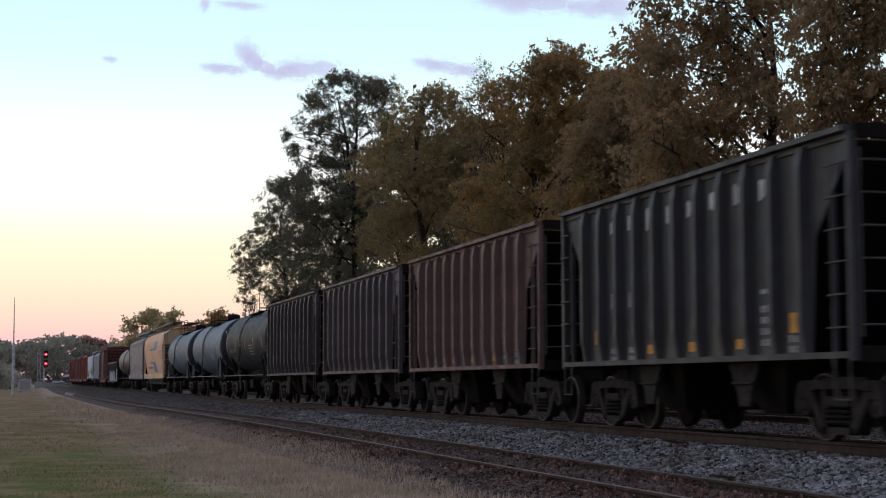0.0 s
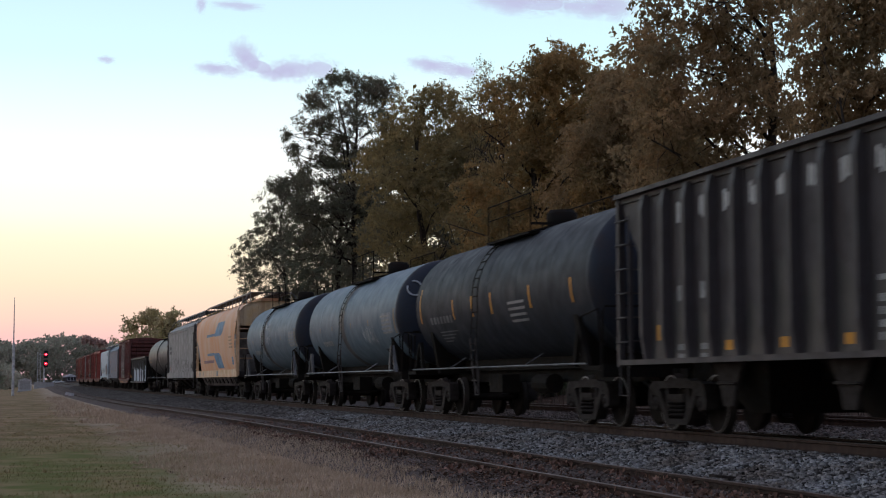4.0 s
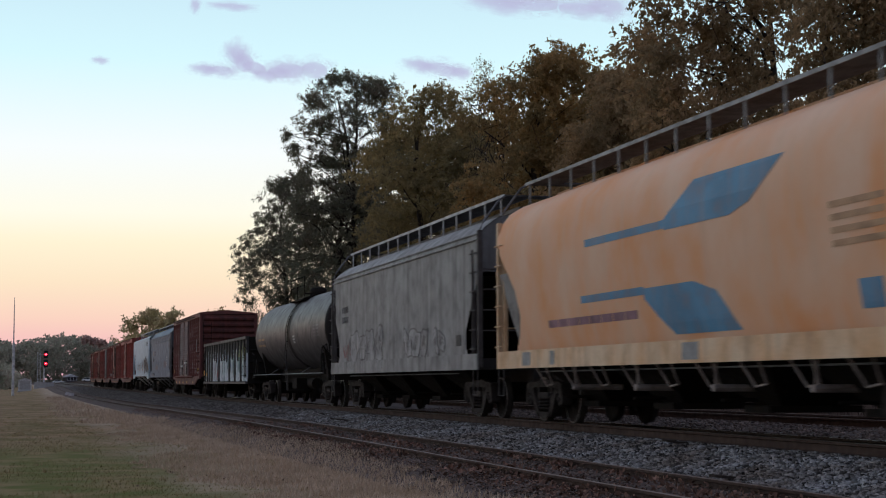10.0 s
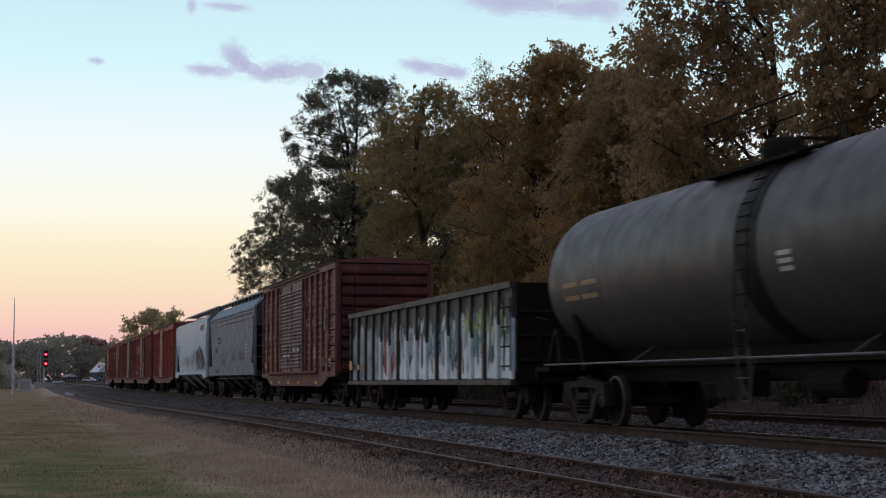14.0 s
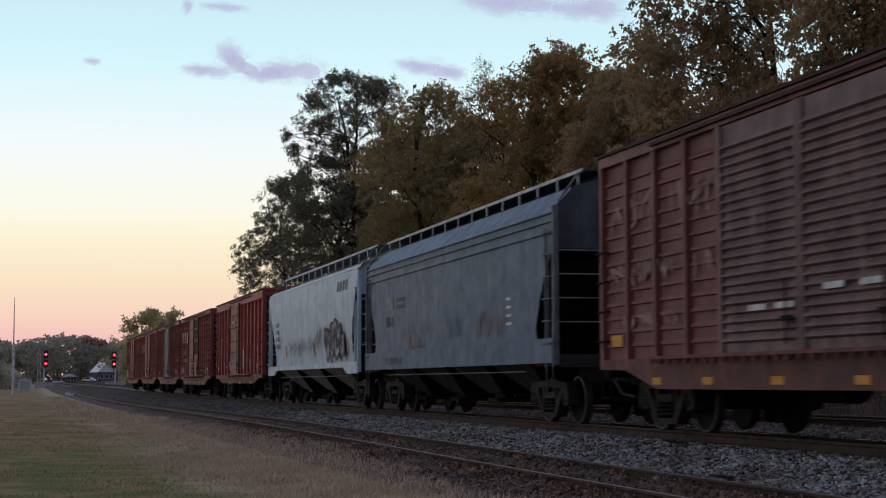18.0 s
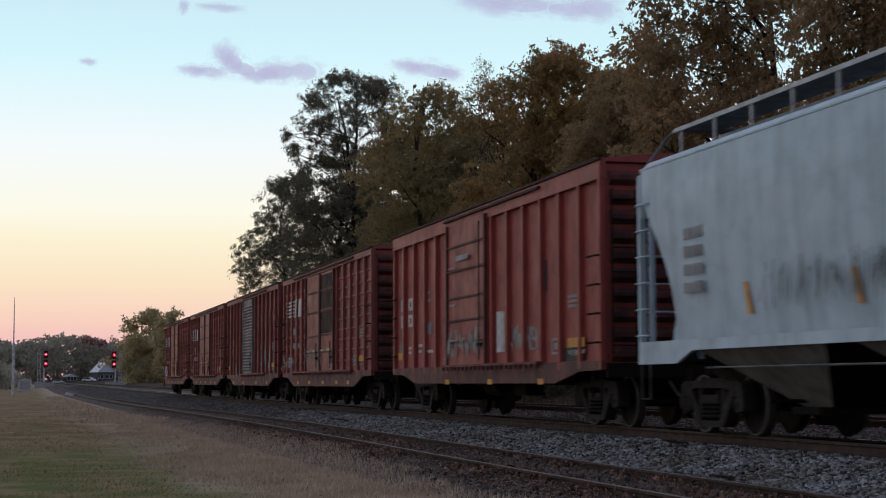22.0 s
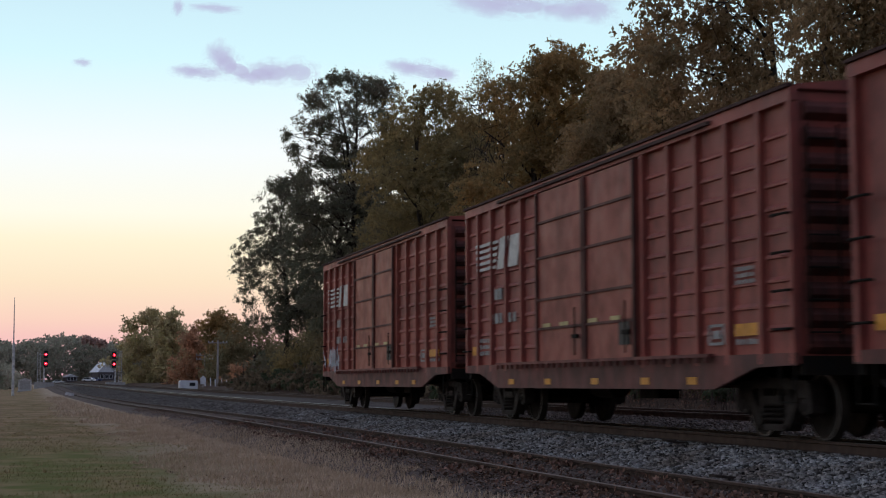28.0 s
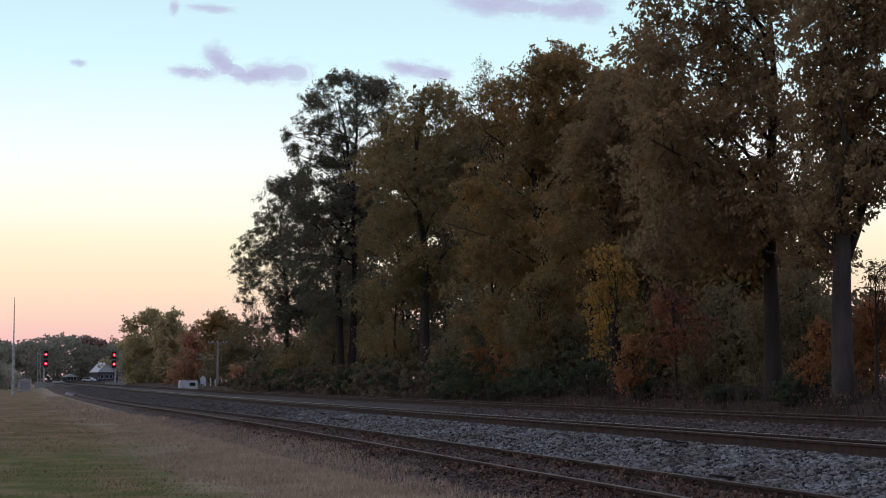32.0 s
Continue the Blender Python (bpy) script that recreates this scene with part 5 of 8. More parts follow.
def tank(label, s0, s1, colour, radius, zc, accents, dome_at=0.0, ladder_at=0.7, band_at=0.1, band=None, head=None, rail=GRATE, brace=None):
    car, h = car_thing("tank_car", label, s0, s1, (s1 - s0) / 2 - 0.95, 1.15, category="tank car")
    n = 44
    s = Shape()
    s.lathe([(-h, radius), (h, radius)], "y", (0, 0, zc), n, False)
    shell = part("shell", s, colour, car, smooth=True)
    seam = Shape()
    seam.lathe([(-0.012, radius + 0.001), (-0.006, radius + 0.005), (0.006, radius + 0.005), (0.012, radius + 0.001)], "y", (0, 0, zc), n, False)
    seam = seam.mesh("weld_seam", colour, True)
    for q in (-0.66, -0.33, 0.0, 0.33, 0.66):
        part("weld_seam", seam, None, shell, at=(0, q * h, 0))
    for e in (-1, 1):
        s = Shape()
        s.lathe([(e * h, radius + 0.004), (e * (h + 0.08), radius - 0.01), (e * (h + 0.17), radius - 0.08), (e * (h + 0.25), radius - 0.22),
                 (e * (h + 0.36), radius * 0.62), (e * (h + 0.43), radius * 0.33), (e * (h + 0.45), 0.02)], "y", (0, 0, zc), n)
        part("tank_head", s, head or colour, car, "dished end of the tank", True)
        s = Shape()
        s.prism([(-1.1, 1.0), (1.1, 1.0), (1.3, zc - radius * 0.45), (0.9, zc - radius * 0.8), (-0.9, zc - radius * 0.8), (-1.3, zc - radius * 0.45)], "y", e * (h - 1.0) - 0.12, e * (h - 1.0) + 0.12)
        part("saddle", s, STEEL, car)
        s = Shape()
        s.box(-1.45, 1.45, e * (h + 0.35) - 0.35, e * (h + 0.35) + 0.45, 0.98, 1.06)
        s.box(-1.45, 1.45, e * (h + 0.75), e * (h + 0.83), 0.86, 1.08)
        part("end_platform", s, STEEL, car)
        s = Shape()
        y = e * (h + 0.7)
        s.tube([(-1.4, y, 1.05), (-1.4, y, 2.0), (-1.35, y, 2.1), (1.35, y, 2.1), (1.4, y, 2.0), (1.4, y, 1.05)], 0.022, 6)
        s.tube([(-1.5, e * (h - 0.1), 1.12), (-1.5, e * (h - 0.1), 1.95), (-1.48, y, 2.05), (-1.42, y, 1.05)], 0.02, 6)
        part("handrail", s, STEEL, car)
        for k in (-1, 1):
            s = Shape()
            s.prism([(e * (h - 0.75), 1.05), (e * (h - 0.6), 1.05), (e * (h - 0.42), 1.75), (e * (h - 0.5), 1.78)], "x", k * 1.42 - 0.04, k * 1.42 + 0.04)
            s.prism([(e * (h + 0.12), 1.05), (e * (h - 0.02), 1.05), (e * (h - 0.42), 1.75), (e * (h - 0.34), 1.78)], "x", k * 1.42 - 0.04, k * 1.42 + 0.04)
            part("jacking_brace", s, brace or STEEL, car)
    for k in (-1, 1):
        s = Shape()
        s.tube([(k * 1.5, -h - 0.1, 1.1), (k * 1.5, h + 0.1, 1.1)], 0.02, 6)
        for j in (-1, 1):
            s.tube([(k * 1.5, j * h * 0.45, 1.1), (k * 1.1, j * h * 0.45, 1.35)], 0.014, 5)
        part("side_rail", s, rail, car, "thin pale grab rail")
        s = Shape()
        y = ladder_at - 0.2
        arc = [(k * (radius + 0.06) * math.sin(a), y, zc + (radius + 0.06) * math.cos(a)) for a in np.linspace(0.35, 1.5708, 10)]
        arc += [(k * (1.5 + 0.06 * (2.3 - q)), y, q) for q in np.arange(zc - 0.35, 1.12, -0.35)]
        for o in (0.0, 0.42):
            s.tube([(px, py + o, pz) for px, py, pz in arc], 0.013, 5)
        for px, py, pz in arc[1:]:
            s.tube([(px, py, pz), (px, py + 0.42, pz)], 0.014, 5)
        part("ladder", s, STEEL, car)
        s = Shape()
        s.tube([(k * 1.55, y, 1.75), (k * 1.5, y + 0.02, 1.1), (k * 1.45, y + 0.09, 0.5), (k * 1.45, y + 0.33, 0.5), (k * 1.5, y + 0.4, 1.1), (k * 1.55, y + 0.42, 1.75)], 0.022, 5)
        for z in (1.48, 1.12, 0.82):
            s.tube([(k * 1.51, y + 0.03, z), (k * 1.51, y + 0.39, z)], 0.014, 5)
        s.tube([(k * 1.5, y - 0.12, 1.1), (k * 1.45, y + 0.1, 0.55)], 0.016, 5)
        s.tube([(k * 1.48, y + 0.36, 0.8), (k * 1.45, y + 0.1, 0.52)], 0.014, 5)
        part("step", s, RUNG, car)
    s = Shape()
    s.lathe([(radius - 0.1, 0.33), (radius + 0.27, 0.33), (radius + 0.29, 0.3), (radius + 0.34, 0.27), (radius + 0.37, 0.02)], "z", (0, dome_at, zc), 20)
    part("dome", s, STEEL, car, "black valve dome on top of the tank", True)
    s = Shape()
    top = zc + radius
    ya, yb = min(dome_at, ladder_at) - 0.75, max(dome_at, ladder_at) + 0.75
    for k in (-1, 1):
        s.box(k * 0.78 - 0.22, k * 0.78 + 0.22, ya, yb, top - 0.24, top - 0.19)
        for y in (ya, (ya + yb) / 2, yb):
            s.tube([(k * 0.95, y, top - 0.2), (k * 0.95, y, top + 0.62)], 0.016, 5)
            s.tube([(k * 0.95, y, top - 0.2), (k * 0.3, y, top - 0.05)], 0.03, 5)
        s.tube([(k * 0.95, ya, top + 0.62), (k * 0.95, yb, top + 0.62)], 0.016, 5)
        s.tube([(k * 0.95, ya, top + 0.3), (k * 0.95, yb, top + 0.3)], 0.012, 5)
    s.box(-0.95, 0.95, ya - 0.03, ya + 0.03, top - 0.05, top)
    part("top_platform", s, STEEL, car)
    if band:
        s = Shape()
        s.lathe([(band_at - 0.3, radius + 0.012), (band_at + 0.3, radius + 0.012)], "y", (0, 0, zc), n, False)
        part("spill_band", s, band, car, "dark spill stain band round the tank", True)
    s = Shape()
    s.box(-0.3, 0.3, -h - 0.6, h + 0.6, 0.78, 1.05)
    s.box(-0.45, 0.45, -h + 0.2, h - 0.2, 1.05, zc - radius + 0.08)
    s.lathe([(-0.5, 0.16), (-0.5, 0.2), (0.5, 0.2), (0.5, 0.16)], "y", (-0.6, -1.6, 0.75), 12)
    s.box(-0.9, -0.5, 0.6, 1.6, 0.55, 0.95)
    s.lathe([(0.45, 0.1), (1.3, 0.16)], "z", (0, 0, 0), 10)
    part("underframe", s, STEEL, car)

    def on_shell(name, y0, y1, a0, a1, material, label="", lift=0.012):
        """A painted patch on the round side; angles from the level of the axis, upwards."""
        q = Shape()
        ring = [[(-(radius + lift) * math.cos(a), y, zc + (radius + lift) * math.sin(a)) for a in np.linspace(a0, a1, 6)] for y in (y0, y1)]
        q.loft(ring, False)
        part(name, q, material, car, label, True)

    accents(car, h, on_shell)
    return car


# end platforms near black: shade below the cars put in the colour
END_SHADE = mat("shaded_platform", (0.032, 0.03, 0.03), 0.8, 0, (0.05, 0.044, 0.042), 3, 0, (0.02, 0.018, 0.017), 0.4, 0.2, 30, spec=0.08)


def covered_hopper(label, s0, s1, colour, profile, bays, marks, sill=None, eave_lines=(), walk_mat=None, bay_mat=None, spread=None, end_mat=None, slope_mat=None, sill_low=1.05, walk_z=4.95, rail_mat=None, slope_in=2.6, rounded=False, braces=None, sill_top=1.4, sill_base=1.05, ladder_mat=None, bay_in=3.4):
    """profile: (half width, height, cut back from the end) from the sill up to the roof ridge."""
    car, h = car_thing("covered_hopper_car", label, s0, s1, spread or (s1 - s0) / 2 - 1.65, 0.65, category="covered hopper")
    sill = sill or colour
    rows = [(-w, z, c) for w, z, c in profile] + [(w, z, c) for w, z, c in reversed(profile)]
    cols = np.linspace(-1, 1, 15)
    s = Shape()
    s.loft([[(x, q * (h - c), z) for q in cols] for x, z, c in rows], False)
    part("body", s, colour, car, smooth=rounded)
    top = profile[-1][1]
    for e in (-1, 1):
        s = Shape()
        upper = [(w, z) for w, z, c in profile if z > 3.0]
        s.prism([(-w * 0.995, z) for w, z in upper] + [(w * 0.995, z) for w, z in reversed(upper)], "y", e * (h - 0.16), e * (h - 0.12))
        for x in (-0.55, 0.55):
            s.box(x - 0.05, x + 0.05, e * (h - 0.12), e * (h - 0.02), 1.1, 4.3)
        part("end_bulkhead", s, end_mat or colour, car)
        s = Shape()
        s.add([(-1.45, e * (h - 0.16), 3.1), (1.45, e * (h - 0.16), 3.1), (1.34, e * (h - slope_in), 1.2), (-1.34, e * (h - slope_in), 1.2)], [(0, 1, 2, 3)])
        if slope_in < 2.0:
            for k in (-1, 1):
                rows2 = [(w - 0.012, z, c) for w, z, c in profile if z < 3.2]
                s.loft([[(k * w, e * (h - c), z), (k * w, e * (h - 0.16 - (slope_in - 0.16) * (3.1 - min(3.1, z)) / 1.9), z)] for w, z, c in rows2], False)
        part("slope_sheet", s, slope_mat or STEEL, car)
        s = Shape()
        s.box(-1.55, 1.55, e * (h - 0.1), e * h, 1.05, 1.3)
        s.box(-1.5, 1.5, e * (h - 1.3), e * h, 1.08, 1.12)
        s.box(-0.3, 0.3, e * (h - 2.4), e * h, 0.78, 1.08)
        part("end_sill", s, END_SHADE, car, "end platform, painted dark for the shade under the car")
        for k in (-1, 1):
            s = Shape()
            x = k * 1.52
            s.box(x - 0.05, x + 0.05, e * h - 0.06, e * h + 0.05, 1.1, 4.1)
            s.box(x - 0.03, x + 0.03, e * (h - 0.45) - 0.03, e * (h - 0.45) + 0.03, 1.3, 3.2)
            part("corner_post", s, ladder_mat or sill, car)
            s = Shape()
            rungs(s, k * 1.56, e * (h - 0.02), e * (h - 0.45), [1.5 + 0.42 * j for j in range(6)])
            for q in (0.02, 0.45):
                s.tube([(k * 1.56, e * (h - q), 1.05), (k * 1.56, e * (h - q), 3.7)], 0.02, 5)
            part("ladder", s, ladder_mat or sill, car)
            s = Shape()
            s.tube([(k * 1.56, e * (h - 0.05), 1.1), (k * 1.56, e * (h - 0.05), 0.5), (k * 1.56, e * (h - 0.4), 0.5), (k * 1.56, e * (h - 0.4), 1.1)], 0.018, 5)
            part("stirrup_step", s, RUNG, car, "dark grey stirrup step")
            s = Shape()
            s.tube([(k * 1.52, e * (h - 0.02), 3.9), (k * 1.5, e * (h - 0.02), walk_z - 0.78), (k * 1.42, e * (h - 0.02), walk_z - 0.6), (k * 1.12, e * (h - 0.02), walk_z - 0.2), (k * 1.04, e * (h - 0.02), walk_z - 0.1), (k * 0.93, e * (h - 0.02), walk_z - 0.04)], 0.024, 8)
            part("bent_handrail", s, DULL_RAIL, car, "bent handrail over the roof corner")
        s = Shape()
        for j in range(4):
            s.tube([(-1.45, e * (h + 0.03), 1.9 + 0.45 * j), (1.45 if j % 3 == 2 else -0.6, e * (h + 0.03), 1.9 + 0.45 * j)], 0.018, 5)
        part("end_ladder", s, ladder_mat or sill, car)
    for k in (-1, 1):
        s = Shape()
        s.prism([(-h, sill_base), (-h, sill_top), (h, sill_top), (h, sill_base), (h - 1.5, sill_base), (h - 2.1, sill_low), (-h + 2.1, sill_low), (-h + 1.5, sill_base)], "x", k * 1.56 - 0.03, k * 1.56 + 0.03)
        part("side_sill", s, sill, car)
        for z in eave_lines:
            s = Shape()
            w = np.interp(z, [q[1] for q in profile], [q[0] for q in profile])
            s.box(k * w - 0.045, k * w + 0.045, -h + 0.03, h - 0.03, z - 0.03, z)
            part("side_rib", s, colour, car)
        s = Shape()
        s.tube([(k * 1.4, -h + 2.2, 0.98), (k * 1.4, h - 2.2, 0.98)], 0.016, 6)
        part("gate_rail", s, DULL_RAIL, car)
        s = Shape()
        s.box(k * 0.6 - 0.33, k * 0.6 + 0.33, -h + 0.02, h - 0.02, walk_z - 0.03, walk_z)
        board = part("running_board", s, walk_mat or WALKWAY, car, "grated roof walkway")
        s = Shape()
        s.box(k * 0.945 - 0.012, k * 0.945 + 0.012, -h + 0.02, h - 0.02, walk_z - 0.05, walk_z + 0.015)
        part("walkway_edge", s, rail_mat or sill, board)
        post = Shape()
        roof = np.interp(0.95, [q[0] for q in profile][::-1], [q[1] for q in profile][::-1])
        post.box(-0.015, 0.015, -0.022, 0.022, float(roof) - 0.05, walk_z - 0.03)
        post = post.mesh("walkway_post", rail_mat or sill)
        m = 14
        for i in range(m):
            part("walkway_post", post, None, car, at=(k * 0.93, -h + 0.3 + (2 * h - 0.6) * i / (m - 1), 0))
    if braces:
        for k in (-1, 1):
            for i in range(9):
                y = -h + 2.6 + (2 * h - 5.2) * i / 8
                s = Shape()
                s.tube([(k * 1.48, y - 0.3, 1.06), (k * 1.3, y - 0.18, 0.74), (k * 1.3, y + 0.16, 0.7), (k * 1.48, y + 0.3, 1.06)], 0.022, 5)
                if i % 2:
                    s.tube([(k * 1.45, y - 0.25, 0.68), (k * 0.5, y - 0.25, 0.68)], 0.055, 8)
                    s.tube([(k * 1.4, y - 0.25, 0.68), (k * 1.46, y - 0.4, 1.05)], 0.02, 5)
                part("gate_brace", s, braces, car, "pale dusty gate brace")
    for e in (-1, 1):
        s = Shape()
        s.box(-0.262, 0.262, e * (h - 0.25) - 0.24, e * (h - 0.25) + 0.24, walk_z - 0.03, walk_z)
        part("cross_walkway", s, walk_mat or WALKWAY, car)
    s = Shape()
    s.box(-0.42, 0.42, -h + 0.6, h - 0.6, top - 0.02, top + 0.16)
    part("hatch_cover", s, colour, car, "trough hatches along the roof")
    for i in range(bays):
        y = -(h - bay_in) + 2 * (h - bay_in) * i / (bays - 1)
        half = (h - bay_in + 1.2) / bays
        s = Shape()
        for e in (-1, 1):
            s.add([(-1.48, y + e * half, 1.25), (1.48, y + e * half, 1.25), (0.55, y + e * 0.4, 0.42), (-0.55, y + e * 0.4, 0.42)], [(0, 1, 2, 3)])
        # slope faces dark, side sheets paler: the bay's shading is in the materials
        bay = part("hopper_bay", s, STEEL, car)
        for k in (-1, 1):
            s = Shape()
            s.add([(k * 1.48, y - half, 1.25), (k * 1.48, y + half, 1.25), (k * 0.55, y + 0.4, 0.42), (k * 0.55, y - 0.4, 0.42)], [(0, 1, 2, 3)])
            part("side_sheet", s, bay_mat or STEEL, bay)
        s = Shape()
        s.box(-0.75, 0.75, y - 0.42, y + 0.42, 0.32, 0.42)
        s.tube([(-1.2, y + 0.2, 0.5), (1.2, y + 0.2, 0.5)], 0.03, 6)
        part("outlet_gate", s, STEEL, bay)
    marks(car, h)
    return car


DIRTY_SILL = paint("grimy_sill_red", (0.165, 0.055, 0.047), 0.75, 0.6, (0.1, 0.045, 0.04), 0.4, (0.06, 0.045, 0.04))
POST_RED = paint("dark_post_red", (0.18, 0.05, 0.043), 0.7, 0.5, (0.13, 0.042, 0.037), 0.35, (0.05, 0.03, 0.028))
# car ends: grime plus the shade of the away-facing side, in the red
SHADED_END = paint("shaded_end_red", (0.16, 0.048, 0.04), 0.75, 0.7, (0.09, 0.033, 0.029), 0.4, (0.03, 0.02, 0.018))
# door ribs: gap shadows and dirt both drawn in by this darker red
RIB_RED = paint("grimy_shaded_rib_red", (0.12, 0.04, 0.034), 0.75, 0.5, (0.08, 0.032, 0.028), 0.35, (0.04, 0.028, 0.025))


def boxcar(label, s0, s1, colour, doors, posts, marks, beads=0, bead_side=None, door_mat=None, eave=4.6, roof_mat=None, sill_step=2.5, end_mat=None, low=0.66, plate=0.18):
    """doors: (y0, y1, style, material); posts: rib places along the side; beads: number of level ribs pressed into the side."""
    car, h = car_thing("boxcar", label, s0, s1, (s1 - s0) / 2 - 1.65, 0.62, category="boxcar")
    w = 1.5
    s = Shape()
    s.box(-w, w, -h + 0.06, h - 0.06, 1.0, eave - 0.05)
    part("body", s, colour, car)
    s = Shape()
    s.prism([(-w - 0.09, eave - 0.02), (-w - 0.09, eave + 0.03), (-0.8, eave + 0.12), (0, eave + 0.17), (0.8, eave + 0.12), (w + 0.09, eave + 0.03), (w + 0.09, eave - 0.02)], "y", -h, h)
    for i in range(13):
        y = -h + 0.4 + (2 * h - 0.8) * i / 12
        s.prism([(-w - 0.07, eave + 0.04), (0, eave + 0.18), (w + 0.07, eave + 0.04), (w + 0.07, eave + 0.075), (0, eave + 0.215), (-w - 0.07, eave + 0.075)], "y", y - 0.04, y + 0.04)
    part("roof", s, roof_mat or colour, car)
    for k in (-1, 1):
        s = Shape()
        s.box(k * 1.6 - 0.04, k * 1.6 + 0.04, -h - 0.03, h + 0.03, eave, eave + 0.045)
        part("roof_edge", s, ROOF_EDGE, car, "dark eave")
    post = Shape()
    post.prism([(-0.06, 1.0), (0.06, 1.0), (0.06, eave - 0.1), (-0.06, eave - 0.1)], "x", -0.1, 0.0)
    post = post.mesh("side_post", colour)
    bead_cache = {}
    for k in (-1, 1):
        spots = sorted([-h + 0.08, h - 0.08] + list(posts))
        for y in spots:
            part("side_post", post, None, car, at=pose(k * w, y, 0, 0, 0, 0 if k < 0 else 180))
        s = Shape()
        s.box(k * (w + 0.045) - 0.06, k * (w + 0.045) + 0.06, -h, h, eave - plate, eave - 0.02)
        part("top_plate", s, colour, car)
        s = Shape()
        fish = [(-h, 0.98), (-h, 1.14), (h, 1.14), (h, 0.98), (h - 1.15, 0.96), (h - sill_step, low), (-h + sill_step, low), (-h + 1.15, 0.96)]
        s.prism(fish, "x", k * (w + 0.07) - 0.03, k * (w + 0.07) + 0.03)
        part("side_sill", s, DIRTY_SILL, car, "grimy brown-red side sill")
        if beads:
            edges = spots
            for a, b in zip(edges, edges[1:]):
                mid = (a + b) / 2
                if any(d[0] < mid < d[1] for d in doors) or b - a < 0.3:
                    continue
                key = round(b - a, 2)
                if key not in bead_cache:
                    q = Shape()
                    half = (b - a) / 2 - 0.11
                    line = [(-0.004, 1.14)]
                    for i in range(beads):
                        z = 1.14 + (eave - 1.4) * (i + 1) / (beads + 1)
                        line += [(-0.004, z - 0.03), (-0.045, z - 0.018), (-0.045, z + 0.01), (-0.004, z + 0.06)]
                    line.append((-0.004, eave - 0.18))
                    q.loft([[(px, -half, pz) for px, pz in line], [(px, half, pz) for px, pz in line]], False)
                    bead_cache[key] = q.mesh("pressed_panel", colour)
                part("pressed_panel", bead_cache[key], None, car, at=pose(k * (w + 0.002), mid, 0, 0, 0, 0 if k < 0 else 180))
        for y0, y1, style, dm in doors:
            s = Shape()
            x0, x1 = k * (w + 0.03), k * (w + 0.13)
            s.box(min(x0, x1), max(x0, x1), y0, y1, 1.17, eave - 0.22)
            d = part("door", s, dm, car)
            s = Shape()
            if style == "louvre":
                for i in range(22):
                    z = 1.3 + (eave - 1.75) * i / 22
                    s.prism([(k * (w + 0.13), z), (k * (w + 0.185), z + 0.03), (k * (w + 0.13), z + 0.1)], "y", y0 + 0.05, y1 - 0.05)
            elif style == "plug":
                for z in (1.68, 2.17, 2.68, 3.3, 3.86):
                    s.box(k * (w + 0.145) - 0.02, k * (w + 0.145) + 0.02, y0, y1, z - 0.025, z + 0.02)
            else:
                for z in (1.78, 2.33, 3.13, 3.8):
                    s.box(k * (w + 0.145) - 0.02, k * (w + 0.145) + 0.02, y0 + 0.03, y1 - 0.03, z - 0.025, z + 0.02)
            for y in (y0 + 0.04, y1 - 0.04):
                s.box(k * (w + 0.15) - 0.03, k * (w + 0.15) + 0.03, y - 0.04, y + 0.04, 1.17, eave - 0.22)
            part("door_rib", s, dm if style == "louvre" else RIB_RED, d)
            s = Shape()
            s.tube([(k * (w + 0.2), y0 + 0.35, 1.25), (k * (w + 0.2), y0 + 0.35, 2.1 if style != "plug" else eave - 0.35)], 0.014, 6)
            s.box(k * (w + 0.19) - 0.02, k * (w + 0.19) + 0.02, y0 + 0.2, y0 + 0.5, 1.55, 1.62)
            part("door_latch", s, STEEL, d)
        s = Shape()
        a, b = min(d[0] for d in doors), max(d[1] for d in doors)
        ya, yb = (a - 2.9, b + 2.6) if len(doors) > 1 else (a - 3.6, b + 0.3)
        s.box(k * (w + 0.155) - 0.05, k * (w + 0.155) + 0.05, ya, yb, 1.12, 1.17)
        n = int((yb - ya) / 0.32)
        for i in range(n):
            y = ya + 0.1 + (yb - ya - 0.2) * i / (n - 1)
            s.box(k * (w + 0.18) - 0.03, k * (w + 0.18) + 0.02, y - 0.03, y + 0.03, 1.04, 1.13)
        part("door_track", s, POST_RED, car, "dark red lower door track")
        s = Shape()
        s.box(k * (w + 0.135) - 0.03, k * (w + 0.135) + 0.04, ya, yb, eave - 0.12, eave - 0.07)
        part("door_track", s, ROOF_EDGE, car, "dark upper door track")
        for e in (-1, 1):
            for j in range(4):
                s = Shape()
                rungs(s, k * (w + 0.1), e * (h - 0.05), e * (h - 0.5), [1.45 + 0.5 * j], 0.019)
                part("grab_iron", s, STEEL, car)
            s = Shape()
            s.tube([(k * 1.58, e * (h - 0.05), 1.0), (k * 1.58, e * (h - 0.05), 0.5), (k * 1.58, e * (h - 0.45), 0.5), (k * 1.58, e * (h - 0.45), 1.0)], 0.02, 5)
            part("step", s, STEEL, car)
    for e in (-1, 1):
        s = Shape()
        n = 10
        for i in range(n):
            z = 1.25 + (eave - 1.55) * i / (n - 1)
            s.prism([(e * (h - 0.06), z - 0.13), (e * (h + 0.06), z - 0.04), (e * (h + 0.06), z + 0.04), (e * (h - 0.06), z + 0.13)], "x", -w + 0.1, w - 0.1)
        part("end_ribs", s, end_mat or SHADED_END, car, "grimy pressed level ribs of the car end, darkened for shade")
        s = Shape()
        s.box(-w, w, e * (h - 0.02) - 0.06, e * (h - 0.02) + 0.06, 0.85, 1.1)
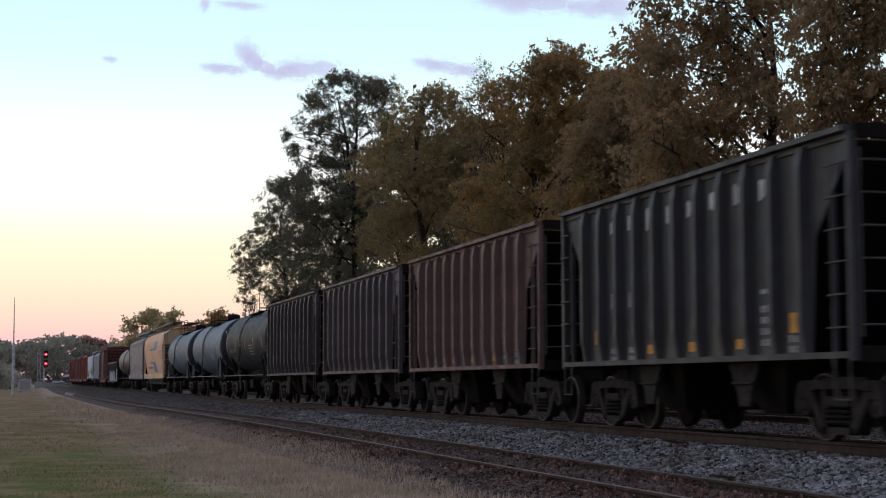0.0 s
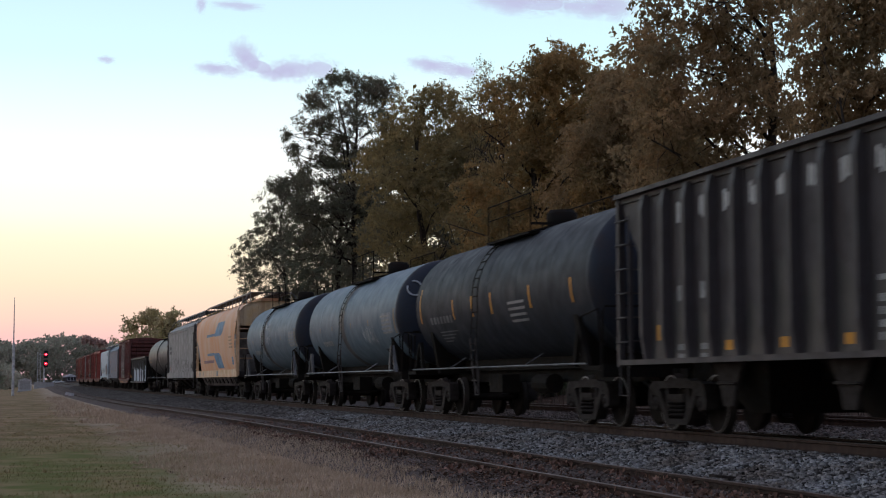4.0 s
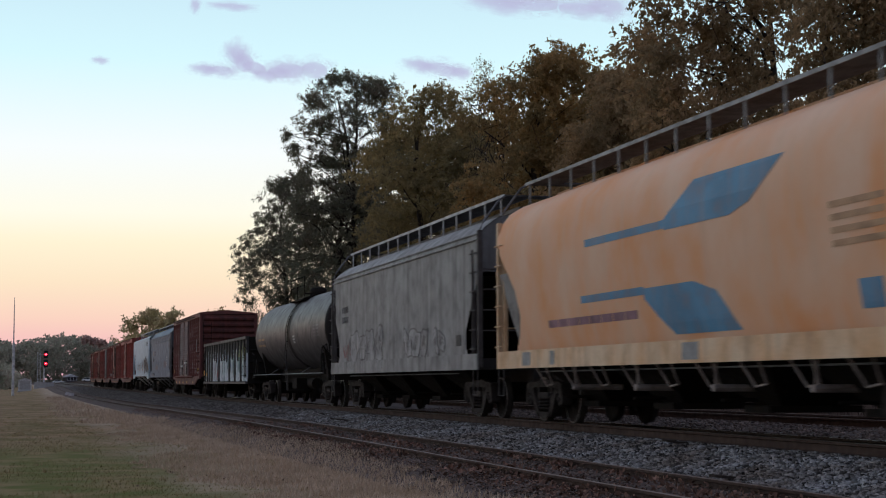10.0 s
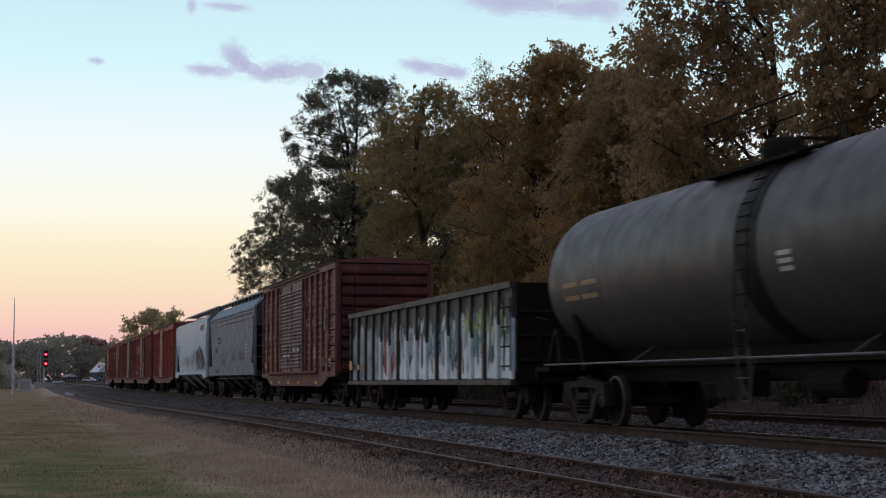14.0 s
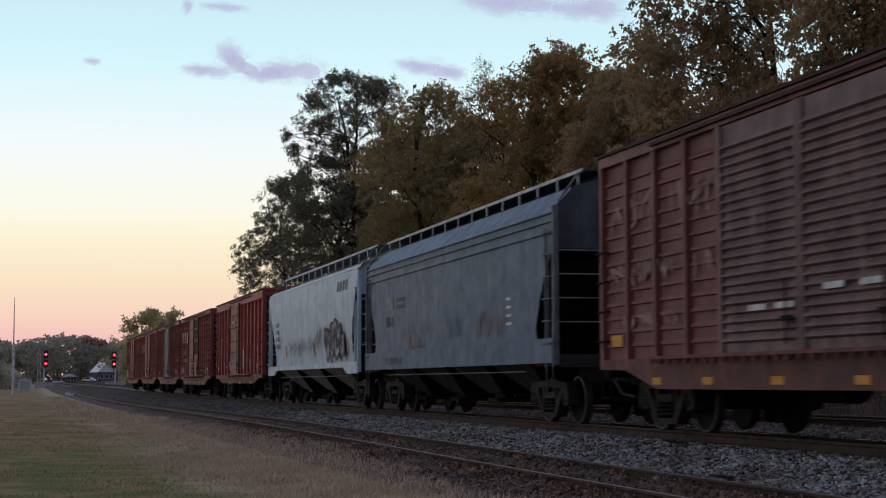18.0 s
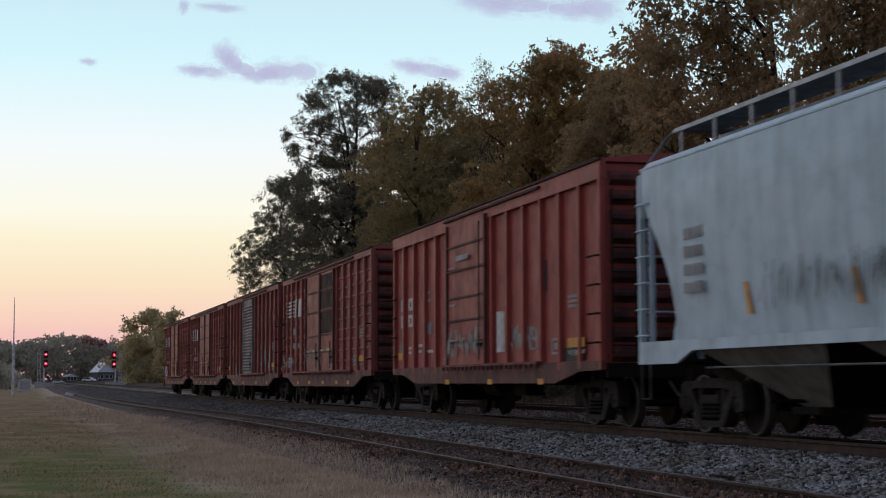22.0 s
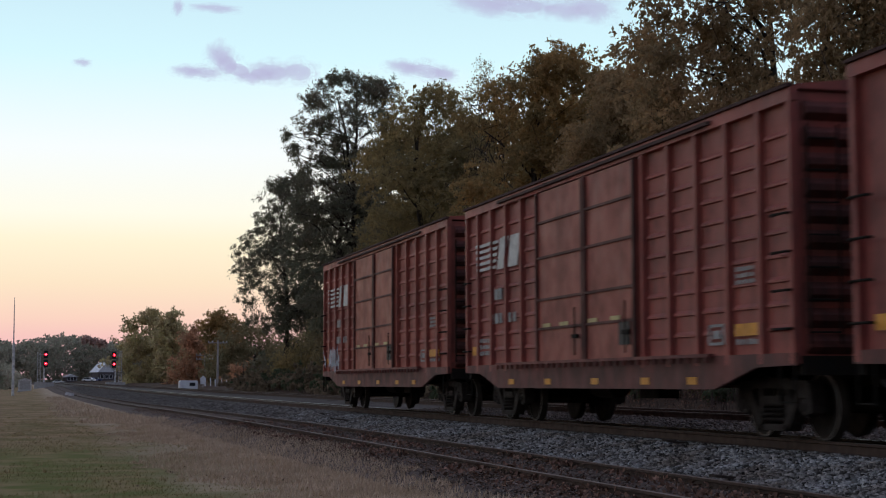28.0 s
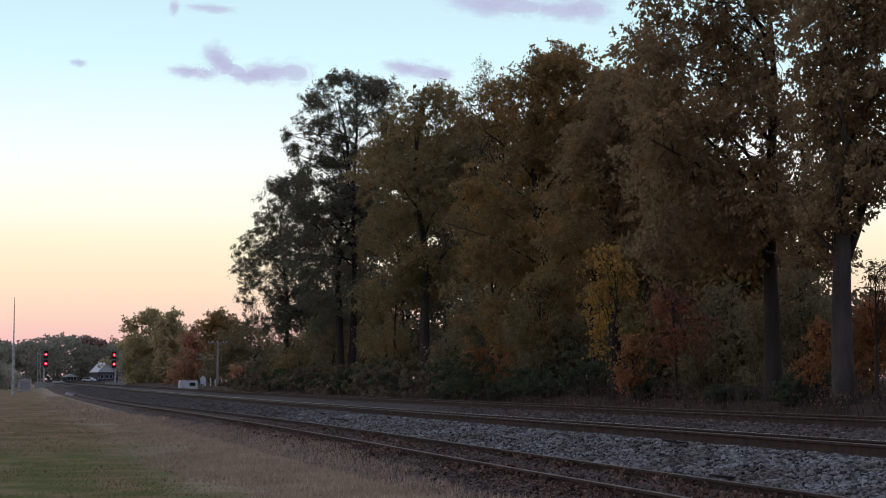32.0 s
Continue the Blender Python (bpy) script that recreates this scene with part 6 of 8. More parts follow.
        part("end_sill", s, STEEL, car)
        s = Shape()
        for q in (-1.42, -0.98):
            s.tube([(q, e * (h + 0.1), 1.25), (q, e * (h + 0.1), 4.1)], 0.018, 5)
        for j in range(7):
            s.tube([(-1.42, e * (h + 0.1), 1.4 + 0.42 * j), (-0.98, e * (h + 0.1), 1.4 + 0.42 * j)], 0.014, 5)
        part("end_ladder", s, STEEL, car)
    s = Shape()
    s.box(-0.3, 0.3, -h, h, 0.72, 1.0)
    s.lathe([(-0.5, 0.18), (-0.5, 0.22), (0.5, 0.22), (0.5, 0.18)], "y", (-0.7, 1.2, 0.7), 12)
    s.box(-1.0, -0.6, -1.8, -1.0, 0.5, 0.9)
    for y in np.linspace(-h + 3, h - 3, 5):
        s.box(-1.45, 1.45, y - 0.05, y + 0.05, 0.75, 1.0)
    part("underframe", s, STEEL, car)
    marks(car, h)
    return car


def gondola(label, s0, s1, colour, seed):
    car, h = car_thing("gondola_car", label, s0, s1, (s1 - s0) / 2 - 1.5, 0.6, category="gondola")
    rib = Shape()
    rib.prism([(-0.06, 0.78), (0.06, 0.78), (0.09, 2.72), (-0.09, 2.72)], "x", -0.085, 0.0)
    rib = rib.mesh("rib", colour)
    rnd = random.Random(seed)
    n = 17
    ys = [-h + 0.12 + (2 * h - 0.24) * i / (n - 1) for i in range(n)]
    white = mat("spray_white", (0.84, 0.87, 0.88), 0.7, 0, (0.62, 0.67, 0.69), 2.5, 0.3, (0.16, 0.17, 0.18), 0.3, 0.05, 12)
    worn = mat("worn_spray", (0.45, 0.5, 0.53), 0.7, 0, (0.13, 0.135, 0.14), 1.6, 0.3, (0.1, 0.1, 0.1), 0.45, 0.05, 9)
    red = paint("spray_red", (0.28, 0.03, 0.03), 0.6, 0.3)
    blue = paint("spray_blue", (0.12, 0.2, 0.34), 0.6, 0.3)
    for k in (-1, 1):
        s = Shape()
        s.box(k * 1.46 - 0.02, k * 1.46 + 0.02, -h, h, 0.75, 2.75)
        part("side_sheet", s, colour, car)
        for y in ys:
            part("rib", rib, None, car, at=pose(k * 1.47, y, 0, 0, 0, 0 if k < 0 else 180))
        s = Shape()
        s.box(k * 1.5 - 0.1, k * 1.5 + 0.1, -h, h, 2.7, 2.83)
        part("top_chord", s, colour, car)
        s = Shape()
        s.box(k * 1.52 - 0.08, k * 1.52 + 0.08, -h, h, 0.72, 0.82)
        part("side_sill", s, colour, car)
        for e in (-1, 1):
            s = Shape()
            rungs(s, k * 1.58, e * (h - 0.05), e * (h - 0.5), [1.1, 1.5, 1.9, 2.3], 0.016)
            for q in (0.05, 0.5):
                s.tube([(k * 1.58, e * (h - q), 1.0), (k * 1.58, e * (h - q), 2.5)], 0.016, 5)
            part("ladder", s, STEEL, car)
    for e in (-1, 1):
        s = Shape()
        s.box(-1.46, 1.46, e * h - 0.04, e * h + 0.04, 0.78, 2.8)
        for z in (1.2, 1.7, 2.2):
            s.prism([(e * (h - 0.03), z - 0.12), (e * (h + 0.1), z), (e * (h - 0.03), z + 0.12)], "x", -1.4, 1.4)
        s.box(-1.5, 1.5, e * h - 0.1, e * h + 0.1, 0.75, 1.0)
        part("end_sheet", s, STEEL, car, "near-black end sheet")
    s = Shape()
    s.box(-1.45, 1.45, -h, h, 1.0, 1.08)
    s.box(-0.3, 0.3, -h, h, 0.7, 1.0)
    part("floor", s, STEEL, car)
    # sprayed fields between the ribs
    for a, b in zip(ys, ys[1:]):
        m = (a + b) / 2
        lo, hi = (1.9, 2.55) if m > 4.6 else (1.65, 2.4)
        top = [(b - 0.1 - (b - a - 0.2) * q / 8, rnd.uniform(lo, hi)) for q in range(9)]
        s = Shape()
        s.prism([(a + 0.1, 0.86), (b - 0.1, 0.86)] + top, "x", -1.487, -1.482)
        part("sprayed_patch", s, worn if m > 4.6 else white, car, "worn pale paint" if m > 4.6 else "white spray paint")
    for y in ys[:-1]:
        if -8.2 < y < 4.4 and rnd.random() < 0.75:
            z1 = rnd.uniform(1.7, 2.25)
            s = Shape()
            s.prism([(y - 0.085, 0.84), (y + 0.085, 0.84), (y + 0.092, z1), (y, z1 + 0.12), (y - 0.092, z1 - 0.1)], "x", -1.561, -1.489)
            part("sprayed_patch", s, white, car, "white spray paint over the rib")
    graffiti(car, -1.489, -7.6, 3.9, 0.95, 2.3, BLACKP, seed, 26, 0.06)
    graffiti(car, -1.4955, -7.4, 3.5, 1.2, 2.4, paint("pale_blue_spray", (0.4, 0.5, 0.58), 0.6, 0.3), seed + 3, 12, 0.07)
    graffiti(car, -1.4965, -8.0, -1.5, 0.95, 2.5, paint("teal_spray", (0.12, 0.3, 0.3), 0.6, 0.3), seed + 5, 9, 0.05)
    graffiti(car, -1.4975, -7.8, -4.5, 1.5, 2.6, paint("lime_spray", (0.42, 0.45, 0.16), 0.6, 0.3), seed + 6, 5, 0.045)
    graffiti(car, -1.493, 2.0, 4.0, 0.9, 2.2, red, seed + 1, 5, 0.1)
    graffiti(car, -1.494, -3.4, -1.0, 1.2, 2.1, blue, seed + 2, 5, 0.05)
    panel(car, "reflector", -1.60, 6.6, 6.9, 1.15, 1.3, YELLOW)
    panel(car, "reflector", -1.60, 7.7, 8.05, 1.15, 1.42, YELLOW)
    return car


def hopper_marks(letters, seed):
    """Blocky lettering and plates between the ribs of an open hopper."""
    def put(car, h):
        rnd = random.Random(seed)
        step = (2 * (h - 1.12) - 0.12) / 10
        at = [(h - 1.18) - (i + 0.5) * step for i in range(10)]
        x = -1.516
        for i in range(1, 9):
            if letters:
                s = Shape()
                y, z = at[i], 3.18
                for q in range(3):
                    a, b = 0.12 - 0.1 * q + rnd.uniform(-0.01, 0.01), 0.05 - 0.1 * q
                    z0, z1 = z + rnd.uniform(0, 0.1), z + 0.38 - rnd.uniform(0, 0.1)
                    s.prism([(y + a, z0), (y + b, z0 + 0.02), (y + b - 0.01, z1), (y + a, z1 - 0.03)], "x", x - 0.004 + q * 0.0005, x + 0.004)
                part("lettering", s, WHITE if letters > 1 else GHOST, car, "large worn white block")
            elif rnd.random() < 0.6:
                stencil(car, x, at[i] + 0.1, rnd.uniform(2.9, 3.2), 0.3, 1, FADED, 0.28)
        if letters == 1:
            for i in (5, 6, 7):
                stencil(car, x, at[i] + 0.12, rnd.uniform(1.7, 2.6), 0.2, 1, GHOST, 0.2, 2)
            graffiti(car, x, at[7], at[4], 1.3, 2.4, FADED, seed, 6, 0.014, "pale drips and scratches")
        for i in (1, 2):
            stencil(car, x, at[i] + 0.12, 2.0, 0.26, 2, FADED, 0.13)
            stencil(car, x, at[i] + 0.12, 1.25, 0.1, 2, FADED, 0.13, 2)
        panel(car, "reflector", x, at[0] - 0.1, at[0] + 0.1, 1.42, 1.66, YELLOW)
        for i in (3, 5, 7):
            panel(car, "reflector", x, at[i] - 0.12, at[i] + 0.12, 1.22, 1.36, YELLOW)
        stencil(car, x, at[8] + 0.14, 1.95, 0.07, 1, FADED, 0.4, 1)
        stencil(car, x, at[8] + 0.14, 1.7, 0.1, 2, FADED, 0.15, 4)
        panel(car, "reflector", x, at[9] - 0.13, at[9] + 0.11, 1.4, 1.66, YELLOW)
        stencil(car, x, at[9] + 0.14, 1.28, 0.09, 2, FADED, 0.14, 2)
    return put


open_hopper("dark grey ribbed open hopper car with large white lettering", -139.7, -129.2, paint("charcoal_paint", (0.064, 0.063, 0.066), 0.6, 0.4), hopper_marks(2, 1), 1)
open_hopper("reddish-brown ribbed open hopper car with faded marks", -127.75, -117.25, paint("oxide_brown", (0.185, 0.11, 0.098), 0.65, 0.5), hopper_marks(1, 2), 2, (1.2, 1.45))
open_hopper("sooty black ribbed open hopper car", -116.0, -105.2, paint("soot_black", (0.115, 0.09, 0.096), 0.6, 0.6), hopper_marks(1, 3), 3, (1.9, 2.5))
open_hopper("black ribbed open hopper car with pale lettering", -103.8, -92.95, paint("worn_black", (0.066, 0.058, 0.061), 0.6, 0.5), hopper_marks(2, 4), 4, (1.5, 2.3))

SLATE = paint("slate_tank_paint", (0.026, 0.033, 0.044), 0.65, 0.15, spec=0.15, grime=0.1)
BLUE_GREY = paint("blue_grey_tank_paint", (0.115, 0.168, 0.212), 0.62, 0.22, (0.1, 0.147, 0.187), 0.2, (0.1, 0.1, 0.105), spec=0.38, grime=0.06)
NAVY = paint("navy_tank_end", (0.022, 0.03, 0.046), 0.6, 0.2)
STAIN = paint("spill_stain", (0.12, 0.115, 0.115), 0.6, 0.5)
BLACK_STAIN = paint("black_spill", (0.014, 0.013, 0.014), 0.6, 0.2, spec=0.1, grime=0.1)


DIM = paint("dim_marks", (0.2, 0.21, 0.22), 0.7, 0.5)


def tank_marks_slate(car, h, on):
    for y in (5.9, 2.8, 1.2, -0.3, -3.0, -5.5):
        on("reflector", y - 0.05, y + 0.05, -0.3, 0.02 if abs(y) < 5.6 else 0.3, YELLOW)
    for i in range(7):
        on("stencil", 5.0 - i * 0.3 - 0.17, 5.0 - i * 0.3, -0.34, -0.22, DIM, "unreadable stencilled marks")
    for r in range(4):
        on("stencil", -2.6, -1.5, -0.2 - r * 0.09, -0.16 - r * 0.09, FADED, "unreadable stencilled marks")
        on("stencil", 2.9 + 0.3 * r, 4.5, -0.5 - r * 0.06, -0.478 - r * 0.06, DIM, "unreadable stencilled marks")


def tank_marks_blue(seed):
    def put(car, h, on):
        rnd = random.Random(seed)
        for y in (h - 0.35, 2.4, 4.5, -0.6, -3.1):
            on("reflector", y - 0.035, y + 0.035, -0.17, -0.06, TAN)
        on("weld_bracket", -h + 0.12, -h + 0.24, -0.4, 0.08, TAN, "worn yellow safety stripe")
        for r in range(5):
            on("stencil", -5.9, -4.7 - 0.2 * rnd.random(), -0.06 - r * 0.08, -0.02 - r * 0.08, FADED, "unreadable stencilled marks")
        for i in range(6):
            on("stencil", 4.4 - i * 0.27 - 0.2, 4.4 - i * 0.27, -0.5, -0.38, FADED, "unreadable stencilled marks")
        white = paint("chalk_white", (0.5, 0.53, 0.56), 0.7, 0.4)
        wrap = lambda z: math.sqrt(max(0.0, 1.48 ** 2 - (z - 2.72) ** 2)) + 0.014
        if seed == 1:
            s = Shape()
            pts = []
            for i in range(19):
                a = i / 18 * 1.75 * math.pi + 0.6
                r, th = 1.12 + 0.2 * math.cos(a), 0.55 + 0.17 * math.sin(a)
                d = float(np.interp(r, [0.5, 0.93, 1.28, 1.42, 1.49], [0.43, 0.36, 0.25, 0.17, 0.08]))
                pts.append((-r * math.cos(th), -h - d - 0.012, 2.72 + r * math.sin(th)))
            s.tube(pts, 0.022, 5)
            part("graffiti", s, white, car, "white sprayed loop on the tank end")
            graffiti(car, 0, -3.85, -2.3, 1.85, 2.45, white, 61, 18, 0.018, "white chalky graffiti", wrap=wrap)
        else:
            graffiti(car, 0, 1.45, 2.0, 1.65, 3.1, white, 62, 8, 0.03, "white chalky graffiti", wrap=wrap)
            graffiti(car, 0, -0.6, 0.5, 2.85, 3.2, white, 63, 4, 0.03, "white chalky graffiti", wrap=wrap)
            graffiti(car, 0, -0.7, 0.4, 2.3, 2.7, white, 64, 5, 0.03, "white chalky graffiti", wrap=wrap)
        on("data_panel", -6.05, -4.85, -0.36, 0.02, paint("pale_data_panel", (0.3, 0.33, 0.37), 0.65, 0.3), "faded data panel", 0.008)
        on("stencil", -4.75, -4.1, -0.95, -0.7, BLACK_STAIN, "small dark plate")
    return put


tank("dark slate tank car with yellow reflector stripes", -91.0, -78.3, SLATE, 1.44, 2.67, tank_marks_slate, -0.9, 0.7, 0.1, None, NAVY, DULL_RAIL)
tank("blue-grey tank car with navy end and brown spill band", -75.9, -62.7, BLUE_GREY, 1.44, 2.67, tank_marks_blue(1), -0.9, 0.7, 0.75, STAIN, NAVY, GRATE, DULL_RAIL)
tank("blue-grey tank car with white chalk graffiti and navy end", -59.65, -46.8, BLUE_GREY, 1.44, 2.67, tank_marks_blue(2), -0.5, 1.4, 1.4, STAIN, NAVY, GRATE, DULL_RAIL)

ORANGE_P = mat("faded_orange_paint", (0.76, 0.35, 0.16), 0.65, 0, (0.78, 0.52, 0.36), 0.8, 0.65, (0.7, 0.46, 0.31), 0.25, 0.1, 25)
CREAM = paint("cream_sill_paint", (0.72, 0.54, 0.36), 0.6, 0.5, (0.7, 0.42, 0.22), 0.3, (0.3, 0.2, 0.13))
SKY_BLUE = paint("blue_stripe_paint", (0.1, 0.29, 0.47), 0.6, 0.3, None, 0.2, (0.35, 0.24, 0.17))
PROFILE_ROUND = ((1.36, 1.4, 0.7), (1.44, 1.7, 1.15), (1.5, 2.1, 1.35), (1.56, 2.6, 1.2), (1.6, 3.0, 0.8), (1.61, 3.4, 0.3), (1.58, 3.75, 0.06), (1.48, 4.05, 0.05),
                 (1.3, 4.28, 0.05), (1.0, 4.46, 0.05), (0.55, 4.55, 0.05))
PROFILE_FLAT = ((1.53, 1.35, 0.9), (1.53, 1.55, 1.1), (1.53, 1.9, 1.1), (1.53, 2.4, 0.75), (1.53, 2.9, 0.25), (1.53, 3.2, 0.05), (1.53, 3.9, 0.05), (1.5, 4.05, 0.05),
                (1.36, 4.2, 0.08), (1.05, 4.42, 0.1), (0.55, 4.55, 0.1))
PROFILE_TALL = ((1.53, 1.58, 1.05), (1.53, 1.8, 1.15), (1.53, 2.3, 0.95), (1.53, 2.9, 0.5), (1.53, 3.3, 0.1), (1.53, 3.6, 0.05), (1.53, 3.75, 0.05), (1.53, 4.0, 0.05),
                (1.42, 4.15, 0.08), (1.05, 4.5, 0.3), (0.55, 4.65, 0.45))
PROFILE_LIGHT = ((1.42, 1.4, 1.0), (1.46, 1.75, 1.22), (1.5, 2.2, 1.16), (1.53, 2.6, 0.98), (1.55, 3.0, 0.7), (1.57, 3.4, 0.38), (1.57, 3.7, 0.14), (1.55, 4.16, 0.05), (1.42, 4.3, 0.05), (1.0, 4.45, 0.05), (0.55, 4.55, 0.05))


def on_profile(car, profile, name, rows, material, label):
    """A painted band that follows the side; rows of (height, rear end, front end)."""
    pw = [q[0] for q in profile]
    pz = [q[1] for q in profile]
    s = Shape()
    out = []
    for (z0, a0, b0), (z1, a1, b1) in zip(rows, rows[1:]):
        for i in range(5):
            q = i / 5
            out.append((z0 + (z1 - z0) * q, a0 + (a1 - a0) * q, b0 + (b1 - b0) * q))
    out.append(rows[-1])
    s.loft([[(-float(np.interp(z, pz, pw)) - 0.007, a + (b - a) * k / 6, z) for k in range(7)] for z, a, b in out], False)
    part(name, s, material, car, label)


def orange_marks(car, h):
    on_profile(car, PROFILE_ROUND, "painted_stripe", ((3.11, -0.4, -2.75), (3.24, -0.3, -3.4), (3.5, -0.9, -3.9), (3.77, -1.5, -4.4)), SKY_BLUE, "faded blue stripe")
    on_profile(car, PROFILE_ROUND, "painted_stripe", ((3.14, 3.2, -0.35), (3.27, 3.2, -0.35)), SKY_BLUE, "faded blue stripe")
    on_profile(car, PROFILE_ROUND, "painted_stripe", ((1.5, -0.35, -2.7), (1.8, 0.2, -2.4), (2.1, 0.68, -2.05), (2.27, 0.68, -1.3)), SKY_BLUE, "faded blue stripe")
    on_profile(car, PROFILE_ROUND, "painted_stripe", ((2.17, 3.65, 0.66), (2.3, 3.65, 0.66)), SKY_BLUE, "faded blue stripe")
    purple = paint("faded_purple", (0.35, 0.2, 0.24), 0.6, 0.4)
    for i in range(8):
        y = 5.6 - i * 0.57
        on_profile(car, PROFILE_ROUND, "stencil", ((1.8, y, y - 0.53), (1.94, y, y - 0.55)), purple, "faded unreadable lettering")
    on_profile(car, PROFILE_ROUND, "stencil", ((1.64, -6.1, -6.65), (2.0, -6.1, -6.65)), SKY_BLUE, "faded blue panel")
    dim = paint("dim_orange", (0.6, 0.37, 0.22), 0.6, 0.3)
    for i in range(4):
        on_profile(car, PROFILE_ROUND, "stencil", ((2.9 - i * 0.16, -5.6, -6.9), (2.98 - i * 0.16, -5.6, -6.9)), dim, "faded marks")
    for y, w in ((6.9, 0.5), (5.2, 0.25), (-1.0, 0.6)):
        panel(car, "paint_patch", -1.595, y - w, y, 1.1, 1.36, FADED, "pale patch on the sill")


def bubble(car, x, y, w, z0, z1, lean, pale, halo, rim=0.045):
    """One puffy sprayed form without any letter: a dark halo, a pale fill and streaks across it."""
    for grow, dx, material, label in ((rim, 0.0, halo, "dark sprayed outline"), (0.0, 0.003, pale, "pale puffy graffiti form")):
        s = Shape()
        ring = []
        for k in range(26):
            a = 2 * math.pi * k / 26
            r = 1 + 0.16 * math.sin(2 * a + y * 7) + 0.13 * math.sin(3 * a + y * 5) + 0.09 * math.cos(5 * a + y * 3)
            ry, rz = w / 2 + grow, (z1 - z0) / 2 + grow
            c, q = math.cos(a), math.sin(a)
            c, q = math.copysign(abs(c) ** 0.8, c), math.copysign(abs(q) ** 0.8, q)
            ring.append((y + ry * r * c + 2 * lean * rz * q, (z0 + z1) / 2 + rz * r * q))
        s.loft([[(x - dx, a, b) for a, b in ring], [(x - dx - 0.0025, a, b) for a, b in ring]], True, True)
        part("graffiti", s, material, car, label)
    graffiti(car, x - 0.007, y - w * 0.4, y + w * 0.4, z0 + 0.1, z1 - 0.1, halo, int(abs(y) * 50), 3, 0.03, "dark strokes in the graffiti", 0.8)


HOPPER_BUBBLES = ((5.0, 1.25, 1.42, 2.25, 0.1), (3.8, 0.85, 1.42, 2.2, -0.15), (2.75, 1.1, 1.42, 2.3, 0.1), (1.6, 1.0, 1.42, 2.25, -0.1),
                  (-1.75, 0.6, 1.42, 2.1, 0.2), (-2.6, 1.0, 1.42, 2.15, 0.0), (-3.55, 0.6, 1.45, 2.1, -0.25), (-4.7, 0.4, 1.5, 2.0, 0.2), (-5.25, 0.35, 1.5, 2.0, 0.2))


def grey_marks(car, h):
    pale = paint("pale_spray", (0.37, 0.365, 0.365), 0.7, 0.55)
    halo = paint("dark_spray", (0.16, 0.155, 0.15), 0.7, 0.4)
    for y, w, z0, z1, lean in HOPPER_BUBBLES:
        bubble(car, -1.536, y, w, z0, z1, lean, pale, halo)
    graffiti(car, -1.545, -0.6, 0.4, 1.75, 2.1, pale, 5, 4, 0.05)
    graffiti(car, -1.54, 5.0, 6.6, 1.4, 2.0, paint("pink_spray", (0.3, 0.12, 0.12), 0.7, 0.4), 7, 4, 0.05)
    panel(car, "door_plate", -1.54, -6.95, -6.55, 1.6, 1.85, BLACKP)
    for y, w in ((5.8, 1.1), (1.9, 0.9)):
        panel(car, "paint_patch", -1.595, y - w, y, 1.08, 1.38, FADED, "pale patch on the sill")
    stencil(car, -1.537, 6.9, 2.9, 0.2, 5, paint("dark_stencil", (0.12, 0.12, 0.125), 0.7, 0.5), 0.2, 2)


def slate_hopper_marks(car, h):
    graffiti(car, -1.537, -5.2, -2.9, 1.75, 2.3, paint("brown_spray", (0.125, 0.11, 0.125), 0.7, 0.4, (0.12, 0.13, 0.155), 0.3, (0.1, 0.09, 0.095)), 8, 11, 0.09)
    graffiti(car, -1.537, -1.9, -0.5, 1.75, 2.3, paint("dim_spray", (0.115, 0.145, 0.185), 0.7, 0.4, (0.12, 0.16, 0.205), 0.3, (0.11, 0.12, 0.135)), 9, 6, 0.07)
    graffiti(car, -1.537, 1.5, 3.6, 1.6, 2.1, paint("rusty_spray", (0.18, 0.145, 0.15), 0.7, 0.5, (0.14, 0.155, 0.185), 0.3, (0.13, 0.115, 0.11)), 10, 10, 0.1, "faint rust-coloured smear", 0.8)
    for r in range(4):
        stencil(car, -1.537, -5.3, 2.45 - r * 0.17, 0.06, 1, WHITE, 0.5)
    panel(car, "paint_patch", -1.537, 5.05, 5.9, 2.72, 3.05, paint("primer_patch", (0.26, 0.26, 0.26), 0.7, 0.5), "pale worn patch")
    stencil(car, -1.537, 5.85, 2.27, 0.28, 3, paint("dim_stencil", (0.07, 0.085, 0.11), 0.7, 0.4), 0.3)
    stencil(car, -1.537, 4.6, 2.9, 0.12, 4, paint("dim_stencil", (0.09, 0.105, 0.13), 0.7, 0.4), 0.25, 2)
    stencil(car, -1.597, 5.7, 1.25, 0.2, 5, paint("dim_stencil", (0.09, 0.105, 0.13), 0.7, 0.4), 0.4)


DARK_LETTER = paint("dark_worn_letter", (0.07, 0.075, 0.08), 0.7, 0.5)


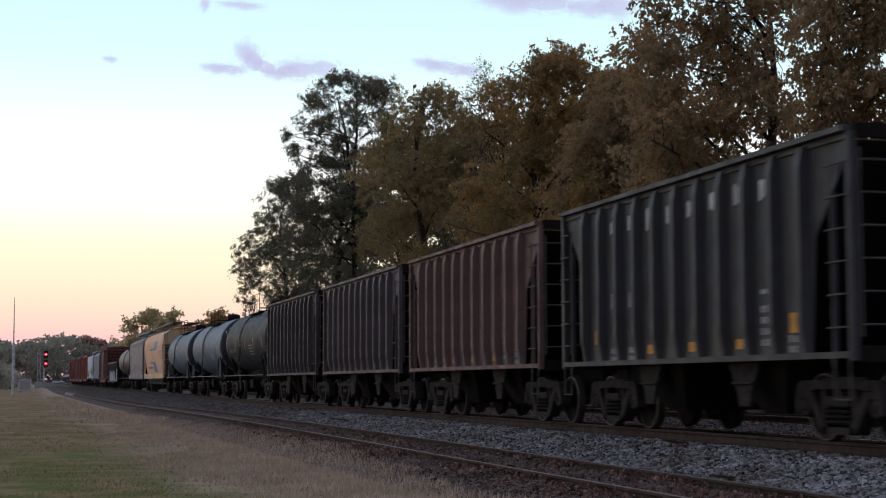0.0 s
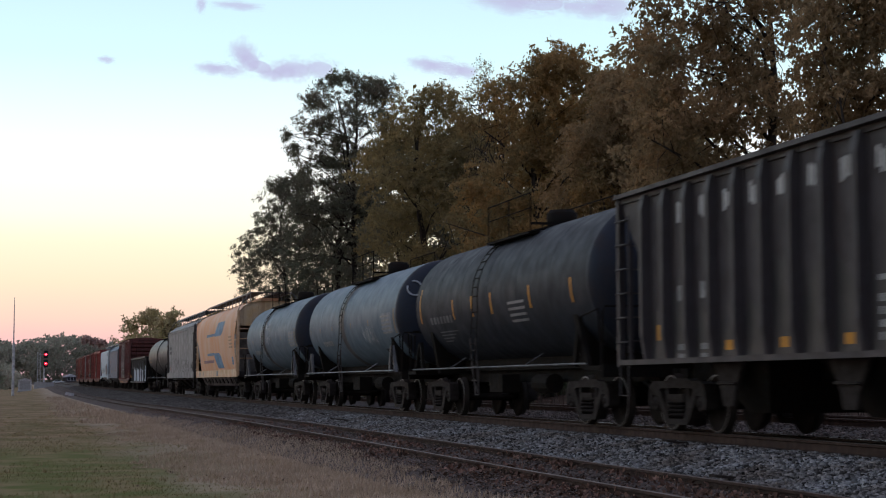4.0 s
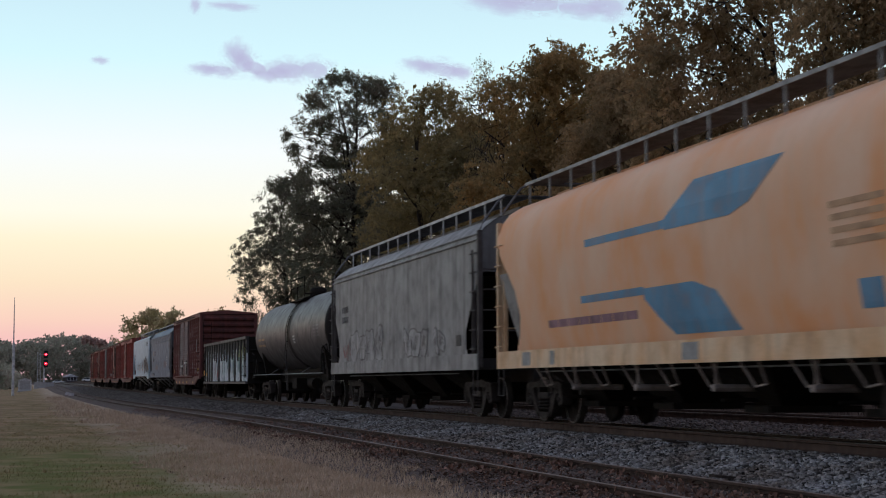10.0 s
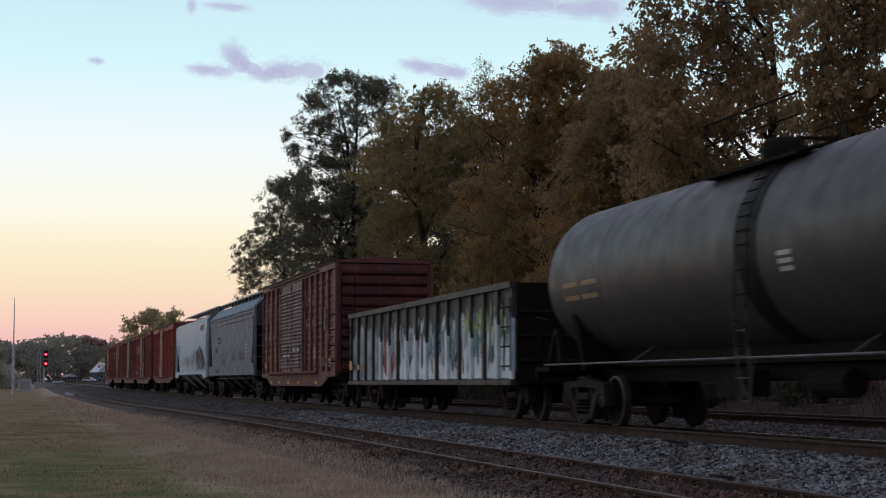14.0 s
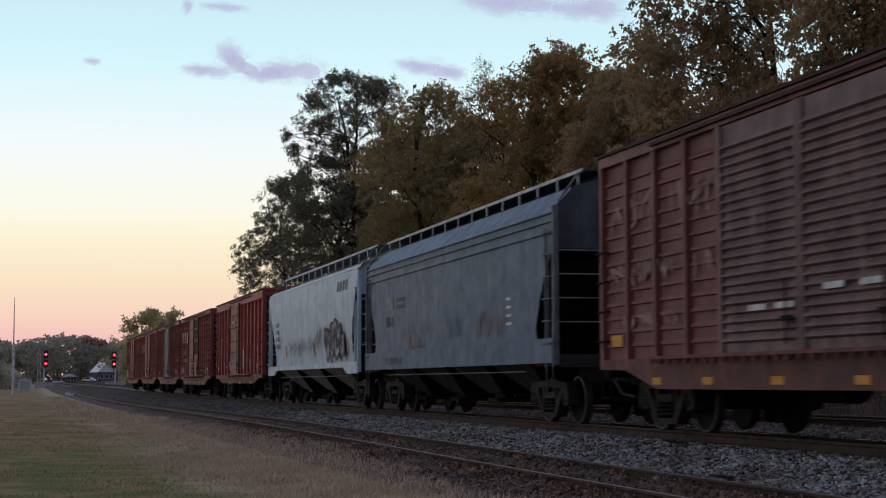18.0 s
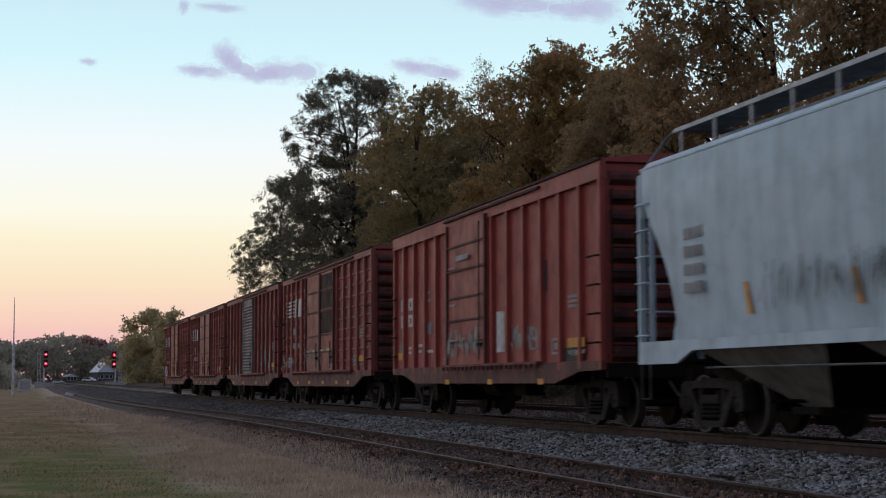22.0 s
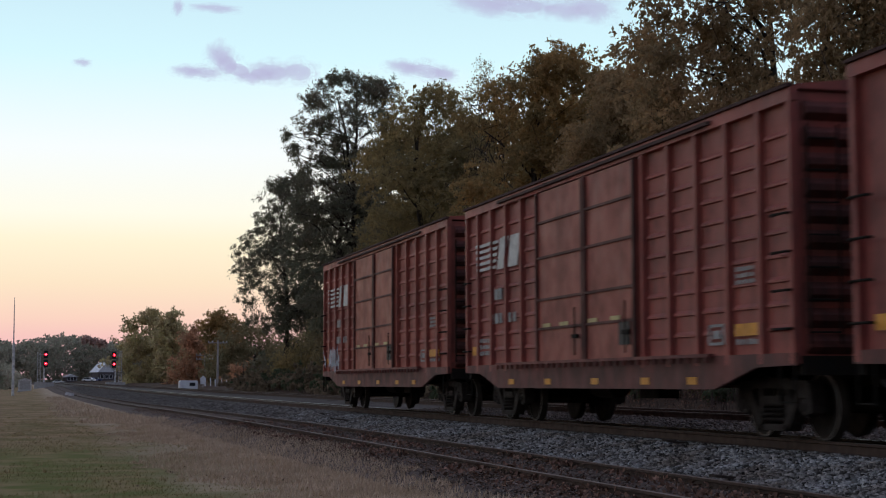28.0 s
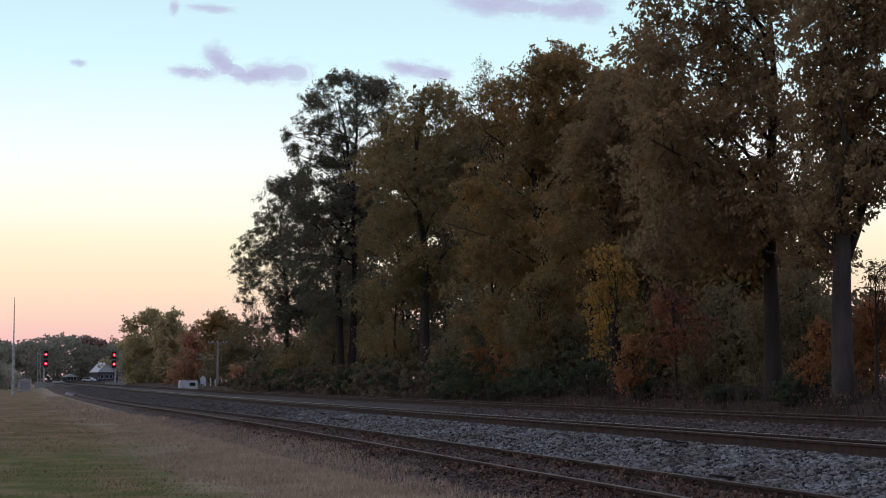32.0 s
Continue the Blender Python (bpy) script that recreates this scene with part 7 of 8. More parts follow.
def light_marks(car, h):
    dark = paint("dark_scribble", (0.06, 0.045, 0.05), 0.7, 0.3)
    fill = paint("pale_fill", (0.38, 0.37, 0.38), 0.7, 0.45)
    for i, (y, w, z0, z1, lean) in enumerate(((-3.75, 0.75, 1.7, 2.45, 0.2), (-4.4, 0.7, 1.66, 2.5, -0.1), (-5.05, 0.75, 1.8, 2.75, 0.15), (-5.65, 0.65, 1.64, 2.4, -0.2), (-6.2, 0.7, 1.68, 2.3, 0.1))):
        bubble(car, -1.56 - 0.001 * i, y, w, z0, z1, lean, fill, dark, 0.12)
    graffiti(car, -1.58, -6.6, -3.3, 1.6, 2.75, dark, 15, 12, 0.03, wild=0.9)
    graffiti(car, -1.574, -2.9, -1.6, 1.75, 2.8, dark, 12, 6, 0.018, wild=0.9)
    graffiti(car, -1.556, -1.6, 4.2, 1.6, 2.5, paint("grey_scribble", (0.1, 0.1, 0.11), 0.7, 0.2), 14, 34, 0.012, wild=0.8)
    for y in (4.7, 1.7, -1.2, -4.4, -7.0):
        s = Shape()
        s.prism([(y, 1.7), (y + 0.12, 1.7), (y + 0.27, 2.15), (y + 0.15, 2.15)], "x", -1.512, -1.5)
        part("reflector", s, YELLOW, car)
    for i in range(4):
        y = -5.45 - i * 0.45
        on_profile(car, PROFILE_LIGHT, "lettering", ((3.62, y, y - 0.13), (3.93, y - 0.13, y - 0.26)), DARK_LETTER, "faded unreadable lettering")
        on_profile(car, PROFILE_LIGHT, "lettering", ((3.62, y - 0.2, y - 0.31), (3.93, y - 0.3, y - 0.4)), DARK_LETTER, "faded unreadable lettering")
    stencil(car, -1.56, 6.9, 2.9, 0.18, 4, FADED, 0.18, 4)


GREY_H = paint("grey_hopper_paint", (0.29, 0.292, 0.29), 0.65, 0.65, (0.21, 0.208, 0.206), 0.25, (0.08, 0.076, 0.073), grime=0.2)
SLATE_H = paint("slate_blue_hopper_paint", (0.1, 0.158, 0.225), 0.55, 0.55, (0.078, 0.126, 0.182), 0.25, (0.052, 0.072, 0.1), spec=0.1, grime=0.16)
LIGHT_H = paint("pale_grey_hopper_paint", (0.49, 0.6, 0.665), 0.55, 0.4, (0.41, 0.51, 0.575), 0.15, (0.22, 0.235, 0.24), grime=0.14)
ROUND_END = paint("ochre_end", (0.62, 0.42, 0.2), 0.65, 0.6, (0.6, 0.5, 0.36), 0.3, (0.28, 0.13, 0.05))
covered_hopper("faded orange covered hopper car with blue stripes", -44.45, -27.1, ORANGE_P, PROFILE_ROUND, 4, orange_marks, CREAM, end_mat=ROUND_END, rail_mat=GRATE, slope_in=1.25, rounded=True, braces=paint("dusty_brace", (0.36, 0.3, 0.27), 0.7, 0.4), slope_mat=paint("grey_end_slope", (0.3, 0.29, 0.28), 0.7, 0.5), spread=7.05)
covered_hopper("weathered grey covered hopper car with pale graffiti", -25.6, -8.7, GREY_H, PROFILE_FLAT, 4, grey_marks, eave_lines=(3.93, 4.06), rail_mat=RAIL_PALE, ladder_mat=RUNG, walk_z=4.9)
tank("long dark grey tank car with black spill band", -6.7, 9.3, paint("dark_grey_tank_paint", (0.06, 0.057, 0.058), 0.55, 0.3, spec=0.35, grime=0.15), 1.44, 2.68,
     lambda car, h, on: [on("stencil", -6.9, -5.8, 0.02 - r * 0.08, 0.06 - r * 0.08, DIM, "unreadable stencilled marks") for r in range(4)]
     + [on("stencil", 5.4 + q, 6.2 + q, -0.12 - r * 0.17, -0.06 - r * 0.17, TAN, "rubbed yellowish marks") for r in range(3) for q in (0, 0.95) if r + q < 2]
     + [on("stencil", -1.95, -1.55, -0.16 - r * 0.075, -0.115 - r * 0.075, WHITE, "small white plate") for r in range(3)], 1.0, -0.6, -0.6, BLACK_STAIN, BLACK_STAIN, DULL_RAIL)
gondola("black ribbed gondola car covered in white graffiti", 11.3, 27.9, paint("gondola_black", (0.075, 0.072, 0.07), 0.65, 0.4), 31)

RED_L = paint("old_boxcar_red", (0.215, 0.072, 0.064), 0.65, 0.6, (0.155, 0.06, 0.055), 0.3, (0.08, 0.05, 0.045))
RED_O = paint("boxcar_red", (0.35, 0.072, 0.058), 0.6, 0.35, (0.29, 0.064, 0.053), 0.2, (0.1, 0.05, 0.045))
RED_P = paint("worn_boxcar_red", (0.33, 0.083, 0.066), 0.62, 0.4, (0.22, 0.068, 0.057), 0.25, (0.09, 0.05, 0.045))
RED_Q = paint("dark_boxcar_red", (0.28, 0.068, 0.056), 0.62, 0.4, (0.19, 0.05, 0.044), 0.25, (0.07, 0.04, 0.035))
RED_S = paint("bright_boxcar_red", (0.37, 0.096, 0.07), 0.62, 0.4, (0.2, 0.066, 0.052), 0.25, (0.09, 0.05, 0.045))
DOOR_L = paint("grey_brown_door", (0.2, 0.122, 0.118), 0.65, 0.6, None, 0.3, (0.06, 0.04, 0.04))
DOOR_O = paint("pinkish_door", (0.34, 0.075, 0.06), 0.6, 0.35)
DOOR_P = paint("plain_red_door", (0.3, 0.075, 0.056), 0.6, 0.35, None, 0.2, (0.1, 0.045, 0.035))
DOOR_S = paint("rusty_orange_door", (0.31, 0.078, 0.05), 0.6, 0.35, None, 0.2, (0.12, 0.05, 0.035))
DOOR_Q = paint("grey_door", (0.2, 0.165, 0.16), 0.65, 0.5)
OFF = -1.612


def sill_reflectors(car, ys):
    for y in ys:
        panel(car, "reflector", OFF + 0.004, y - 0.17, y + 0.17, 0.73, 0.84, YELLOW)


SHEET = -1.5585
EMBLEM_POSTS = (3.8, 4.85, 5.9, 6.9)


def clipped(poly, lo, hi):
    """The part of a polygon of (y, z) between two places along the car."""
    for edge, sign in ((lo, 1), (hi, -1)):
        out = []
        for (a, b), (c, e) in zip(poly, poly[1:] + poly[:1]):
            ins, ins2 = sign * (a - edge) >= 0, sign * (c - edge) >= 0
            if ins:
                out.append((a, b))
            if ins != ins2:
                q = (edge - a) / (c - a)
                out.append((edge, b + (e - b) * q))
        poly = out
        if len(poly) < 3:
            return []
    return poly


def painted(car, name, poly, posts, material, label=""):
    """Paint that lies on the side sheet and on the posts that it crosses."""
    s = Shape()
    edges = [-99.0]
    for p in sorted(posts):
        edges += [p - 0.08, p + 0.08]
    edges.append(99.0)
    for i, (lo, hi) in enumerate(zip(edges, edges[1:])):
        q = clipped(poly, lo, hi)
        if q:
            x = OFF if i % 2 else SHEET
            s.prism(q, "x", x - 0.003, x + 0.003)
    return part(name, s, material, car, label)


def striped_emblem(car, y, z):
    """The road's emblem as plain white stripes and slanting blocks."""
    emblem = painted(car, "emblem", [(y - 1.45, z), (y - 2.05, z), (y - 2.25, z + 0.64), (y - 1.65, z + 0.64)], EMBLEM_POSTS, WHITE, "white slanting blocks behind level stripes")
    painted(emblem, "emblem_block", [(y - 2.2, z), (y - 2.85, z), (y - 3.05, z + 0.64), (y - 2.4, z + 0.64)], EMBLEM_POSTS, WHITE)
    for i in range(5):
        q = z + 0.62 - i * 0.13
        painted(emblem, "emblem_stripe", [(y - 1.5 + 0.04 * i, q - 0.065), (y - 0.02 * i, q - 0.065), (y - 0.02 * i, q), (y - 1.5 + 0.04 * i, q)], EMBLEM_POSTS, WHITE)


def plate_set(car, h, wide=0.9):
    panel(car, "reflector", SHEET, -h + 0.95, -h + 0.95 + wide, 1.4, 1.57, YELLOW)
    panel(car, "reflector", SHEET, h - 0.95, h - 0.45, 1.36, 1.55, YELLOW)
    stencil(car, SHEET, -h + 1.8, 1.28, 0.08, 5, FADED, 0.18)
    stencil(car, SHEET, -h + 1.8, 2.3, 0.06, 5, FADED, 0.12, 3)
    s = Shape()
    for a, b, c, d in ((-h + 2.2, -h + 2.75, 1.29, 1.33), (-h + 2.2, -h + 2.75, 1.55, 1.59), (-h + 2.2, -h + 2.26, 1.29, 1.59), (-h + 2.69, -h + 2.75, 1.29, 1.59), (-h + 2.35, -h + 2.6, 1.38, 1.5)):
        s.box(SHEET - 0.004, SHEET + 0.004, a, b, c, d)
    part("placard_frame", s, FADED, car)


DARK_DOOR = paint("dark_brown_door", (0.05, 0.026, 0.023), 0.75, 0.4, spec=0.05, grime=0.1)


def emblem_marks(dark_door=False, tint=None, seed=1):
    def put(car, h):
        striped_emblem(car, 6.95, 3.13)
        plate_set(car, h)
        stencil(car, SHEET, 5.7, 2.5, 0.24, 2, FADED, 0.3)
        stencil(car, SHEET, 6.0, 2.0, 0.22, 6, FADED, 0.32)
        stencil(car, SHEET, 6.8, 1.62, 0.09, 5, FADED, 0.2, 3)
        sill_reflectors(car, (4.4, 2.1, -0.45, -2.75, -4.6))
        for y in (2.0, 1.0, -0.5, -1.6):
            panel(car, "door_strip", -1.655, y - 0.22, y + 0.22, 1.8, 1.87, paint("brass_strip", (0.5, 0.42, 0.18), 0.5, 0.3), "pale locking strip")
        panel(car, "door_plate", -1.655, -2.25, -1.75, 1.38, 1.8, BLACKP)
        if dark_door:
            for z0, z1 in ((2.38, 3.08), (3.18, 3.76), (3.84, 4.3)):
                panel(car, "door_patch", -1.636, -2.35, -0.25, z0, z1, DARK_DOOR, "dark repainted door panel")
            graffiti(car, -1.66, -0.4, 2.5, 1.25, 2.0, FADED, seed, 9, 0.022)
            graffiti(car, -1.616, 5.2, 7.2, 1.2, 1.75, FADED, seed + 1, 6, 0.04)
        if tint:
            graffiti(car, -1.616, 5.0, 7.4, 1.1, 1.9, tint, seed, 6, 0.07)
    return put


def old_marks(car, h):
    plate_set(car, h, 0.34)
    sill_reflectors(car, (5.3, 3.4, 1.2, -1.0, -4.5))
    rubbed = paint("rubbed_pink", (0.36, 0.2, 0.185), 0.7, 0.5)
    for a, b, c, e, n in ((3.2, 7.0, 2.3, 2.75, 9), (3.2, 6.9, 3.2, 3.9, 10), (4.4, 6.9, 1.6, 1.9, 6), (-4.2, -2.4, 3.3, 3.9, 6), (-4.2, -2.4, 2.5, 3.0, 6)):
        graffiti(car, SHEET, a, b, c, e, rubbed, n + int(a * 10), n, 0.035, "rubbed remains of lettering", 0.9)
    graffiti(car, -1.692, -1.9, 2.6, 1.9, 4.0, paint("pale_scratch", (0.3, 0.24, 0.22), 0.7, 0.4), 77, 7, 0.012, "pale scratches on the doors")
    panel(car, "placard", SHEET, -4.2, -3.8, 1.6, 1.98, FADED)
    panel(car, "patch", SHEET, -5.9, -5.7, 2.5, 3.2, DIM)
    for y in (1.6, 0.8, -0.5, -1.4):
        panel(car, "door_strip", -1.69, y - 0.25, y + 0.25, 1.72 if y > 0 else 1.9, 1.8 if y > 0 else 1.98, WHITE, "pale worn strip")


def smooth_marks(car, h):
    plate_set(car, h)
    sill_reflectors(car, (2.3, -1.2, -4.6))
    for y, z in ((7.3, 2.62), (6.5, 2.62), (7.3, 2.2), (6.5, 2.2)):
        panel(car, "white_square", OFF + 0.1, y - 0.47, y, z, z + 0.31, WHITE)
        panel(car, "stencil", OFF + 0.096, y - 0.33, y - 0.14, z + 0.09, z + 0.22, RED_O, "red mark in a white square")
    graffiti(car, OFF + 0.1, 6.9, 7.5, 1.4, 1.85, FADED, 25, 7, 0.025)
    for y, z, w in ((6.45, 1.62, 0.3), (6.45, 1.5, 0.25), (5.4, 1.66, 0.35), (5.4, 1.52, 0.3), (4.5, 1.5, 0.55), (7.1, 1.22, 0.4), (4.55, 2.95, 0.3), (4.55, 2.75, 0.3)):
        panel(car, "stencil", OFF + 0.1, y - w, y, z, z + 0.07, WHITE if z < 2 else FADED, "unreadable stencilled mark")
    panel(car, "patch", OFF + 0.1, 4.05, 4.5, 1.95, 2.25, DIM, "grey bolted plate")
    stencil(car, OFF + 0.1, 3.7, 2.6, 0.12, 2, FADED, 0.15, 3)
    panel(car, "patch", OFF + 0.1, -1.95, -1.4, 1.4, 2.25, WHITE, "pale scraped patch")
    graffiti(car, OFF + 0.1, -4.2, -2.2, 1.35, 1.95, FADED, 21, 8, 0.04)
    graffiti(car, -1.69, -1.0, 2.0, 1.3, 2.0, FADED, 22, 10, 0.04)
    panel(car, "door_plate", -1.69, 0.2, 1.2, 3.5, 3.62, FADED)
    panel(car, "patch", OFF + 0.1, -4.75, -4.25, 2.5, 3.1, BLACKP)
    for y, z, w in ((4.9, 1.35, 0.25), (3.9, 1.9, 0.15), (2.9, 1.3, 0.3), (-1.2, 2.75, 0.1), (-3.7, 1.4, 0.3), (-3.7, 1.6, 0.3), (-3.7, 1.8, 0.25), (-6.1, 1.25, 0.4)):
        panel(car, "stencil", OFF + 0.1, y - w, y, z, z + 0.05, FADED, "faint unreadable mark")
    for z in (1.7, 2.5, 3.35):
        panel(car, "door_mark", -1.69, 1.3, 1.3 + 0.25 + 0.1 * z, z, z + 0.04, FADED)
    panel(car, "patch", OFF + 0.1, -6.9, -5.6, 1.15, 1.4, BLACKP)


def dark_marks(car, h):
    plate_set(car, h)
    sill_reflectors(car, (5.3, 2.0, -2.0, -5.0))
    for i, y in enumerate((-2.4, -3.4, -4.4, -5.6)):
        panel(car, "patch", OFF + 0.1, y - 0.65, y, 3.05, 3.65, paint("overpainted_red", (0.24, 0.085, 0.08), 0.7, 0.3), "overpainted square")
    graffiti(car, OFF + 0.1, -6.5, -1.4, 1.2, 2.4, FADED, 23, 12, 0.05)
    graffiti(car, OFF + 0.1, 2.6, 5.4, 0.8, 1.9, paint("pale_green_spray", (0.3, 0.36, 0.36), 0.7, 0.3), 24, 9, 0.09)
    stencil(car, OFF + 0.1, 6.6, 2.5, 0.3, 2, FADED, 0.35, 2)


boxcar("old brown-red boxcar with grey louvred double doors", 29.95, 45.6, RED_L, [(0.4, 2.8, "louvre", DOOR_L), (-2.05, 0.36, "louvre", DOOR_L)],
       [3.0, 4.2, 5.4, 6.6, -2.25, -3.3, -4.35, -5.4, -6.45], old_marks, 13)
# bay sheets near black, the darkness below the car put in the paint
covered_hopper("slate-blue long covered hopper car with faint graffiti", 48.2, 64.95, SLATE_H, PROFILE_TALL, 4, slate_hopper_marks, eave_lines=(3.62, 3.83, 3.99), rail_mat=RAIL_PALE, sill_top=1.6, sill_base=1.13, sill_low=1.13, end_mat=paint("grey_slate", (0.085, 0.105, 0.125), 0.65, 0.5), bay_mat=paint("shaded_bay", (0.034, 0.031, 0.03), 0.7, 0.5), ladder_mat=DULL_RAIL, walk_z=4.81)
covered_hopper("pale grey covered hopper car with dark graffiti", 66.15, 83.5, LIGHT_H, PROFILE_LIGHT, 3, light_marks, eave_lines=(4.2,), rail_mat=RAIL_PALE, bay_mat=paint("pale_bay", (0.22, 0.205, 0.19), 0.65, 0.6), sill_low=1.24, walk_z=4.87, bay_in=4.0, slope_mat=paint("dim_slope", (0.1, 0.1, 0.1), 0.7, 0.4))
boxcar("red boxcar with smooth sides and pinkish plug door", 85.2, 101.0, RED_O, [(-1.05, 2.15, "plug", DOOR_O)],
       [2.35, 3.45, 4.55, 5.65, 6.75, -1.25, -2.35, -3.45, -4.55, -5.65, -6.75], smooth_marks, 0, low=0.75, plate=0.32)
boxcar("red boxcar with white emblem and dark door panels", 103.75, 119.5, RED_P, [(-0.05, 2.6, "plain", DOOR_P), (-2.5, -0.1, "plain", DOOR_P)],
       [2.75, 3.8, 4.85, 5.9, 6.9, -2.65, -3.7, -4.75, -5.8, -6.85], emblem_marks(True, None, 41), 9)
boxcar("dark red boxcar with grey louvred door and graffiti", 120.65, 136.35, RED_Q, [(-1.2, 1.9, "louvre", DOOR_Q)],
       [2.1, 3.2, 4.3, 5.4, 6.5, -1.4, -2.5, -3.6, -4.7, -5.8, -6.9], dark_marks, 0)
boxcar("red boxcar with white emblem and plain double doors", 137.85, 153.55, RED_P, [(-0.05, 2.6, "plain", DOOR_P), (-2.5, -0.1, "plain", DOOR_P)],
       [2.75, 3.8, 4.85, 5.9, 6.9, -2.65, -3.7, -4.75, -5.8, -6.85], emblem_marks(False, None, 43), 9)
boxcar("rust-red last boxcar with white emblem and orange doors", 155.1, 170.9, RED_S, [(-0.05, 2.6, "plain", DOOR_S), (-2.5, -0.1, "plain", DOOR_S)],
       [2.75, 3.8, 4.85, 5.9, 6.9, -2.65, -3.7, -4.75, -5.8, -6.85], emblem_marks(False, paint("blue_white_spray", (0.36, 0.4, 0.48), 0.6, 0.3), 45), 9)


# ---- the distance ----
RED_LAMP = mat("red_signal_lamp", (1.0, 0.012, 0.03), 0.4, 0, (1.0, 0.015, 0.03), 1, 0, (1.0, 0.012, 0.03), 0, 0, 10, emit=4.0)
HOT_LAMP = mat("hot_lamp_core", (1.0, 0.14, 0.18), 0.4, 0, (1.0, 0.14, 0.18), 1, 0, (1.0, 0.14, 0.18), 0, 0, 10, emit=12)
CONCRETE = mat("concrete", (0.4, 0.39, 0.38), 0.9, 0, (0.32, 0.31, 0.3), 3, 0.2, (0.2, 0.18, 0.17), 0.3, 0.2, 20)
POLE_GREY = mat("galvanized_pole", (0.66, 0.64, 0.63), 0.6, 0.0, (0.36, 0.36, 0.37), 3, 0, (0.2, 0.2, 0.2), 0.2, 0.05, 20)
HOUSE_WHITE = mat("white_siding", (0.7, 0.71, 0.74), 0.7, 0, (0.62, 0.63, 0.66), 2, 0.1, (0.4, 0.4, 0.4), 0.15, 0.1, 20)
ROOF_PALE = mat("pale_metal_roof", (0.8, 0.82, 0.85), 0.5, 0.0, (0.55, 0.57, 0.6), 2, 0.1, (0.4, 0.4, 0.4), 0.15, 0.05, 20)
HOUSE_WALL = mat("grey_brown_siding", (0.1, 0.09, 0.095), 0.8, 0, (0.08, 0.07, 0.075), 2, 0.1, (0.1, 0.1, 0.1), 0.15, 0.1, 20)
DARK_GLASS = mat("dark_window_glass", (0.03, 0.035, 0.04), 0.12, 0, (0.04, 0.045, 0.05), 2, 0, (0.02, 0.02, 0.02), 0.1, 0, 20)


def foot(x, y, dz=0.0):
    return Matrix.Translation((x, y, ground_z(x, y) + dz))


def signal(x, y, z, ladder_side):
    g = thing("railway_signal", "two-head colour-light signal showing red over red", "signal", Matrix.Translation((x, y, z)), group="railway signals")
    s = Shape()
    s.box(-1.9, 1.9, -2.6, 1.0, -0.5, 1.25)
    part("foundation", s, CONCRETE, g)
    s = Shape()
    s.lathe([(0.9, 0.16), (7.1, 0.11)], "z", (0, 0, 0), 10)
    part("mast", s, POLE_GREY, g)
    s = Shape()
    lx = ladder_side * 1.0
    for o in (-0.28, 0.28):
        s.tube([(lx + o, 0.2, 0.9), (lx + o, 0.2, 7.4)], 0.06, 6)
    for i in range(20):
        s.tube([(lx - 0.28, 0.2, 1.1 + 0.34 * i), (lx + 0.28, 0.2, 1.1 + 0.34 * i)], 0.03, 5)
    for z0 in (4.4, 6.7):
        s.box(min(0, lx), max(0, lx), 0.1, 0.3, z0, z0 + 0.1)
    part("ladder", s, POLE_GREY, g)
    for zc in (4.95, 6.8):
        s = Shape()
        hx = -ladder_side * 0.3
        s.box(hx - 0.42, hx + 0.42, -0.35, 0.05, zc - 0.75, zc + 0.75)
        s.lathe([(-0.75, 0.3), (-0.35, 0.3)], "y", (hx, 0, zc), 14, False)
        hd = part("signal_head", s, BLACKP, g)
        s = Shape()
        s.lathe([(-0.5, 0.02), (-0.48, 0.21), (-0.42, 0.28), (-0.36, 0.28)], "y", (hx, 0, zc), 16)
        part("red_lamp", s, RED_LAMP, hd, "glowing red lens", True)
        s = Shape()
        s.lathe([(-0.56, 0.01), (-0.54, 0.08), (-0.5, 0.09)], "y", (hx, 0, zc), 10)
        part("lamp_core", s, HOT_LAMP, g, "dazzling core of the lens", True)


signal(4.75, 330, 0.02, -1)
signal(19.0, 335, 0.0, 1)


def cabinet(x, y, w, h):
    g = thing("equipment_cabinet", "grey steel trackside equipment cabinet on concrete", "cabinet", foot(x, y))
    s = Shape()
    s.box(-w, w, -0.7, 0.7, 0.1, h)
    s.prism([(-w - 0.1, h), (w + 0.1, h), (0, h + 0.35)], "y", -0.8, 0.8)
    part("housing", s, POLE_GREY, g)
    s = Shape()
    s.box(-w * 0.8, w * 0.8, -0.73, -0.7, 0.3, h - 0.2)
    part("door", s, CONCRETE, g)
    s = Shape()
    s.box(-w - 0.2, w + 0.2, -0.9, 0.9, -0.4, 0.1)
    part("foundation", s, CONCRETE, g)


cabinet(1.0, 300, 1.15, 2.0)


def switch_machine(x, y):
    """A low motor case beside the siding, with its rod to the rail."""
    g = thing("switch_machine", "low pale switch machine beside the siding", "switch machine", Matrix.Translation((x, y, bed_z(x, y))), group="switch machines")
    s = Shape()
    s.box(-0.32, 0.32, -0.5, 0.5, 0.0, 0.26)
    s.prism([(-0.32, 0.26), (0.32, 0.26), (0.22, 0.34), (-0.22, 0.34)], "y", -0.45, 0.45)
    part("housing", s, POLE_GREY, g)
    s = Shape()
    s.tube([(0.32, 0.1, 0.12), (0.75, 0.1, 0.12)], 0.04, 6)
    part("throw_rod", s, RUST_RAIL, g)


switch_machine(6.0, 211)
switch_machine(6.05, 197)


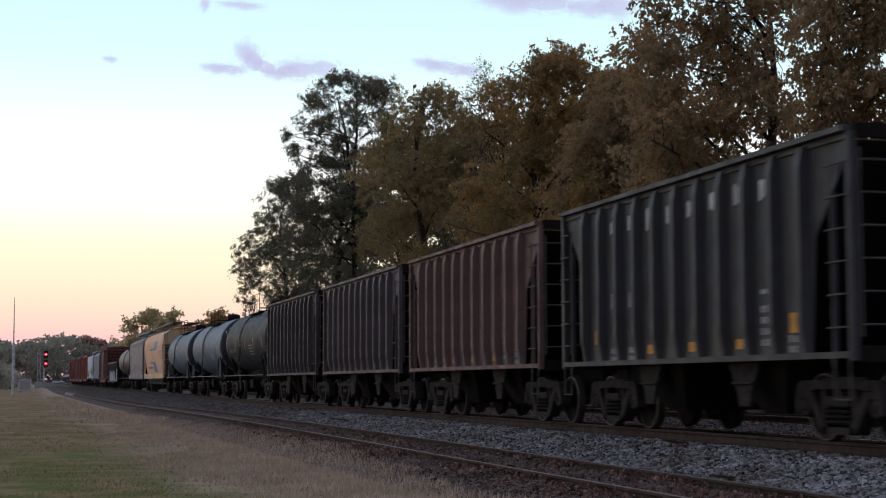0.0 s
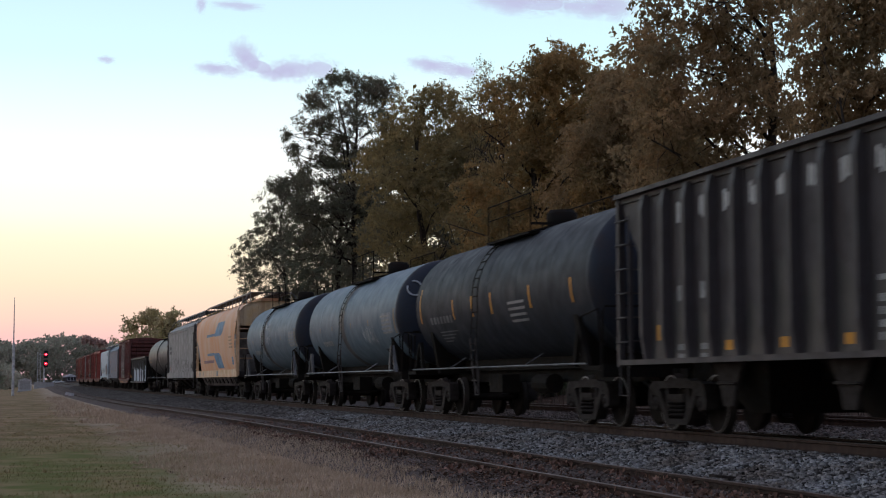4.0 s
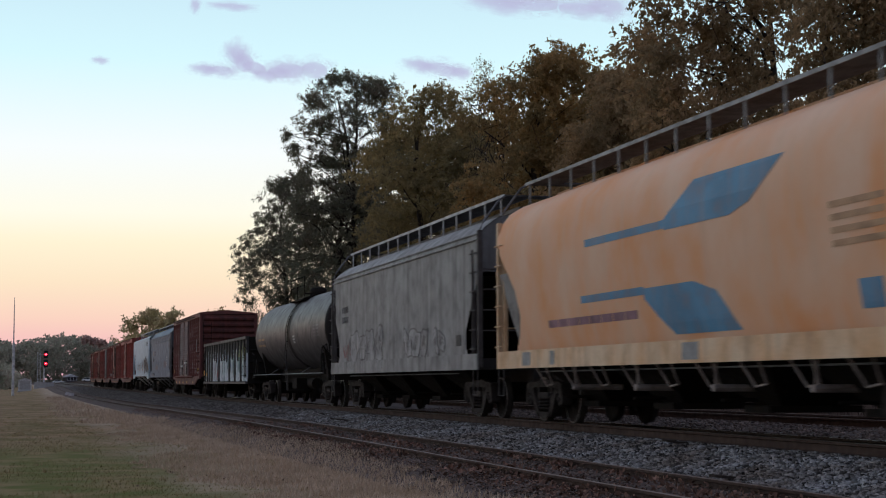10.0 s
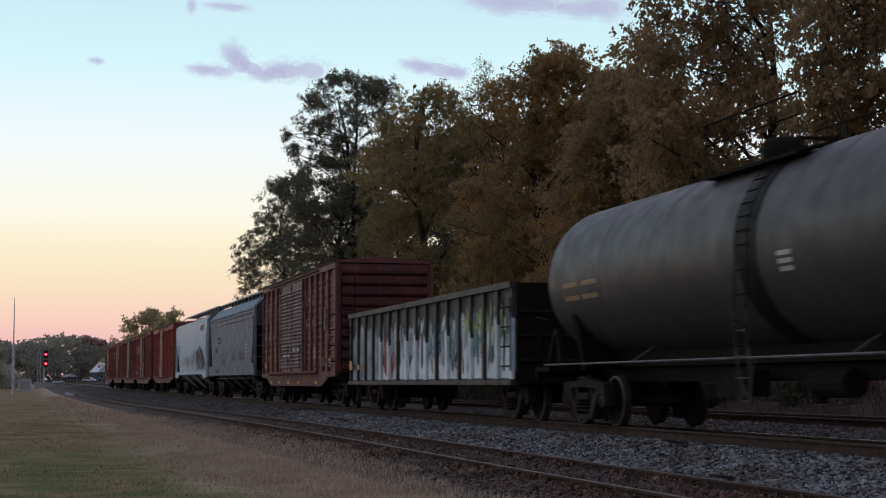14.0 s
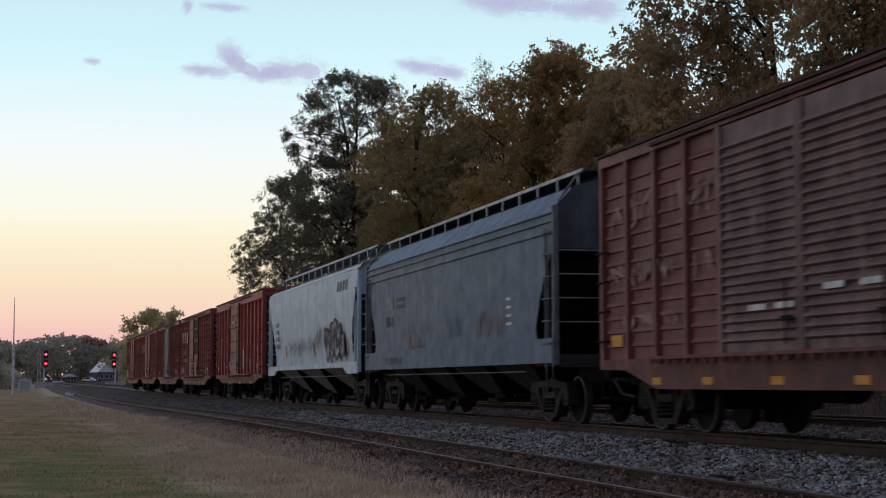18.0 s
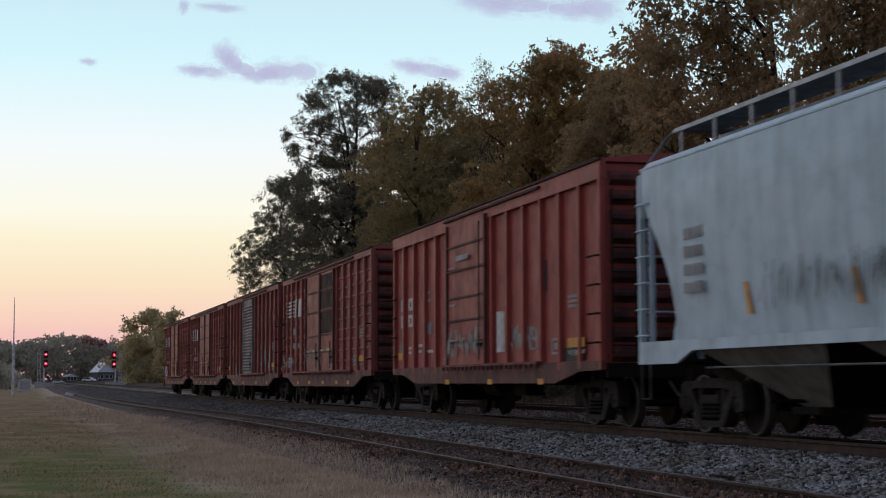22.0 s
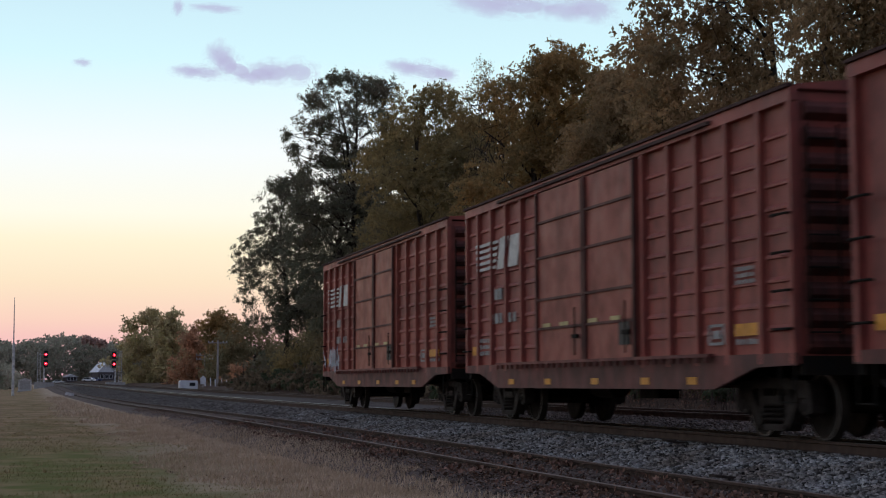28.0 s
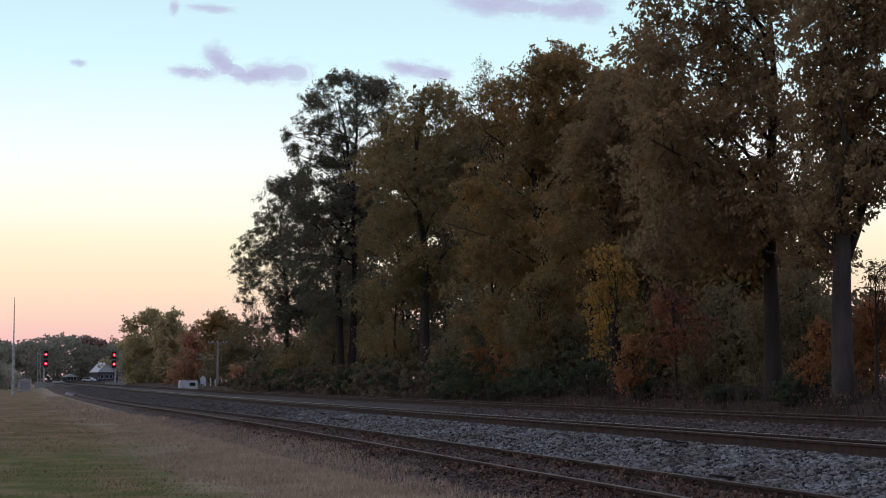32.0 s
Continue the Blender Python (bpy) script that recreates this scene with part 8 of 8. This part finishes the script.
def mast():
    g = thing("radio_mast", "slim pale grey radio mast with thin antenna", "mast", foot(-0.85, 230))
    s = Shape()
    s.lathe([(-0.2, 0.2), (0.0, 0.2), (7.3, 0.17)], "z", (0, 0, 0), 12)
    part("pole", s, POLE_GREY, g)
    s = Shape()
    s.lathe([(7.3, 0.09), (12.5, 0.05), (13.6, 0.03)], "z", (0, 0, 0), 8)
    part("antenna", s, POLE_GREY, g)


mast()


POLE_WOOD = mat("weathered_pole", (0.36, 0.33, 0.31), 0.9, 0, (0.28, 0.25, 0.23), 3, 0.2, (0.15, 0.13, 0.12), 0.3, 0.3, 20)


def utility_pole(x, y, h, bars):
    g = thing("utility_pole", "weathered wooden utility pole with crossarms", "pole", foot(x, y), group="utility poles")
    s = Shape()
    s.lathe([(-0.3, 0.17), (h, 0.11)], "z", (0, 0, 0), 10)
    part("post", s, POLE_WOOD, g)
    for z in bars:
        s = Shape()
        s.box(-1.3, 1.3, -0.06, 0.06, h - z - 0.07, h - z + 0.07)
        arm = part("crossarm", s, POLE_WOOD, g)
        for x0 in (-1.2, -0.7, 0.7, 1.2):
            s = Shape()
            s.lathe([(0.07, 0.05), (0.12, 0.08), (0.22, 0.05), (0.26, 0.02)], "z", (x0, 0, h - z), 8)
            part("insulator", s, POLE_GREY, arm)


utility_pole(25.5, 214, 6.0, (0.35,))
utility_pole(27.0, 243, 4.7, (0.3, 0.9))


def house(x, y, w, d, h, roof_h, label, turn=0):
    g = thing("house", label, "house", foot(x, y) @ pose(0, 0, 0, 0, 0, turn), group="houses beyond the crossing")
    s = Shape()
    s.box(-w, w, -d, d, -0.3, h)
    part("wall", s, HOUSE_WALL, g)
    s = Shape()
    s.prism([(-w - 0.4, h - 0.1), (0, h + roof_h), (w + 0.4, h - 0.1), (w + 0.4, h + 0.1), (0, h + roof_h + 0.2), (-w - 0.4, h + 0.1)], "y", -d - 0.4, d + 0.4)
    s.prism([(-w, h), (w, h), (0, h + roof_h)], "y", -d + 0.02, d - 0.02)
    part("roof", s, ROOF_PALE, g, "pale roof")
    for k in (-0.55, 0.0, 0.55):
        s = Shape()
        s.box(k * w - 0.6, k * w + 0.6, -d - 0.04, -d + 0.02, 0.9, 2.3)
        win = part("window", s, DARK_GLASS, g)
        s = Shape()
        for a, b, c, e in ((-0.7, -0.6, 0.8, 2.4), (0.6, 0.7, 0.8, 2.4), (-0.6, 0.6, 0.8, 0.9), (-0.6, 0.6, 2.3, 2.4)):
            s.box(k * w + a, k * w + b, -d - 0.07, -d + 0.02, c, e)
        part("window_frame", s, HOUSE_WHITE, win)


house(32.4, 660, 3.4, 4, 3.4, 3.7, "low house with a pale steep roof beyond the tracks", 20)
house(21.0, 700, 2.4, 3, 2.2, 1.0, "small outbuilding beyond the tracks", 10)


def parked_car(x, y, colour, label, turn, tall=1.0):
    g = thing("parked_car", label, "car", foot(x, y) @ pose(0, 0, 0, 0, 0, turn), group="parked vehicles")
    s = Shape()
    s.prism([(-2.3, 0.35), (-2.3, 0.85), (-1.3, 0.95), (-0.7, 1.5 * tall), (1.3, 1.5 * tall), (1.9, 0.98), (2.3, 0.9), (2.3, 0.35)], "x", -0.88, 0.88)
    part("body", s, colour, g)
    s = Shape()
    s.prism([(-1.15, 0.98), (-0.65, 1.42 * tall), (1.2, 1.42 * tall), (1.65, 1.0)], "x", -0.9, 0.9)
    part("window", s, DARK_GLASS, g)
    for a in (-1.4, 1.4):
        for b in (-0.8, 0.8):
            s = Shape()
            s.lathe([(-0.1, 0.1), (-0.1, 0.33), (0.1, 0.33), (0.1, 0.1)], "x", (b, a, 0.33), 14)
            part("wheel", s, BLACKP, g)


WHITE_CAR = mat("white_car_paint", (0.7, 0.72, 0.74), 0.3, 0, (0.66, 0.68, 0.7), 2, 0, (0.5, 0.5, 0.5), 0.05, 0, 20)
BLUE_CAR = mat("blue_car_paint", (0.06, 0.08, 0.2), 0.3, 0, (0.05, 0.07, 0.16), 2, 0, (0.05, 0.05, 0.08), 0.05, 0, 20)
parked_car(25.5, 600, BLUE_CAR, "dark blue car near the white house", 60)
parked_car(27.5, 610, BLUE_CAR, "dark blue car parked beyond the tracks", 80)
parked_car(14.8, 640, WHITE_CAR, "white car waiting at the far crossing", 80)
parked_car(24.2, 590, WHITE_CAR, "white car parked before the house", 70)
parked_car(-4.0, 520, WHITE_CAR, "white car on the far road", 85)


def utility_trailer(x, y):
    g = thing("utility_trailer", "small white box trailer parked beside the tracks", "trailer", foot(x, y))
    s = Shape()
    s.prism([(-1.1, 0.35), (1.1, 0.35), (1.1, 1.3), (0.95, 1.42), (-0.95, 1.42), (-1.1, 1.3)], "y", -0.7, 0.7)
    part("body", s, WHITE_CAR, g)
    s = Shape()
    s.box(0.1, 0.8, -0.72, -0.69, 0.75, 1.15)
    part("window", s, DARK_GLASS, g)
    s = Shape()
    s.box(-0.85, -0.35, -0.715, -0.69, 0.42, 1.2)
    part("door", s, ROOF_PALE, g)
    for a in (-0.6, 0.6):
        s = Shape()
        s.lathe([(-0.08, 0.1), (-0.08, 0.27), (0.08, 0.27), (0.08, 0.1)], "y", (a, -0.55, 0.27), 14)
        part("wheel", s, BLACKP, g)
    s = Shape()
    s.box(-1.9, -1.0, -0.06, 0.06, 0.36, 0.44)
    part("drawbar", s, POLE_GREY, g)


utility_trailer(19.7, 195)


def trackside_sign(x, y):
    g = thing("trackside_sign", "white five-sided board on a post, facing away", "sign", foot(x, y))
    s = Shape()
    s.lathe([(-0.3, 0.05), (0.9, 0.05)], "z", (0, 0.06, 0), 8)
    part("post", s, POLE_GREY, g)
    s = Shape()
    s.prism([(-0.32, 0.4), (0.32, 0.4), (0.38, 1.05), (0, 1.45), (-0.38, 1.05)], "y", -0.02, 0.02)
    part("board", s, HOUSE_WHITE, g)


trackside_sign(21.6, 196)
for i, dx in enumerate((0.0, 0.5, 0.9, 1.5, 1.9)):
    g = thing("marker_post", "short white marker post by the line", "post", foot(22.3 + dx, 200 - i * 1.5), group="marker posts")
    s = Shape()
    s.lathe([(-0.2, 0.07), (0.75 + 0.15 * (i % 2), 0.07), (0.85 + 0.15 * (i % 2), 0.02)], "z", (0, 0, 0), 8)
    part("post", s, HOUSE_WHITE, g)


def far_woods():
    """Distant woods as one body of leaf clumps, the tops swelling and sinking along the horizon."""
    rnd = np.random.RandomState(41)
    way = (-0.06, -0.0117, -0.0035, 0.0031, 0.0113, 0.0297, 0.0415, 0.0517, 0.0601, 0.15)
    crest = (0.0262, 0.0278, 0.0255, 0.0279, 0.0297, 0.0315, 0.0292, 0.0268, 0.0275, 0.027)
    blobs = []
    for i in range(230):
        y = rnd.uniform(700, 800)
        a = -0.055 + 0.19 * i / 230
        top = np.interp(a, way, crest) * y + 0.766 - abs(rnd.normal(0, 0.7))
        low = ground_z(a * y, y) - 1.0
        for q in range(4):
            r = rnd.uniform(2.6, 4.4)
            z = top - r if q == 0 else low + (top - low) * rnd.uniform(0.05, 0.75)
            blobs.append((a * y + rnd.normal(0, 1.0), y, z, r * 1.25, r * 1.25, r))
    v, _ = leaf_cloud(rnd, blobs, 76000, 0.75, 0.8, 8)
    # leaf colour lifted pale to carry the haze of the distance
    leaf = leaf_mat("hazed_far_leaf", (0.4, 0.42, 0.32), (0.43, 0.37, 0.3), 0.15)
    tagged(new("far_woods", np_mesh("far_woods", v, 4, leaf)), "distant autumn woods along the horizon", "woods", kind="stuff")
    blobs = []
    for a in (0.0385, 0.0405, 0.043, 0.0455, 0.0475, 0.0498):
        y = rnd.uniform(690, 700)
        r = rnd.uniform(1.0, 1.9)
        blobs.append((a * y, y, np.interp(a, way, crest) * y + 0.9 - r * 1.2, r, r, r))
    v, _ = leaf_cloud(rnd, blobs, 1300, 0.7, 0.6, 8)
    tagged(new("far_maples", np_mesh("far_maples", v, 4, leaf_mat("far_red_leaf", (0.6, 0.4, 0.34), (0.5, 0.36, 0.31), 0.2))), "distant reddish maple crowns in the woods", "woods", kind="stuff")
    rnd = np.random.RandomState(42)
    blobs = []
    for i in range(26):
        y = rnd.uniform(430, 520)
        x = -16 + 14 * i / 26
        h = rnd.uniform(5, 9)
        blobs.append((x, y + 60, ground_z(x, y) + h * 0.5, 4, 4, h * 0.5))
    v, _ = leaf_cloud(rnd, blobs, 9000, 0.5, 1.2)
    tagged(new("far_hedge", np_mesh("far_hedge", v, 4, leaf)), "distant dark hedge beyond the field", "woods", kind="stuff")


def thicket():
    """Tangled growth that fills the wood behind the edge trees."""
    rnd = np.random.RandomState(43)
    blobs = []
    for i in range(170):
        y = 64 + 200 * (i / 170) ** 1.3
        x = rnd.uniform(29, 34) + 0.03 * y
        h = rnd.uniform(3.5, 6.5)
        blobs.append((x, y, ground_z(x, y) + h * 0.5, 2.6 + y * 0.008, 2.6 + y * 0.008, h * 0.5))
    for i in range(34):
        y = 44 + 24 * i / 34
        x = rnd.uniform(31, 36)
        h = rnd.uniform(3.0, 4.6)
        blobs.append((x, y, ground_z(x, y) + h * 0.5, 2.0, 2.0, h * 0.5))
    for i in range(22):
        y = 70 + 18 * i / 22
        x = y * rnd.uniform(0.36, 0.43)
        h = rnd.uniform(2.4, 3.4)
        blobs.append((x, y, ground_z(x, y) + h * 0.5, 1.8, 1.8, h * 0.55))
    v, _ = leaf_cloud(rnd, blobs, 54000, 0.26, 0.6)
    tagged(new("thicket", np_mesh("thicket", v, 4, GREEN)), "dark tangled thicket filling the wood behind", "thicket", kind="stuff")


def brush():
    """Leafless brush and fallen leaves on the bank behind the tracks."""
    rnd = np.random.RandomState(47)
    s = Shape()
    for i in range(1500):
        y = 33 + 60 * rnd.uniform(0, 1) ** 1.4
        x = rnd.uniform(19.6, 24.5)
        z = ground_z(x, y) - 0.05
        h = rnd.uniform(0.3, 1.3) * (0.5 + 0.5 * smooth01((x - 19.6) / 2))
        lean = rnd.normal(0, 0.3, 2) * h
        s.tube([(x, y, z), (x + lean[0] * 0.4, y + lean[1] * 0.4, z + h * 0.6), (x + lean[0], y + lean[1], z + h)], 0.014, 3, 0.004)
    twig = mat("brush_twig", (0.13, 0.096, 0.082), 0.9, 0, (0.085, 0.062, 0.054), 3, 0, (0.06, 0.045, 0.04), 0.3, 0, 20, island=0.4, spec=0.03)
    tagged(new("brush", s.mesh("brush", twig)), "leafless brown brush on the bank below the trees", "brush", kind="stuff")
    blobs = []
    for i in range(150):
        y = 33 + 75 * rnd.uniform(0, 1) ** 1.3
        x = rnd.uniform(20.0, 25.0)
        h = rnd.uniform(0.3, 0.9)
        blobs.append((x, y, ground_z(x, y) + h * 0.45, 0.7, 0.9, h * 0.6))
    v, _ = leaf_cloud(rnd, blobs, 9000, 0.045, 0.3, 12)
    leaf = leaf_mat("withered_leaf", (0.26, 0.155, 0.115), (0.16, 0.105, 0.085), 0.4)
    tagged(new("withered_leaves", np_mesh("withered_leaves", v, 4, leaf)), "withered red-brown leaves hanging in the brush", "leaves", kind="stuff")


far_woods()
thicket()
brush()


def scraps():
    rnd = random.Random(9)
    for x, y, l, a in ((9.7, 22.8, 0.5, 24), (8.35, 18.1, 0.4, 10), (9.3, 50.0, 0.45, 60), (8.9, 44.6, 0.8, 15)):
        g = tagged(new("wood_scrap", None), "dark splintered scrap of wood on the ballast", "debris", group="wood scraps")
        g.matrix_basis = pose(x, y, bed_z(x, y) + 0.06, 4, 6, a)
        s = Shape()
        s.prism([(-l / 2, -0.05), (l * 0.4, -0.06), (l / 2, 0.0), (l * 0.38, 0.05), (-l * 0.45, 0.06), (-l / 2 - 0.05, 0.01)], "z", -0.02, 0.012)
        part("board", s, TIE, g)


scraps()


# ---- clouds: thin mauve puffs, far off, drifting slowly ----
def cloud_material():
    m = bpy.data.materials.new("cloud_vapour")
    m.use_nodes = True
    nt = m.node_tree
    n, l = nt.nodes, nt.links
    n.clear()
    co = n.new("ShaderNodeTexCoord")
    length = n.new("ShaderNodeVectorMath")
    length.operation = "LENGTH"
    l.new(co.outputs["Object"], length.inputs[0])
    tex = n.new("ShaderNodeTexNoise")
    tex.inputs["Scale"].default_value, tex.inputs["Detail"].default_value = 1.5, 3
    l.new(co.outputs["Object"], tex.inputs[0])
    add = n.new("ShaderNodeMath")
    add.operation = "MULTIPLY_ADD"
    l.new(tex.outputs[0], add.inputs[0])
    add.inputs[1].default_value = 1.1
    l.new(length.outputs["Value"], add.inputs[2])
    r = n.new("ShaderNodeMapRange")
    r.interpolation_type = "SMOOTHSTEP"
    l.new(add.outputs[0], r.inputs["Value"])
    for k, val in (("From Min", 0.75), ("From Max", 1.65), ("To Min", 0.72), ("To Max", 0.0)):
        r.inputs[k].default_value = val
    em = n.new("ShaderNodeEmission")
    em.inputs["Color"].default_value = (*lin(184, 182, 216), 1)
    tr = n.new("ShaderNodeBsdfTransparent")
    mx = n.new("ShaderNodeMixShader")
    l.new(r.outputs[0], mx.inputs[0])
    l.new(tr.outputs[0], mx.inputs[1])
    l.new(em.outputs[0], mx.inputs[2])
    out = n.new("ShaderNodeOutputMaterial")
    l.new(mx.outputs[0], out.inputs[0])
    return m


CLOUD = cloud_material()
CLOUDS = []
CLOUD_Y = 3000.0


def cloud(tx, tz, w, h, roll=0):
    """A flat puff of vapour; tx and tz are its way to the right and up per metre ahead, w and h its half sizes in the same measure."""
    s = Shape()
    s.lathe([(-0.02, 0.02)] + [(0.0, r) for r in (0.5, 1.0, 1.5)], "y", (0, 0, 0), 24, False)
    g = tagged(new("cloud", s.mesh("cloud", CLOUD)), "thin mauve dusk cloud", "cloud", group="clouds")
    g.scale = (1.5 * w * CLOUD_Y, 300, 1.5 * h * CLOUD_Y)
    CLOUDS.append((g, tx, tz, roll))


cloud(0.0509, 0.2016, 0.0045, 0.0021, 0)
cloud(0.1150, 0.1992, 0.0080, 0.0034, 0)
cloud(0.1255, 0.1988, 0.0105, 0.0040, 0)
cloud(0.1350, 0.2095, 0.0070, 0.0080, 8)
cloud(0.1405, 0.2045, 0.0074, 0.0080, 8)
cloud(0.1465, 0.2018, 0.0101, 0.0054, 10)
cloud(0.1545, 0.1971, 0.0080, 0.0036, 0)
cloud(0.1625, 0.1995, 0.0100, 0.0050, 0)
cloud(0.1690, 0.2010, 0.0124, 0.0066, 0)
cloud(0.1855, 0.2020, 0.0111, 0.0070, 0)
cloud(0.2549, 0.2084, 0.0099, 0.0042, 4)
cloud(0.2702, 0.2066, 0.0146, 0.0058, 4)
cloud(0.2825, 0.2053, 0.0077, 0.0039, 0)
cloud(0.3090, 0.2524, 0.0197, 0.0059, 4)
cloud(0.3327, 0.2544, 0.0239, 0.0068, 2)
cloud(0.3648, 0.2525, 0.0186, 0.0057, 0)
cloud(0.3851, 0.2550, 0.0155, 0.0082, 0)
cloud(0.1323, 0.2404, 0.0130, 0.0025, 0)
cloud(0.1090, 0.2396, 0.0028, 0.0043, 15)


def travel(t):
    """How far the train has gone since 16 s."""
    return 9.8785 * (t - 16) + 0.5 * 0.00836 * (t - 16) ** 2


def motions():
    for car, s in CARS:
        rows = []
        for i in range(0, 33, 2):
            y = s - travel(i)
            slope = math.degrees(math.atan((rise(y + 6) - rise(y - 6)) / 12))
            rows.append((i, pose(TRACK_X, y, rise(y), slope, 0, 0)))
        walk(car, rows)
    # every wheelset turns alike, so the two places in a truck share their keys
    first = {}
    for w, k in ROLLING:
        if k not in first:
            walk(w, [(i / 15, pose(0, k * 0.89, 0.457, math.degrees(travel(i / 15) / 0.457), 0, 0)) for i in range(0, 481)])
            first[k] = w
        else:
            w.rotation_mode = "QUATERNION"
            keys = first[k].animation_data
            w.animation_data_create()
            w.animation_data.action = keys.action
            w.animation_data.action_slot = keys.action_slot
    for g, tx, tz, roll in CLOUDS:
        walk(g, [(t, pose((tx - 0.0006 * t) * CLOUD_Y, CLOUD_Y, (tz - 0.0001 * t) * CLOUD_Y, 0, roll, 0)) for t in range(0, 33, 4)])


motions()
